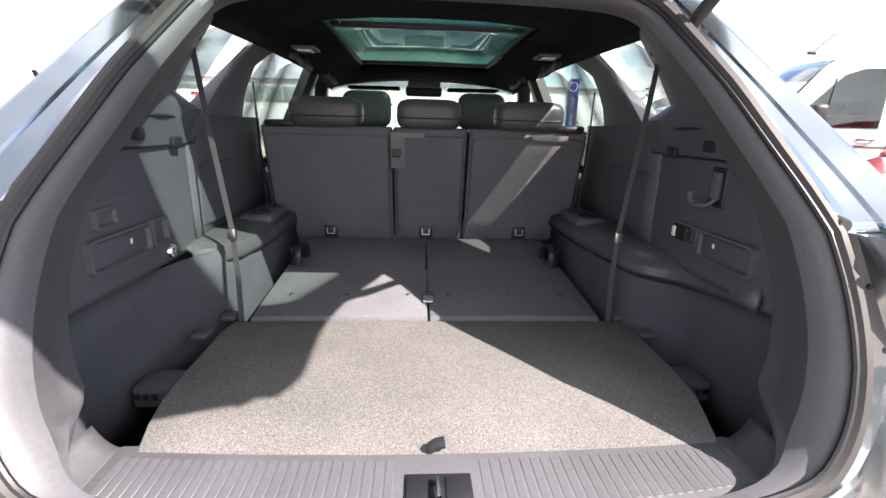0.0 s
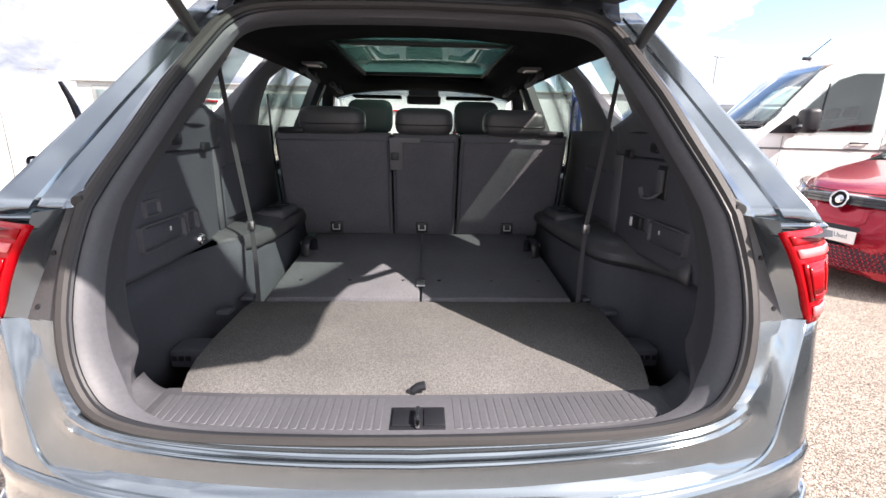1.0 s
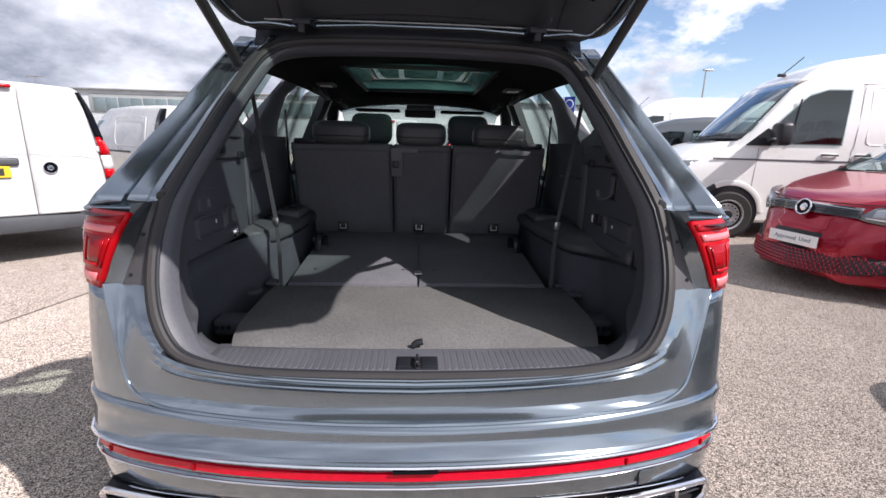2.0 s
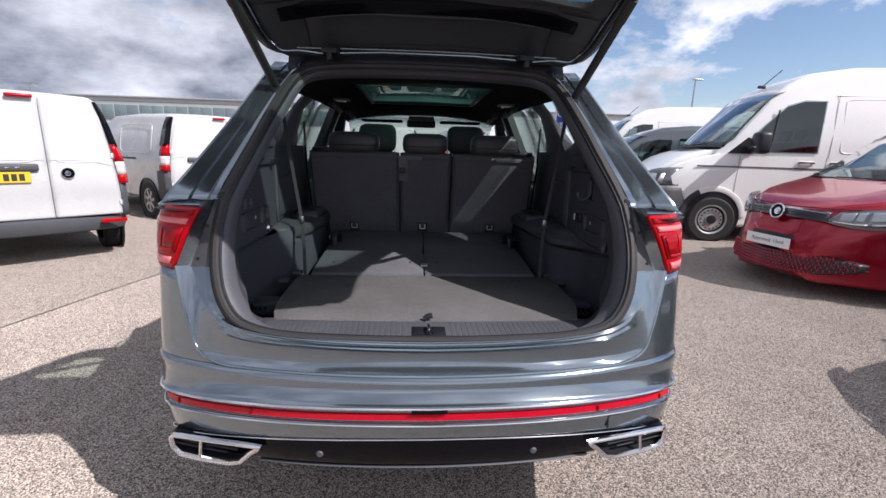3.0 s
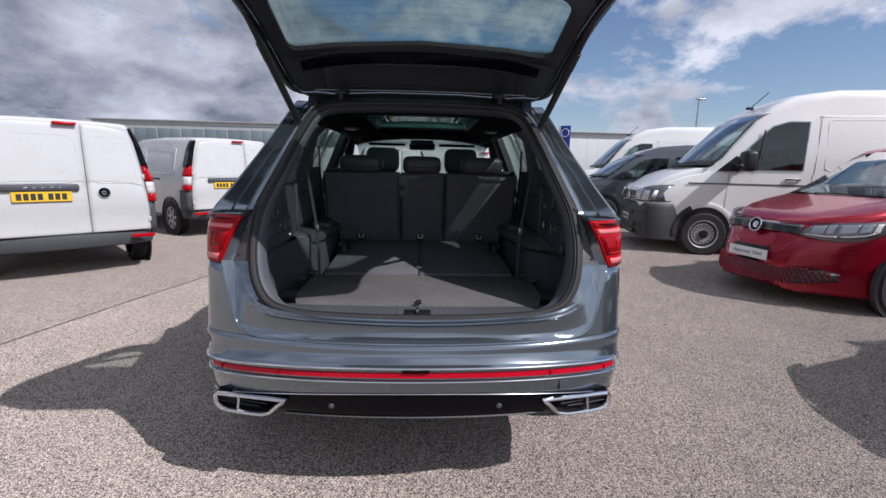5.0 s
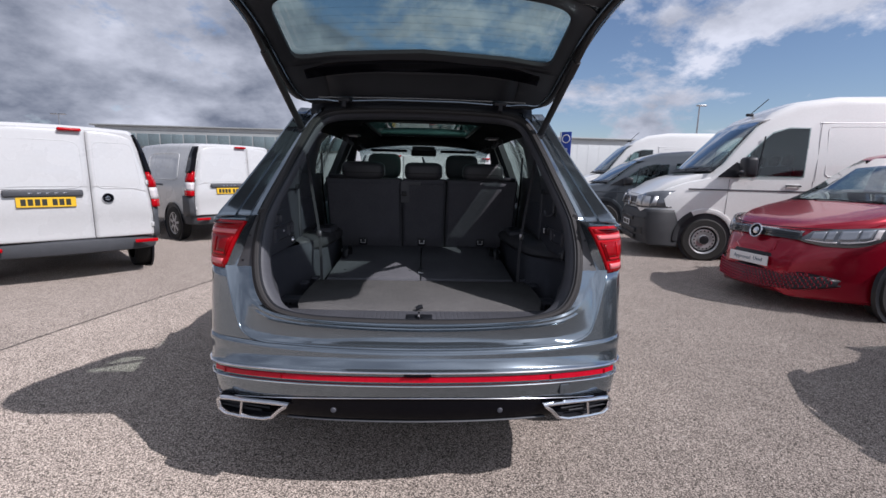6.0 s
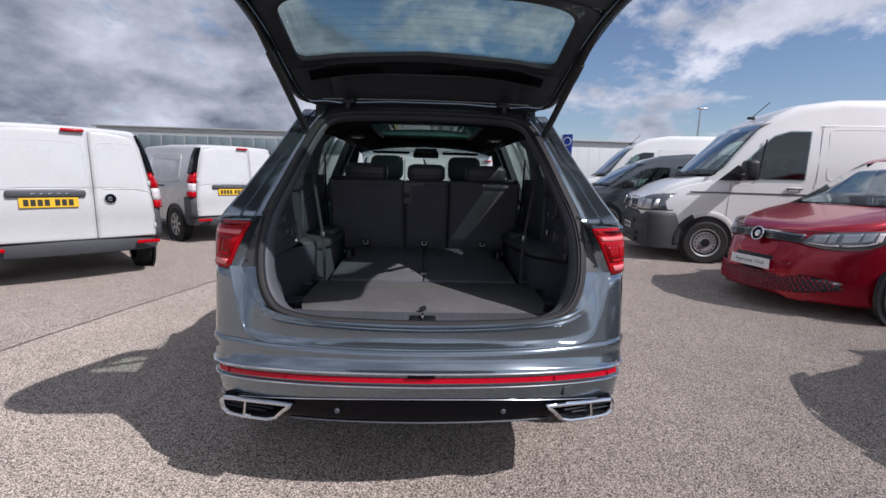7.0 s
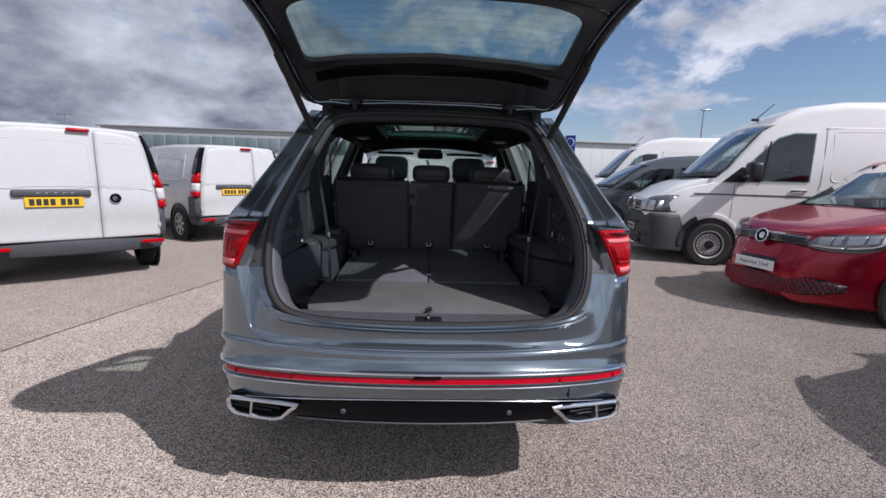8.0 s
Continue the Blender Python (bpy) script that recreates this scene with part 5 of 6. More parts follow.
for name, mat, inset, rad, lift in (("gate_flange", PAINT, 0.010, 0.011, -0.010), ("gate_seal_edge", RUBBER, 0.033, 0.010, -0.022), ("gate_bead", PAINT, 0.054, 0.006, -0.026)):
    side = [on_gate(u, tg_half(u) - inset, lift) for u in (0.92, 0.86, 0.78, 0.68, 0.56, 0.44, 0.32, 0.24, 0.17, 0.12, 0.085, 0.06)]
    side += [on_gate(0.038 + inset * 0.3, 0.610 - inset, lift), on_gate(0.026 + inset * 0.3, 0.545 - inset, lift), on_gate(0.020 + inset * 0.3, 0.45, lift), on_gate(0.018 + inset * 0.3, 0.2, lift)]
    line = smooth_line(side, 60)
    bm = B()
    tube(bm, line + [(-x, y, z) for x, y, z in line[::-1]], rad, 8)
    part(name, bm, mat, gate)
for s in (-1, 1):
    bm = B(); rbox(bm, (s * 0.41, 0.75, 1.764), (0.062, 0.10, 0.02), 0.005); rbox(bm, (s * 0.41, 0.715, 1.744), (0.022, 0.03, 0.034), 0.004)
    part("hinge", bm, BLACK_PLASTIC, gate, "black tailgate hinge")
    bm = B()
    p0, p1 = Vector((s * 0.637, 0.740, 1.613)), Vector((s * 0.745, 0.190, 2.100))
    tube(bm, [p0, p0.lerp(p1, 0.55)], 0.017, 12)
    tube(bm, [p0.lerp(p1, 0.5), p0.lerp(p1, 0.62)], 0.019, 12)
    tube(bm, [p0.lerp(p1, 0.6), p1], 0.013, 12)
    strut = part("gas_strut", bm, RUBBER, car, "black powered tailgate strut")
    bm = B(); lathe(bm, [(0.0, -0.022), (0.018, -0.02), (0.022, 0.0), (0.018, 0.02), (0.0, 0.022)], "y", 12, tuple(p0))
    rbox(bm, (s * 0.657, 0.752, 1.593), (0.05, 0.03, 0.05), 0.01)
    part("ball_joint", bm, BLACK_PLASTIC, strut)
bm = B()
xs = np.linspace(-0.605, 0.605, 17)
grid(bm, [[(x, y, z - 0.040 * (abs(x) / 0.62) ** 3) for x in xs] for y, z in ((0.802, 1.738), (0.815, 1.760), (0.828, 1.792), (0.845, 1.806), (0.880, 1.794))])
thick(part("hinge_shroud", bm, BLACK_PLASTIC, car, "black gutter behind the roof edge"), 0.006)

# ---- vans and cars in the yard ----


def loft_body(name, stations, mat, parent, label="", n_corner=4):
    """A closed hull along y; each station: y, bottom, top, half widths at bottom, waist and top, waist height, corner radius."""
    rows = []
    for y, zb, zt, wb, wm, wt, zm, r in stations:
        half = [(0.0, zb), (wb * 0.6, zb), (wb - r * 0.4, zb), (wb, zb + r * 0.4), (wb + (wm - wb) * 0.6, zb + (zm - zb) * 0.5), (wm, zm - 0.05), (wm - (wm - wt) * 0.12, zm + (zt - zm) * 0.3), (wm - (wm - wt) * 0.5, zm + (zt - zm) * 0.65)]
        cx, cz = wt - r, zt - r
        for k in range(n_corner + 1):
            a = math.pi / 2 * k / n_corner
            half.append((cx + r * math.cos(a), cz + r * math.sin(a)))
        half += [(wt * 0.45, zt + 0.012), (0.0, zt + 0.016)]
        rows.append([(x, y, z) for x, z in half] + [(-x, y, z) for x, z in half[-2:0:-1]])
    bm = B()
    vs = grid(bm, rows, closed=True)
    bm.faces.new(vs[0][::-1]); bm.faces.new(vs[-1])
    return part(name, bm, mat, parent, label, 30)


def hollow(body, cutters, mat):
    """Cuts closed shapes out of a hull; the cut faces take mat."""
    for bm in cutters:
        bmesh.ops.remove_doubles(bm, verts=bm.verts, dist=1e-5)
        bmesh.ops.recalc_face_normals(bm, faces=bm.faces)
        me = bpy.data.meshes.new("scratch")
        bm.to_mesh(me); bm.free()
        me.materials.append(mat)
        cut = new("scratch", me)
        cut.parent = body.parent
        md = body.modifiers.new("cut", "BOOLEAN")
        md.operation, md.solver, md.material_mode, md.object = "DIFFERENCE", "EXACT", "TRANSFER", cut
        bpy.context.view_layer.update()
        dg = bpy.context.evaluated_depsgraph_get()
        got = bpy.data.meshes.new_from_object(body.evaluated_get(dg))
        body.modifiers.clear()
        body.data = got
        bpy.data.objects.remove(cut)
        bpy.data.meshes.remove(me)
    return body


def section_loft(bm, sections):
    """A closed box along y; each section: y, bottom, top, half width at bottom and at top."""
    vs = grid(bm, [[(-wb, y, zb), (wb, y, zb), (wt, y, zt), (-wt, y, zt)] for y, zb, zt, wb, wt in sections], closed=True)
    bm.faces.new(vs[0][::-1]); bm.faces.new(vs[-1])
    return bm


def cabin_seat(parent, x, y, z, h, mat):
    """A van seat: squab, backrest and head restraint."""
    bm = B(); rbox(bm, (x, y, z), (0.48, 0.50, 0.14), 0.05, 3)
    st = part("cabin_seat", bm, mat, parent, "dark cloth front seat")
    bm = B(); rbox(bm, (0, 0, h / 2), (0.46, 0.13, h), 0.05, 3, pose(x, y + 0.20, z, -14))
    part("backrest", bm, mat, st)
    bm = B(); rbox(bm, (0, 0, h + 0.11), (0.26, 0.10, 0.18), 0.045, 3, pose(x, y + 0.20, z, -14))
    part("headrest", bm, mat, st)


def steering_wheel(parent, c, r=0.19):
    m = pose(*c, -62)
    bm = B(); tube(bm, [m @ Vector((r * math.cos(a), 0, r * math.sin(a))) for a in np.linspace(0, 2 * math.pi, 28, endpoint=False)], 0.016, 8, closed=True)
    sw = part("steering_wheel", bm, BLACK_PLASTIC, parent)
    bm = B(); rbox(bm, (0, 0.01, 0), (2 * r, 0.03, 0.06), 0.012, 2, m); rbox(bm, (0, 0.01, -r * 0.5), (0.06, 0.03, r), 0.012, 2, m)
    part("spoke", bm, BLACK_PLASTIC, sw)


def slab(name, pts, vec, mat, parent, r=0.0, label=""):
    bm = B()
    prism(bm, pts, vec, r)
    return part(name, bm, mat, parent, label)


def number_plate(parent, m, mat):
    """A plate 0.52 m wide whose writing is plain bars; m puts its face towards -y."""
    bm = B(); rbox(bm, (0, 0, 0), (0.52, 0.008, 0.111), 0.003, 1, m)
    pl = part("number_plate", bm, mat, parent, "yellow number plate" if mat is YELLOW else "white number plate")
    x = -0.225
    for w in (0.05, 0.05, 0.05, 0.05, 0.0, 0.05, 0.05, 0.05):
        if w:
            bm = B(); rbox(bm, (x + w / 2, -0.005, 0), (w - 0.006, 0.003, 0.072), 0.001, 1, m)
            part("bar", bm, INK, pl)
        x += 0.060 if w else 0.03
    return pl


def badge(parent, m, r=0.06):
    bm = B(); tube(bm, [m @ Vector((r * math.cos(a), -0.004, r * math.sin(a))) for a in np.linspace(0, 2 * math.pi, 24, endpoint=False)], r * 0.11, 6, closed=True)
    bd = part("badge", bm, CHROME, parent, "round chrome badge")
    bm = B()
    for k in range(24):
        a, b = 2 * math.pi * k / 24, 2 * math.pi * (k + 1) / 24
        bm.faces.new([bm.verts.new(m @ Vector(p)) for p in ((0, 0, 0), (r * math.cos(a), 0, r * math.sin(a)), (r * math.cos(b), 0, r * math.sin(b)))])
    part("badge_disc", bm, GLOSS_BLACK, bd)
    bm = B(); lathe(bm, [(0.0, -0.006), (0.42 * r, -0.005), (0.50 * r, -0.001), (0.50 * r, 0.002)], "y", 20)
    bmesh.ops.transform(bm, matrix=m, verts=bm.verts)
    part("badge_centre", bm, CHROME, bd)
    return bd


def small_van(m, group):
    """A white panel van with twin rear doors; its rear face at y = 0, front towards +y."""
    v_ = thing("panel_van", "white small panel van with twin rear doors and grey bumper", "van", group, m)
    H = 1.85
    loft_body("body", [(0.125, 0.42, H - 0.05, 0.82, 0.86, 0.69, 1.0, 0.08), (0.17, 0.40, H - 0.015, 0.87, 0.900, 0.725, 1.0, 0.10), (0.30, 0.38, H, 0.89, 0.91, 0.755, 1.0, 0.11), (1.5, 0.34, H + 0.02, 0.90, 0.925, 0.77, 1.0, 0.12),
                       (2.6, 0.34, H + 0.0, 0.90, 0.925, 0.76, 1.0, 0.12), (3.1, 0.34, H - 0.10, 0.90, 0.92, 0.72, 1.0, 0.12), (3.5, 0.34, 1.36, 0.90, 0.92, 0.72, 0.95, 0.12), (3.75, 0.34, 1.10, 0.90, 0.91, 0.74, 0.85, 0.10),
                       (4.3, 0.34, 0.95, 0.86, 0.86, 0.68, 0.75, 0.10), (4.48, 0.36, 0.75, 0.74, 0.74, 0.58, 0.62, 0.08)], WHITE, v_, "white painted van body")
    # rear doors, slightly leaning
    def dp(x, z):
        return 0.03 + 0.085 * max(0, (z - 0.5) / 1.25) ** 1.6 + 0.035 * (abs(x) / 0.80) ** 4
    def side(z):
        return interp(z, [0.52, 0.75, 1.0, 1.3, 1.55, 1.72, 1.80], [0.835, 0.845, 0.832, 0.800, 0.748, 0.708, 0.68])
    def top(x):
        return H - 0.045 - 0.075 * (abs(x) / 0.68) ** 4
    for a, b in ((-1.0, 0.2145), (0.2185, 1.0)):
        bm = B()
        rows = []
        for v in (0.0, 0.012, 0.03, 0.2, 0.215, 0.4, 0.48, 0.49, 0.6, 0.75, 0.9, 0.955, 0.985, 1.0):
            r = []
            z = 0.53 + (H - 0.05 - 0.53) * v
            x0, x1 = (-side(z) if a <= -1 else a), (side(z) if b >= 1 else b)
            for k in range(13):
                u = k / 12
                u = 0.002 if k == 0 else (0.998 if k == 12 else u)
                x = x0 + (x1 - x0) * u
                zz = min(z, 0.53 + (top(x) - 0.53) * v)
                edge = 0.004 if (k in (0, 12) or v in (0.0, 1.0)) else 0.0
                crease = 0.006 if v == 0.2 or v == 0.48 else 0.0
                r.append((x, dp(x, zz) + edge + crease, zz))
            rows.append(r)
        grid(bm, rows)
        thick(part("rear_door", bm, WHITE, v_, "white rear door", 24), 0.012, 0)
    # window blanks pressed into the doors
    for x0, x1 in ((-0.735, 0.155), (0.275, 0.735)):
        bm = B()
        pts = []
        for k in range(28):
            ang = 2 * math.pi * k / 28
            e = lambda t, p: math.copysign(abs(t) ** p, t)
            z = 1.40 + 0.275 * e(math.sin(ang), 0.28)
            sh = 0.07 * max(0, (z - 1.2) / 0.5)
            l, rr = x0 + (sh if x0 < -0.5 else 0), x1 - (sh if x1 > 0.5 else 0)
            x = (l + rr) / 2 + (rr - l) / 2 * e(math.cos(ang), 0.28)
            pts.append((x, dp(x, z) - 0.002, z))
        tube(bm, pts, 0.007, 6, closed=True)
        part("pressed_edge", bm, WHITE, v_)
    # dark posts, lamps
    for s in (-1, 1):
        bm = B()
        grid(bm, [[(s * (side(z) + 0.002), dp(side(z), z) + 0.0, z), (s * (side(z) + 0.026), dp(side(z), z) - 0.004, z), (s * (side(z) + interp(z, [1.2, 1.6, 1.79], [0.078, 0.066, 0.038])), dp(side(z), z) + 0.022, z), (s * (side(z) + interp(z, [1.2, 1.6, 1.79], [0.094, 0.080, 0.048])), 0.28, z)] for z in (1.305, 1.36, 1.42, 1.55, 1.66, 1.74, 1.79)])
        thick(part("corner_post", bm, GLOSS_BLACK, v_, "black corner post"), 0.008, 0)
        lampo = None
        for z0, z1, mat, nm in ((1.135, 1.33, RED_LENS, "tail_lamp"), (0.985, 1.132, LAMP_WHITE, "reversing_lens"), (0.885, 0.982, RED_LENS, "lower_lens")):
            bm = B()
            rows = []
            for z in np.linspace(z0, z1, 4):
                a, b = side(z) + 0.004, interp(z, [0.8, 1.0, 1.2, 1.33], [0.940, 0.938, 0.913, 0.862])
                rows.append([(s * a, dp(a, z) - 0.006, z), (s * (a * 0.4 + b * 0.6), dp(a, z) + 0.0, z), (s * b, dp(a, z) + 0.05, z), (s * (b + 0.006), 0.24, z)])
            grid(bm, rows)
            q = thick(part(nm, bm, mat, lampo or v_, "tall red and white tail lamp" if nm == "tail_lamp" else ""), 0.01, 0)
            lampo = lampo or q
        bm = B()
        grid(bm, [[(s * (side(z) + 0.004), dp(side(z), z) + 0.004, z), (s * 0.86, dp(side(z), z) + 0.008, z), (s * 0.915, dp(side(z), z) + 0.06, z), (s * 0.922, 0.40, z)] for z in (0.50, 0.62, 0.75, 0.88)])
        thick(part("bumper_corner", bm, BUMPER_GREY, v_, "grey plastic bumper corner"), 0.008, 0)
        for z in (0.66, 1.20):
            bm = B(); rbox(bm, (s * (side(z) - 0.006), dp(side(z), z) - 0.010, z), (0.034, 0.022, 0.060), 0.008, 2)
            hg = part("hinge", bm, WHITE, v_, "white door hinge")
            bm = B(); tube(bm, [(s * (side(z) + 0.006), dp(side(z), z) - 0.018, z - 0.03), (s * (side(z) + 0.006), dp(side(z), z) - 0.018, z + 0.03)], 0.006, 8)
            part("hinge_pin", bm, STEEL, hg)
        bm = B(); rbox(bm, (s * 0.735, 0.004, 0.462), (0.25, 0.03, 0.042), 0.008)
        part("reflector", bm, RED_LENS, v_, "red bumper reflector")
        bm = B(); rbox(bm, (s * 0.918, 1.9, 1.06), (0.012, 1.3, 0.035), 0.005)
        part("slide_rail", bm, BUMPER_GREY, v_)
        bm = B()
        e = lambda t, p: math.copysign(abs(t) ** p, t)
        ring_ = []
        for an in np.linspace(0, 2 * math.pi, 32, endpoint=False):
            z = 1.42 + 0.25 * e(math.sin(an), 0.28)
            ring_.append((s * interp(z, [1.0, 1.26, 1.55, 1.74], [0.926, 0.912, 0.868, 0.802]), 1.25 + 0.68 * e(math.cos(an), 0.22), z))
        tube(bm, ring_, 0.006, 6, closed=True)
        part("pressed_edge", bm, WHITE, v_)
        wheel(v_, s * 0.82, 0.86, 0.327, 0.205, s, SILVER, 7)
        wheel(v_, s * 0.82, 3.60, 0.327, 0.205, s, SILVER, 7)
        for wy in (0.86, 3.60):
            bm = B(); lathe(bm, [(0.0, 0.0), (0.385, 0.0), (0.39, 0.006), (0.395, -0.02)], "x", 32, (s * 0.910, wy, 0.34))
            part("wheel_arch", bm, BLACK_PLASTIC, v_)
        slab("side_window", [(s * 0.915, 3.02, 1.08), (s * 0.915, 3.55, 1.05), (s * 0.80, 2.95, 1.62), (s * 0.80, 2.45, 1.62)][:: s], (s * 0.01, 0, 0), VAN_GLASS, v_)
    # bumper
    bm = B()
    rows = []
    for z, d, w in ((0.34, 0.08, 0.86), (0.36, 0.02, 0.89), (0.43, -0.01, 0.905), (0.50, 0.0, 0.915), (0.515, 0.03, 0.91), (0.535, 0.05, 0.90)):
        rows.append([(x, y, z) for x, y, z in mirror_rows([[(w * f, d + 0.7 * interp(f, PLAN_X, PLAN_Y), z) for f in PLAN_X] + [(w, 0.5, z)]])[0]])
    grid(bm, rows)
    thick(part("bumper", bm, BUMPER_GREY, v_, "grey plastic rear bumper"), 0.006)
    bm = B(); rbox(bm, (-0.21, 0.032, 1.075), (0.70, 0.045, 0.080), 0.03, 3)
    hs = part("handle_strip", bm, BUMPER_GREY, v_, "grey plastic handle strip")
    for k in range(5):
        bm = B(); rbox(bm, (-0.330 + 0.075 * k, 0.0085, 1.075), (0.036, 0.004, 0.016), 0.001)
        part("bar", bm, CHROME, hs)
    number_plate(v_, pose(-0.195, 0.022, 0.975, -3), YELLOW)
    badge(v_, pose(0.375, 0.034, 1.01, -4), 0.056)
    bm = B(); rbox(bm, (0.075, 0.082, H - 0.047), (0.22, 0.05, 0.036), 0.016, 3)
    part("brake_lamp", bm, RED_LENS, v_, "high red brake lamp")
    return v_


def big_van(m, group, paint, label, L=5.9, H=2.80, W=1.02, low=False):
    """A van with its nose at y = 0 and its tail at y = L (it heads towards -y)."""
    v = thing("delivery_van", label, "van", group, m)

    def q(z):
        if low:
            return z if z < 0.5 else 0.5 + (z - 0.5) * 0.75
        return z if z < 1.47 else 1.47 + (z - 1.47) * (H - 1.49) / 1.11
    st = [(0.02, 0.36, 1.02, 0.66, 0.72, 0.66, 0.7, 0.05), (0.06, 0.28, 1.10, 0.82, 0.86, 0.76, 0.75, 0.07), (0.20, 0.26, 1.18, 0.95, 0.96, 0.82, 0.85, 0.08), (0.42, 0.26, 1.335, W - 0.03, W - 0.02, 0.86, 1.0, 0.10), (0.66, 0.26, 1.43, W - 0.01, W, 0.88, 1.12, 0.10), (1.05, 0.26, 1.52, W - 0.01, W, 0.92, 1.2, 0.09),
          (1.22, 0.26, 1.64, W - 0.01, W, 0.95, 1.2, 0.08), (1.46, 0.26, 1.93, W - 0.01, W, 0.935, 1.25, 0.10), (1.70, 0.26, 2.18, W - 0.01, W, 0.91, 1.3, 0.12), (1.95, 0.26, 2.37, W - 0.01, W, 0.88, 1.33, 0.15), (2.3, 0.26, 2.51, W - 0.01, W, 0.855, 1.35, 0.16),
          (2.9, 0.26, 2.58, W - 0.01, W, 0.85, 1.4, 0.16), (L - 0.1, 0.26, 2.58, W - 0.01, W, 0.85, 1.4, 0.16), (L, 0.35, 2.53, W - 0.06, W - 0.04, 0.80, 1.4, 0.14)]
    hull = loft_body("body", [(y, zb, q(zt), wb, wm, wt, q(zm), r) for y, zb, zt, wb, wm, wt, zm, r in st], paint, v, "painted van body")
    inside = section_loft(B(), [(0.90, q(1.30), q(1.51), W - 0.16, 0.84), (1.05, q(1.20), q(1.56), W - 0.06, 0.88), (1.30, q(1.00), q(1.76), W - 0.06, 0.90), (1.62, q(0.95), q(2.14), W - 0.06, 0.86), (1.92, q(0.95), q(2.30), W - 0.06, 0.83), (2.50, q(0.95), q(2.36), W - 0.06, 0.82)])
    panes = B()
    prism(panes, [(-1.3, y, q(zz)) for y, zz in ((1.36, 1.475), (2.41, 1.475), (2.45, 2.13), (2.15, 2.13), (1.92, 2.06), (1.63, 1.80), (1.43, 1.60))], (2.6, 0, 0))
    cuts = [inside, panes]
    if low:
        rear = B(); prism(rear, [(-1.3, y, q(zz)) for y, zz in ((2.61, 1.475), (3.59, 1.475), (3.59, 2.165), (2.63, 2.165))], (2.6, 0, 0))
        load = section_loft(B(), [(2.55, q(0.95), q(2.36), W - 0.06, 0.82), (L - 0.15, q(0.95), q(2.36), W - 0.06, 0.82)])
        cuts += [load, rear]
    hollow(hull, cuts, LATCH_GREY)
    bm = B(); rbox(bm, (0, 1.24, q(1.34)), (1.76, 0.50, 0.16), 0.05, 3)
    part("dashboard", bm, BLACK_PLASTIC, v)
    for x in (-0.48, 0.08, 0.52):
        cabin_seat(v, x, 2.02, q(1.05), 0.62 if not low else 0.52, SEAT_DARK)
    steering_wheel(v, (0.48, 1.42, q(1.50)))
    # bumper and grille
    bm = B()
    rows = []
    for z, d in ((0.22, 0.10), (0.25, 0.0), (0.42, -0.035), (0.62, -0.035), (0.80, -0.015), (0.86, 0.01)):
        end = 0.60 - max(0.0, z - 0.6) * 0.35
        rows.append(mirror_rows([[((W + 0.008) * f, d - 0.005 + 0.45 * interp(f, PLAN_X, PLAN_Y), q(z)) for f in PLAN_X[:-2]] + [((W + 0.008), max(end, 0.3), q(z))]])[0])
    grid(bm, rows)
    thick(part("bumper", bm, VAN_BUMPER if not low else paint, v, "dark grey plastic front bumper"), 0.01)
    for n, (z, w) in enumerate(((0.33, 1.2), (0.45, 1.3), (0.66, 0.9))):
        bm = B(); rbox(bm, (0, -0.022, q(z)), (w, 0.05, 0.075), 0.012)
        part("air_intake", bm, BLACK_PLASTIC, v)
    for s in (-1, 1):
        def nose(f, z, d):
            return (s * (W + 0.008) * f, d - 0.04 + 0.45 * interp(f, PLAN_X, PLAN_Y), q(z))
        bm = B()
        grid(bm, [[nose(f, z, d) for f in (0.66, 0.72, 0.78, 0.84, 0.89)] for z, d in ((0.40, 0.004), (0.405, -0.006), (0.535, -0.006), (0.54, 0.004))])
        slot = part("fog_slot", bm, BLACK_PLASTIC, v, "black slotted bumper insert")
        for z in (0.435, 0.47, 0.505):
            bm = B(); tube(bm, [nose(f, z, -0.010) for f in (0.67, 0.73, 0.79, 0.84, 0.88)], 0.007, 6)
            part("slat", bm, VAN_BUMPER, slot)
        bm = B(); tube(bm, [nose(f, 0.70, 0.0) for f in (0.55, 0.65, 0.75, 0.84, 0.90, 0.94)], 0.012, 6)
        part("bumper_crease", bm, VAN_BUMPER if not low else paint, v)
    bm = B(); rbox(bm, (0, 0.030, q(0.965)), (1.06, 0.07, q(1.06) - q(0.87)), 0.02)
    g = part("grille", bm, BLACK_PLASTIC, v, "black front grille")
    for z in (0.89, 0.94, 0.99, 1.04):
        bm = B(); rbox(bm, (0, -0.008, q(z)), (1.03, 0.014, 0.014), 0.003)
        part("grille_bar", bm, SILVER if z in (0.89, 0.94) else DARK_PLASTIC, g)
    badge(v, pose(0, -0.022, q(0.965)), 0.085)
    number_plate(v, pose(0, -0.055, 0.56), PLATE_WHITE)
    for s in (-1, 1):
        bm = B()
        plan = ((0.55, -0.012), (0.70, 0.0), (0.82, 0.03), (0.92, 0.11), (0.975, 0.26), (1.0, 0.46))
        rows = []
        for n in range(4):
            rows.append([(s * (x - 0.012 * n), y + 0.02 * n, q(0.88 + 0.07 * max(0, x - 0.8) + (0.20 + 0.10 * (x - 0.55) / 0.45) * n / 3)) for x, y in plan])
        grid(bm, rows)
        hl = thick(part("headlamp", bm, LAMP_GREY, v, "clear headlamp in a dark housing"), 0.012, 0)
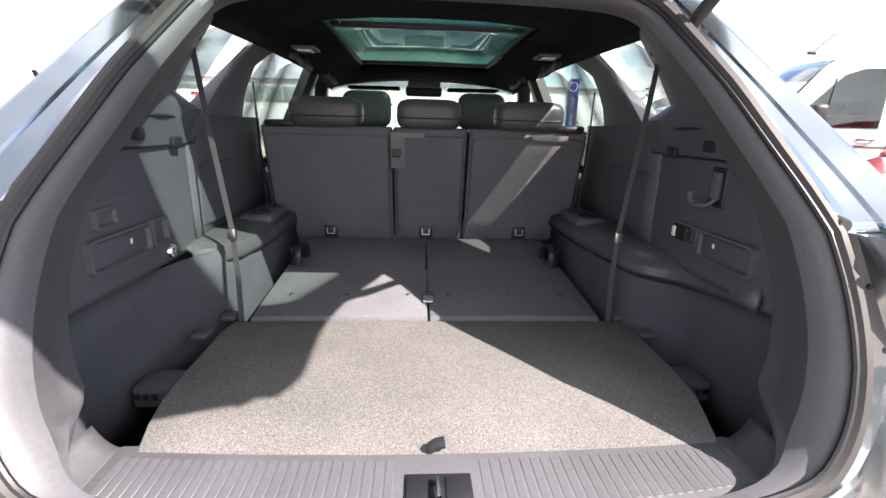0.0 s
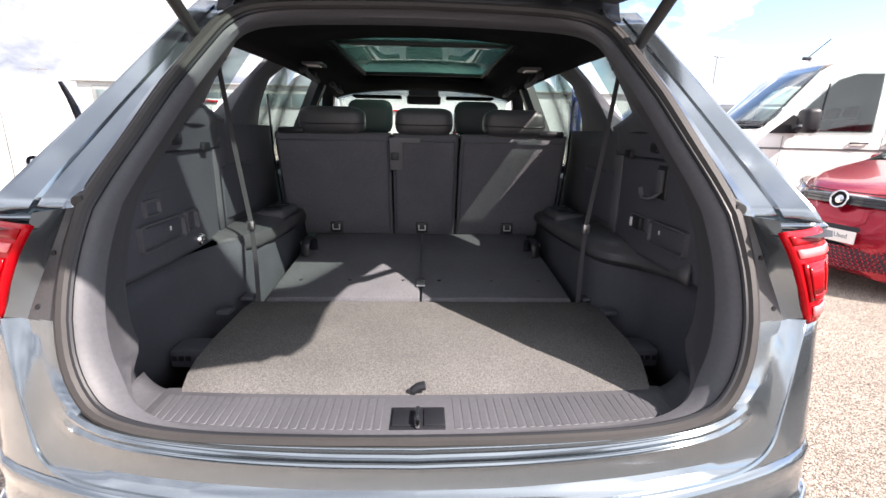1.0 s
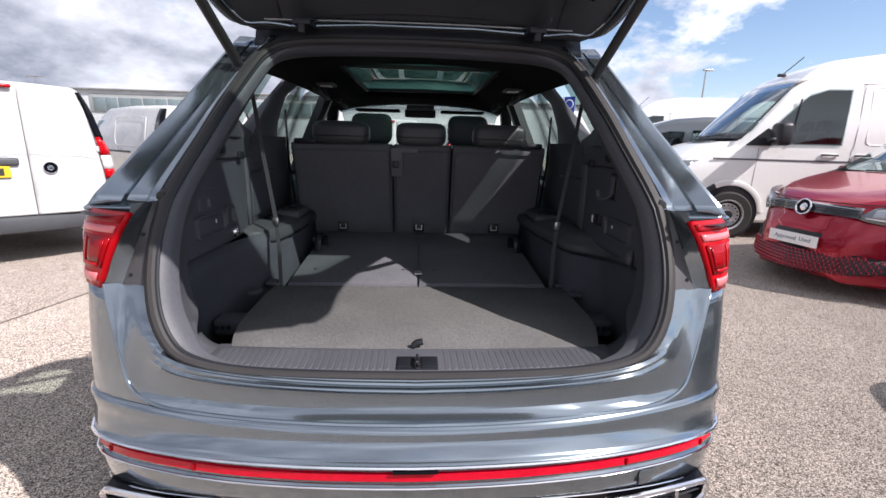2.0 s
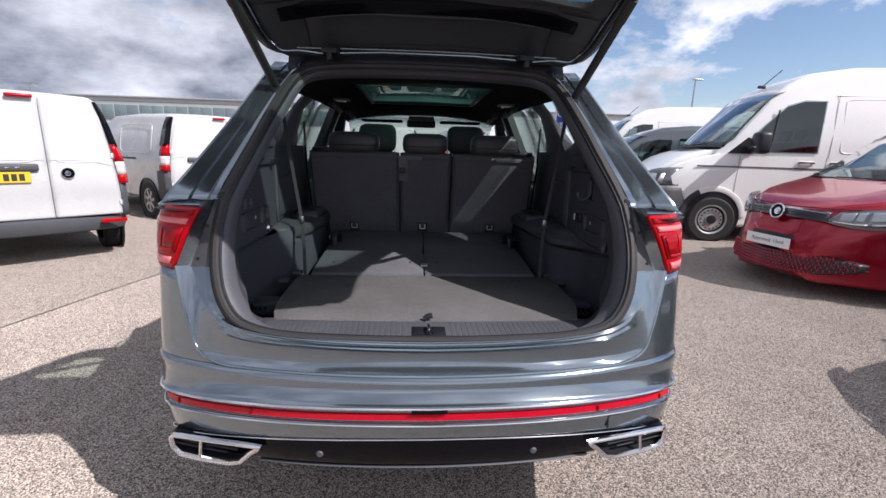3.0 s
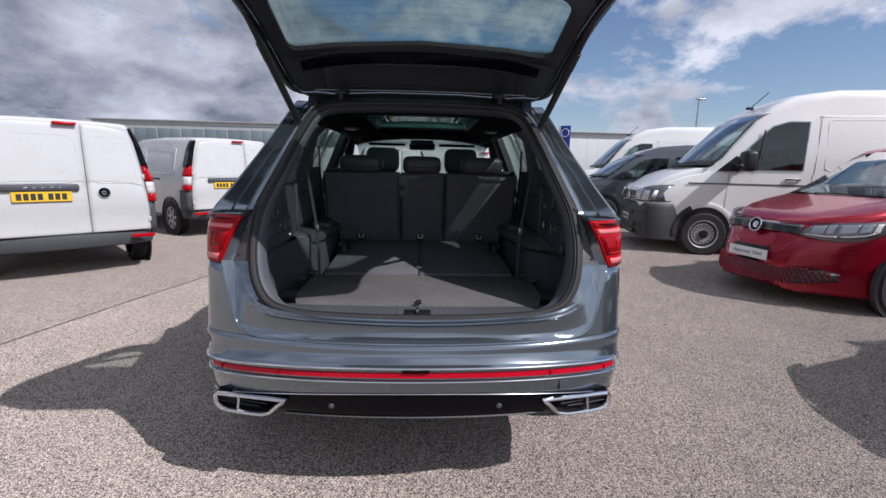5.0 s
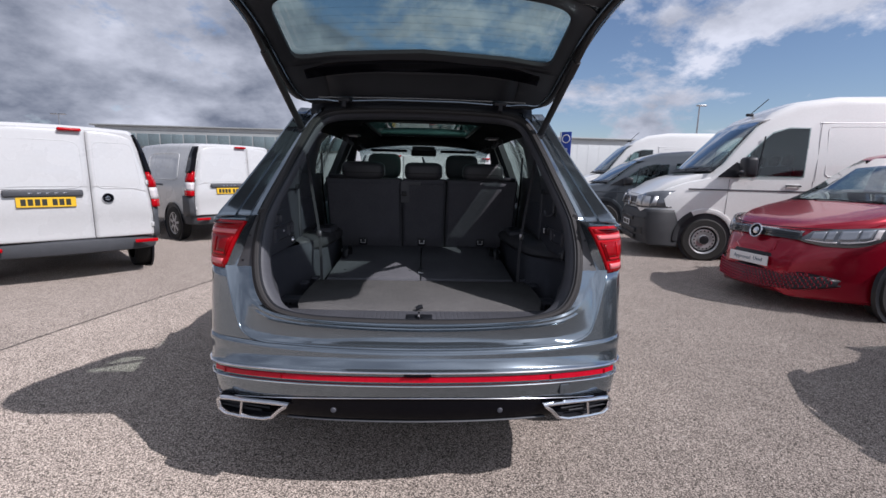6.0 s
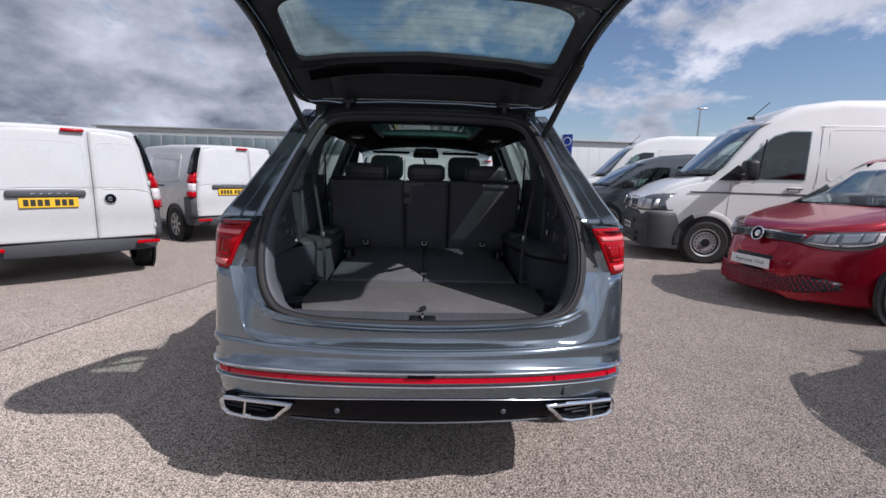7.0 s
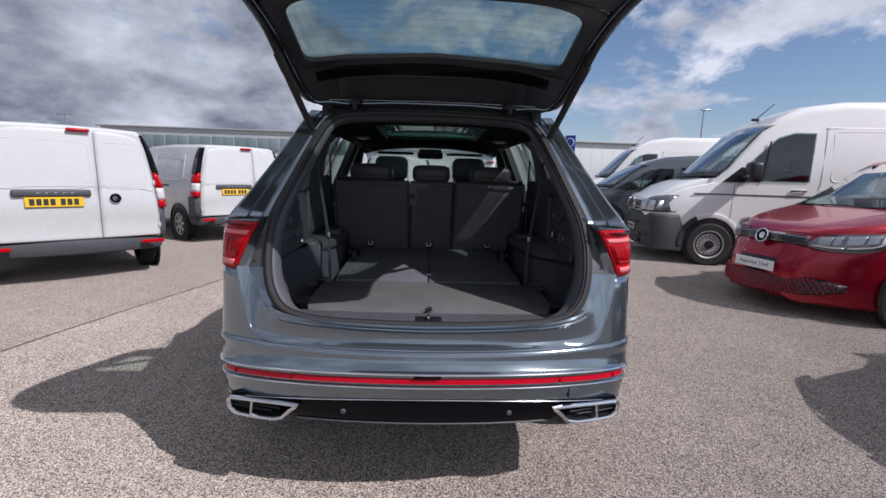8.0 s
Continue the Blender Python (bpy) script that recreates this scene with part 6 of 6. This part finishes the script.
        for i, j in ((0, 2), (2, 4)):
            bm = B()
            (xa, ya), (xb, yb) = plan[i], plan[j]
            rows = []
            for n in (0.12, 0.5, 0.92):
                rows.append([(s * (xa + (xb - xa) * u - 0.03 * n), ya + (yb - ya) * u ** 1.6 + 0.05 * n - 0.034, q(0.885 + 0.22 * n)) for u in (0.06, 0.35, 0.65, 0.95)])
            grid(bm, rows)
            thick(part("reflector", bm, SILVER, hl), 0.01, 0)
        bm = B(); tube(bm, [(s * (x - 0.006), y - 0.006, q(0.885 + 0.07 * max(0, x - 0.8))) for x, y in plan], 0.008, 6)
        part("lamp_edge", bm, BLACK_PLASTIC, hl)
        # side glass follows the body side
        def sx(z):
            return s * (W + 0.008 - (W - 0.85) * max(0.0, (z - q(1.35)) / (q(2.58) - q(1.35))) ** 1.5 * 0.95)
        slab("door_window", [(sx(q(zz)), y, q(zz)) for y, zz in ((1.34, 1.46), (2.42, 1.46), (2.46, 2.14), (2.15, 2.145), (1.91, 2.08), (1.62, 1.82), (1.42, 1.62))][:: -s], (s * 0.006, 0, 0), VAN_GLASS, v, 0.0, "tinted door window")
        bm = B(); tube(bm, [(sx(q(zz)) + s * 0.008, y, q(zz)) for y, zz in ((1.72, 1.46), (1.80, 2.02))], 0.012, 6)
        part("quarter_post", bm, BLACK_PLASTIC, v)
        slab("mirror_base", [(sx(q(zz)), y, q(zz)) for y, zz in ((1.12, 1.44), (1.50, 1.44), (1.50, 1.62), (1.40, 1.66))][:: -s], (s * 0.012, 0, 0), BLACK_PLASTIC, v)
        if low:
            slab("door_window", [(sx(q(zz)), y, q(zz)) for y, zz in ((2.60, 1.46), (3.6, 1.46), (3.6, 2.18), (2.62, 2.18))][:: -s], (s * 0.006, 0, 0), VAN_GLASS, v)
        else:
            for y0, y1 in ((2.72, 4.0), (4.12, 5.6)):
                bm = B()
                loop_ = []
                for k in range(48):
                    an = 2 * math.pi * k / 48
                    e = lambda t, p: math.copysign(abs(t) ** p, t)
                    zz = 1.88 + 0.40 * e(math.sin(an), 0.12)
                    loop_.append((sx(zz) - s * 0.006, (y0 + y1) / 2 + (y1 - y0) / 2 * e(math.cos(an), 0.12), zz))
                tube(bm, loop_, 0.004, 6, closed=True)
                part("pressed_edge", bm, paint, v)
            bm = B(); tube(bm, [(sx(2.34) - s * 0.02, 2.60, 2.34), (sx(2.34) - s * 0.02, L - 0.2, 2.34)], 0.012, 6)
            part("roof_gutter", bm, paint, v)
            bm = B(); tube(bm, [(sx(zz) - s * 0.004, 2.58 + 0.01 * k, zz) for k, zz in enumerate((1.4, 1.7, 2.0, 2.2, 2.35))], 0.003, 4)
            part("panel_gap", bm, LATCH_GREY, v)
        bm = B(); rbox(bm, (s * (W + 0.001), 2.90, q(1.23)), (0.012, 4.4, 0.026), 0.004)
        part("rubbing_strip", bm, LATCH_GREY if not low else paint, v)
        for y in (2.28, 2.72):
            bm = B(); rbox(bm, (s * (W + 0.001), y, q(1.31)), (0.014, 0.20, 0.07), 0.006, 3)
            dh = part("door_handle", bm, paint, v, "door handle with a black grip")
            bm = B(); tube(bm, [(s * (W + 0.012), y - 0.11, q(1.320)), (s * (W + 0.034), y - 0.08, q(1.325)), (s * (W + 0.034), y + 0.08, q(1.325)), (s * (W + 0.012), y + 0.11, q(1.320))], 0.013, 8)
            part("handle_grip", bm, BLACK_PLASTIC, dh)
        for y in (1.30, 2.54):
            bm = B(); tube(bm, [(s * (W - 0.001), y, 0.45), (s * (W - 0.001), y + 0.02, q(1.40))], 0.0035, 4)
            part("door_gap", bm, LATCH_GREY, v)
        bm = B(); tube(bm, [(s * (W - 0.03), 1.45, q(1.48)), (s * (W + 0.16), 1.50, q(1.50))], 0.035, 8)
        mi = part("mirror", bm, BLACK_PLASTIC, v, "large black door mirror")
        bm = B(); rbox(bm, (s * (W + 0.20), 1.50, q(1.585)), (0.27, 0.20, 0.33 if not low else 0.2), 0.06, 3)
        part("mirror_housing", bm, BLACK_PLASTIC, mi)
        bm = B(); rbox(bm, (s * (W + 0.20), 1.398, q(1.53)), (0.16, 0.012, 0.03), 0.004)
        part("mirror_light", bm, CLEAR_LENS, mi)
        wy = 1.02
        for y in (wy, wy + 3.64 - (0.6 if low else 0)):
            bm = B()
            for a0, a1, mt in (((0.02, 0.66, paint), (0.66, 1.05, VAN_BUMPER)) if y == wy else ((0.0, 1.0, paint),)):
                bm = B()
                rows = []
                for k in range(15):
                    an = math.pi * (a0 + (a1 - a0) * k / 14)
                    rows.append([(s * (W + hx), y + r_ * math.cos(an), 0.40 + r_ * math.sin(an)) for r_, hx in ((0.425, -0.06), (0.425, 0.012), (0.445, 0.020), (0.50, 0.014), (0.515, -0.02))])
                grid(bm, rows)
                part("wheel_arch", bm, mt if not low else paint, v)
            bm = B(); lathe(bm, [(0.0, 0.012 * s), (0.428, 0.012 * s), (0.43, -0.01 * s)], "x", 36, (s * (W - 0.006), y, 0.40))
            part("arch_liner", bm, BLACK_PLASTIC, v)
            wheel(v, s * (W - 0.065), y, 0.365, 0.215, s, SILVER, 7, steel=not low)
    # windscreen
    bm = B()
    rows = []
    def screen(f, u):
        """A point of the curved windscreen: f across it, u up it."""
        yc, ye = 0.80 + 0.84 * u, 1.08 + 0.66 * u
        return ((0.955 - 0.065 * u) * f, yc + (ye - yc) * abs(f) ** 2.2, q(1.525 + 0.705 * u) + 0.02 * math.sin(math.pi * u) * (1 - f * f))
    fs = [-1, -0.92, -0.8, -0.6, -0.4, -0.2, 0, 0.2, 0.4, 0.6, 0.8, 0.92, 1]
    for u in np.linspace(0.0, 1.0, 9):
        rows.append([screen(f, u) for f in fs])
    grid(bm, rows)
    thick(part("windscreen", bm, SCREEN_GLASS, v, "tall windscreen"), 0.006, 0)
    bm = B()
    grid(bm, [[screen(f, 1.0) for f in fs]] + [[((0.885 - 0.04 * k) * f, 1.68 + (2.06 - 1.68) * k + 0.10 * abs(f) ** 2.2 * (1 - k), q(2.235 + 0.20 * k - 0.06 * k * k + 0.006) - 0.11 * abs(f) ** 6 * k) for f in fs] for k in (0.3, 0.65, 1.0)])
    thick(part("roof_front", bm, paint, v, "painted roof edge above the windscreen"), 0.02)
    bm = B(); tube(bm, [(p[0], p[1] - 0.012, p[2] + 0.004) for p in (screen(f, 0.0) for f in fs)], 0.024, 6, 0.6)
    part("scuttle", bm, BLACK_PLASTIC, v, "black scuttle panel")
    for x0, x1 in ((-0.75, -0.05), (-0.05, 0.65)):
        bm = B(); tube(bm, [(p[0], p[1] - 0.014, p[2]) for p in (screen(x0 + (x1 - x0) * k, 0.03 + 0.03 * k) for k in (0, 0.5, 1))], 0.010, 6)
        part("wiper", bm, BLACK_PLASTIC, v)
    bm = B(); tube(bm, [(f * 0.84, 0.055 + 0.14 * abs(f) ** 4, q(1.085 + 0.02 * (1 - f * f))) for f in np.linspace(-1, 1, 15)], 0.005, 5)
    part("bonnet_gap", bm, BUMPER_GREY, v)
    if not low:
        bm = B(); tube(bm, [(0, 1.92, H - 0.22), (0.0, 2.2, H + 0.06)], 0.008, 6)
        rbox(bm, (0, 1.92, H - 0.22), (0.06, 0.12, 0.05), 0.015)
        part("aerial", bm, BLACK_PLASTIC, v)
    return v


YARD = 1.053


def stand(x, y, turn):
    """A pose in the yard, about the place where the film starts to stand still."""
    return pose(x * YARD, -1.755 + (y + 1.755) * YARD, 0, 0, 0, turn) @ Matrix.Scale(YARD, 4)


# the two small vans with their backs towards the car
small_van(stand(-4.32, 3.46, 43) @ pose(0.300, 0, 0), "white panel vans")
small_van(stand(-4.19, 6.65, 50) @ pose(0.91, 0, 0), "white panel vans")
small_van(stand(-0.75, 9.6, 4) @ pose(0.0, 0, 0), "white panel vans")
small_van(stand(1.55, 10.2, 4) @ pose(0.0, 0, 0), "white panel vans")
# vans facing the row
big_van(stand(4.85, 5.80, 257) @ pose(-1.02, -1.02, 0), "delivery vans", VAN_WHITE, "white high-roofed delivery van with steel wheels")
big_van(stand(4.9, 9.2, 257) @ pose(-0.95, -1.47, 0), "delivery vans", GREY_VAN, "dark grey low-roofed van", 4.9, 2.05, 0.95, True)
big_van(stand(5.6, 12.4, 257) @ pose(-1.02, -1.02, 0), "delivery vans", VAN_WHITE, "white high-roofed delivery van with steel wheels")


def people_carrier(m, RED_PAINT, label):
    """A parked car, nose at y = 0, heading towards -y."""
    v = thing("car", label, "car", "parked people carriers", m)
    def ny(x, z=0.8):
        return interp(abs(x), [0, 0.2, 0.42, 0.5, 0.6, 0.68, 0.75, 0.84, 0.88, 0.93], [0.055, 0.07, 0.12, 0.155, 0.235, 0.31, 0.38, 0.47, 0.53, 0.70]) - 0.085 * max(0.0, 0.78 - z) / 0.3 * (1 - abs(x))
    hull = loft_body("body", [(-0.03, 0.28, 0.60, 0.20, 0.24, 0.16, 0.45, 0.03), (0.0, 0.22, 0.68, 0.36, 0.38, 0.26, 0.5, 0.04), (0.05, 0.18, 0.76, 0.44, 0.45, 0.24, 0.55, 0.05), (0.10, 0.17, 0.87, 0.49, 0.50, 0.32, 0.58, 0.05), (0.18, 0.17, 0.92, 0.56, 0.57, 0.43, 0.62, 0.06),
                       (0.28, 0.17, 0.955, 0.65, 0.66, 0.53, 0.66, 0.07), (0.42, 0.17, 0.99, 0.77, 0.79, 0.65, 0.72, 0.07), (0.60, 0.17, 1.03, 0.89, 0.91, 0.76, 0.78, 0.08), (0.85, 0.17, 1.09, 0.92, 0.93, 0.80, 0.85, 0.08), (1.22, 0.17, 1.165, 0.92, 0.93, 0.82, 0.92, 0.08),
                       (1.52, 0.17, 1.33, 0.92, 0.93, 0.74, 0.98, 0.10), (1.87, 0.17, 1.57, 0.92, 0.93, 0.71, 1.0, 0.10), (2.2, 0.17, 1.74, 0.92, 0.93, 0.70, 1.0, 0.11), (2.65, 0.17, 1.82, 0.92, 0.93, 0.72, 1.0, 0.11), (4.3, 0.2, 1.82, 0.92, 0.93, 0.72, 1.0, 0.11), (4.5, 0.35, 1.70, 0.86, 0.88, 0.68, 1.0, 0.1)], RED_PAINT, v, "painted body shell")
    inside = section_loft(B(), [(1.18, 1.02, 1.20, 0.86, 0.74), (1.50, 0.75, 1.40, 0.86, 0.72), (1.86, 0.70, 1.62, 0.86, 0.68), (2.20, 0.70, 1.72, 0.86, 0.66), (4.30, 0.70, 1.74, 0.86, 0.66)])
    screen_cut = section_loft(B(), [(1.10, 1.20, 1.30, 0.74, 0.70), (1.30, 1.20, 1.52, 0.74, 0.66), (1.80, 1.22, 1.80, 0.74, 0.60), (2.02, 1.40, 1.95, 0.70, 0.58), (2.08, 1.60, 1.95, 0.64, 0.58)])
    panes = B()
    prism(panes, [(-1.2, y, z) for y, z in ((1.66, 1.135), (2.59, 1.135), (2.59, 1.64), (2.23, 1.64))], (2.4, 0, 0))
    prism(panes, [(-1.2, y, z) for y, z in ((2.71, 1.12), (3.59, 1.12), (3.59, 1.64), (2.71, 1.64))], (2.4, 0, 0))
    hollow(hull, [inside, panes, screen_cut], LATCH_GREY)
    bm = B(); rbox(bm, (0, 1.50, 1.06), (1.60, 0.55, 0.18), 0.06, 3)
    part("dashboard", bm, BLACK_PLASTIC, v)
    for x in (-0.40, 0.40):
        cabin_seat(v, x, 2.35, 0.72, 0.60, SEAT_DARK)
    steering_wheel(v, (0.40, 1.85, 1.08))

    def band(name, mat, x1, zs, out, lab="", lift=0.0, n=12, pinch=0.0):
        bm = B()
        mid = (zs[0] + zs[-1]) / 2
        grid(bm, [mirror_rows([[(x1 * f, ny(x1 * f, z) - d, mid + (z - mid) * (1 - pinch * f ** 4) + lift * f * f) for f in np.linspace(0, 1, n)]])[0] for z, d in zip(zs, out)])
        return thick(part(name, bm, mat, v, lab), 0.015, 0)
    band("grille", LAMP_DARK, 0.46, (0.795, 0.80, 0.87, 0.885), (0.010, 0.036, 0.030, 0.0), "dark grey grille strip", -0.01)
    for z in (0.822, 0.848):
        bm = B(); tube(bm, [(x, ny(x, z) - 0.041, z) for x in np.linspace(-0.45, 0.45, 15)], 0.004, 4)
        part("grille_line", bm, BLACK_PLASTIC, v)
    badge(v, pose(0, -0.005, 0.838, -12), 0.075)
    band("air_slot", BLACK_PLASTIC, 0.35, (0.572, 0.577, 0.606, 0.612), (0.02, 0.050, 0.046, 0.0), "black air slot")
    gr = band("lower_grille", BLACK_PLASTIC, 0.74, (0.235, 0.25, 0.40, 0.45), (-0.02, 0.030, 0.035, 0.004), "black honeycomb lower grille", 0.03, 16, 0.75)
    for r in range(7):
        for k in range(-19, 20):
            x = 0.036 * (k + 0.5 * (r % 2)); z = 0.258 + 0.031 * r
            if abs(z - 0.3425) > 0.1075 * (1 - 0.75 * (x / 0.74) ** 4) - 0.008:
                continue
            bm = B()
            tube(bm, [(x + 0.018 * math.cos(a), ny(x, z) - 0.038 + 0.01 * (z > 0.42), z + 0.03 * (x / 0.74) ** 2 + 0.014 * math.sin(a)) for a in np.linspace(0, 2 * math.pi, 6, endpoint=False)], 0.0062, 4, closed=True)
            part("grille_cell", bm, RED_PAINT, gr)
    bm = B(); tube(bm, [(x, ny(x) + 0.030, 0.902 + 0.045 * x * x) for x in np.linspace(-0.80, 0.80, 25)], 0.005, 5)
    part("bonnet_gap", bm, BLACK_PLASTIC, v)
    bm = B(); rbox(bm, (0, 0, 0), (0.52, 0.010, 0.111), 0.003, 1, pose(0.0, -0.065, 0.52))
    pl = part("showroom_plate", bm, PLATE_WHITE, v, "white plate lettered Approved Used")
    words("Approved", 0.058, GREYINK, pl, pose(-0.075, -0.0715, 0.52, 90))
    words("Used", 0.058, GREYINK, pl, pose(0.135, -0.0715, 0.525, 90))
    low_e = ((0.42, 0.790), (0.50, 0.765), (0.62, 0.739), (0.75, 0.745), (0.84, 0.771), (0.90, 0.83), (0.93, 0.90))
    top_e = ((0.43, 0.815), (0.50, 0.885), (0.62, 0.915), (0.75, 0.939), (0.84, 0.955), (0.90, 0.965), (0.93, 0.965))
    for s in (-1, 1):
        def lamp_sheet(name, mat, u0, u1, v0, v1, d, parent, lab="", n=9):
            bm = B()
            rows = []
            for i in range(5):
                w = v0 + (v1 - v0) * i / 4
                row = []
                for j in range(n):
                    k = 0.42 + 0.51 * (u0 + (u1 - u0) * j / (n - 1))
                    a = interp(k, [p[0] for p in low_e], [p[1] for p in low_e]); b = interp(k, [p[0] for p in top_e], [p[1] for p in top_e])
                    z = a + (b - a) * w
                    row.append((s * k, ny(k) - d + 0.06 * w * w, z))
                rows.append(row)
            grid(bm, rows)
            return thick(part(name, bm, mat, parent, lab), 0.012, 0)
        hl = lamp_sheet("headlamp", LAMP_GREY, 0.0, 1.0, 0.0, 1.0, 0.030, v, "clear headlamp in a dark housing", 14)
        for u0, u1 in ((0.20, 0.36), (0.38, 0.47), (0.52, 0.72), (0.74, 0.86)):
            lamp_sheet("reflector", CLEAR_LENS, u0, u1, 0.34, 0.90, 0.039, hl)
        lamp_sheet("daylight_strip", LAMP_WHITE, 0.14, 0.52, 0.22, 0.29, 0.041, hl)
        lamp_sheet("daylight_strip", LAMP_WHITE, 0.56, 0.90, 0.22, 0.29, 0.041, hl)
        lamp_sheet("indicator_strip", LAMP_WHITE, 0.88, 0.92, 0.22, 0.88, 0.041, hl)
        for y in (0.92, 3.65):
            bm = B(); lathe(bm, [(0.0, 0.004), (0.37, 0.004), (0.385, 0.01), (0.39, -0.03)], "x", 32, (s * 0.922, y, 0.34))
            part("wheel_arch", bm, BLACK_PLASTIC, v)
            wheel(v, s * 0.84, y, 0.33, 0.205, s, SILVER, 5)
        def sx(z):
            return s * (0.936 - 0.20 * max(0, (z - 1.05) / 0.75) ** 1.3)
        slab("side_window", [(sx(1.12), 1.62, 1.12), (sx(1.12), 2.6, 1.12), (sx(1.66), 2.6, 1.66), (sx(1.66), 2.22, 1.66)][:: -s], (s * 0.006, 0, 0), VAN_GLASS, v)
        slab("side_window", [(sx(1.10), 2.7, 1.10), (sx(1.10), 3.6, 1.10), (sx(1.66), 3.6, 1.66), (sx(1.66), 2.7, 1.66)][:: -s], (s * 0.006, 0, 0), VAN_GLASS, v)
        bm = B(); rbox(bm, (s * 1.03, 1.76, 1.14), (0.20, 0.10, 0.14), 0.04, 3)
        part("mirror", bm, RED_PAINT, v)
    bm = B()
    rows = []
    for z, y in ((1.17, 1.215), (1.31, 1.485), (1.44, 1.685), (1.56, 1.86), (1.70, 2.12)):
        w = 0.78 - 0.20 * (z - 1.1)
        rows.append([(w * f, y + 0.10 * abs(f) ** 3 - 0.02, z + 0.012) for f in (-1, -0.7, -0.35, 0, 0.35, 0.7, 1)])
    grid(bm, rows)
    thick(part("windscreen", bm, SCREEN_GLASS, v, "raked windscreen"), 0.006, 0)
    for s in (-1, 1):
        bm = B(); tube(bm, [(s * 0.1 - 0.3, 1.205, 1.185), (s * 0.1 + 0.25, 1.215, 1.19)], 0.008, 6)
        part("wiper", bm, BLACK_PLASTIC, v)
    return v


people_carrier(stand(3.84, 3.26, -82), RED_PAINT, "dark red people carrier with a white showroom plate")
people_carrier(stand(3.10, -0.20, -82), GREY_VAN, "dark grey people carrier parked beside the others")

# ---- building, banner, lamp post ----
def shed():
    b = thing("warehouse", "long low grey clad warehouse building behind the yard", "building", "", stand(0, 41, 1.6))
    bm = B(); rbox(bm, (3, 6, 2.45), (64, 12, 4.9), 0.02)
    part("wall", bm, CLADDING, b, "pale grey ribbed cladding")
    bm = B(); rbox(bm, (3, 6, 4.96), (64.6, 12.6, 0.13), 0.03)
    part("roof", bm, CLAD_DARK, b, "flat roof with a thin grey eaves edge")
    for k in range(60):
        bm = B(); rbox(bm, (-28 + 1.06 * k, -0.004, 2.4), (0.03, 0.012, 4.7), 0.003, 1)
        part("cladding_rib", bm, CLADDING, b)
    bm = B(); rbox(bm, (-17.5, -0.04, 3.85), (20.6, 0.06, 1.5), 0.02)
    part("window_band", bm, CLAD_DARK, b, "dull glazed band under the eaves")
    for x0 in range(-27, -8, 2):
        bm = B(); rbox(bm, (x0 + 0.5, -0.09, 3.75), (2.0, 0.06, 1.2), 0.02)
        w = part("window", bm, CLAD_DARK, b)
        for q in (-0.48, 0.48):
            bm = B(); rbox(bm, (x0 + 0.5 + q, -0.13, 3.75), (0.92, 0.02, 1.08), 0.005)
            part("pane", bm, SHED_GLASS, w)
    return b


shed()
bn = thing("banner_sign", "tall blue banner sign lettered Approved Used on a post", "sign", "", stand(6.12, 18.1, -40))
bm = B(); rbox(bm, (0, 0, 2.05), (0.46, 0.04, 2.5), 0.02)
part("panel", bm, BANNER, bn, "blue banner panel")
bm = B(); tube(bm, [(-0.28, 0.03, 0), (-0.28, 0.03, 3.3)], 0.03, 8); rbox(bm, (0, 0.0, 0.05), (0.6, 0.4, 0.1), 0.02)
part("post", bm, SILVER, bn)
for text, z in (("Approved", 1.52), ("Used", 2.36)):
    words(text, 0.24, PLATE_WHITE, bn, Matrix.Translation((0, -0.024, z)) @ pose(0, 0, 0, 90, 0, 0) @ pose(0, 0, 0, 0, 0, 90))
bm = B(); tube(bm, [(0.17 * math.cos(a), -0.026, 3.0 + 0.17 * math.sin(a)) for a in np.linspace(0, 2 * math.pi, 20, endpoint=False)], 0.02, 5, closed=True)
part("emblem", bm, PLATE_WHITE, bn)
def lamp_post(m, h, arms):
    lp = thing("lamp_post", "tall thin grey steel lamp post", "lamp post", "lamp posts", m)
    bm = B(); tube(bm, [(0, 0, 0), (0, 0, h)], [0.09, 0.05], 8)
    part("post", bm, STEEL, lp)
    for x in arms:
        bm = B(); rbox(bm, (x, 0, h + 0.05), (0.7, 0.25, 0.1), 0.03)
        part("lamp_head", bm, STEEL, lp)


lamp_post(stand(19.75, 31.3, 0), 6.6, (0.15,))
lamp_post(pose(-37.9, 48.0, 0), 6.62, (-0.42, 0.42))
bm = B()
rows = []
for k in range(24):
    y = -4 + k * 1.0
    x = -3.34 + (y - 1.77) * 0.2185 + 0.02 * math.sin(k * 1.7)
    rows.append([(x - 0.009, y, 0.004), (x + 0.010, y, 0.004)])
grid(bm, rows)
tagged(part("tar_joint", bm, TAR), "thin black tar joint across the asphalt", "joint", kind="structure")
bm = B()
rows = []
for k in range(25):
    y = -4 + k * 1.0
    x = -3.34 + (y - 1.77) * 0.2185 + 0.02 * math.sin(k * 1.7)
    rows.append([(x - 12, y, 0.002), (x - 6, y, 0.002), (x - 3, y, 0.002), (x - 0.005, y, 0.002)])
grid(bm, rows)
tagged(part("pavement", bm, OLD_ASPHALT), "older darker asphalt beyond the tar joint", "ground", kind="structure")
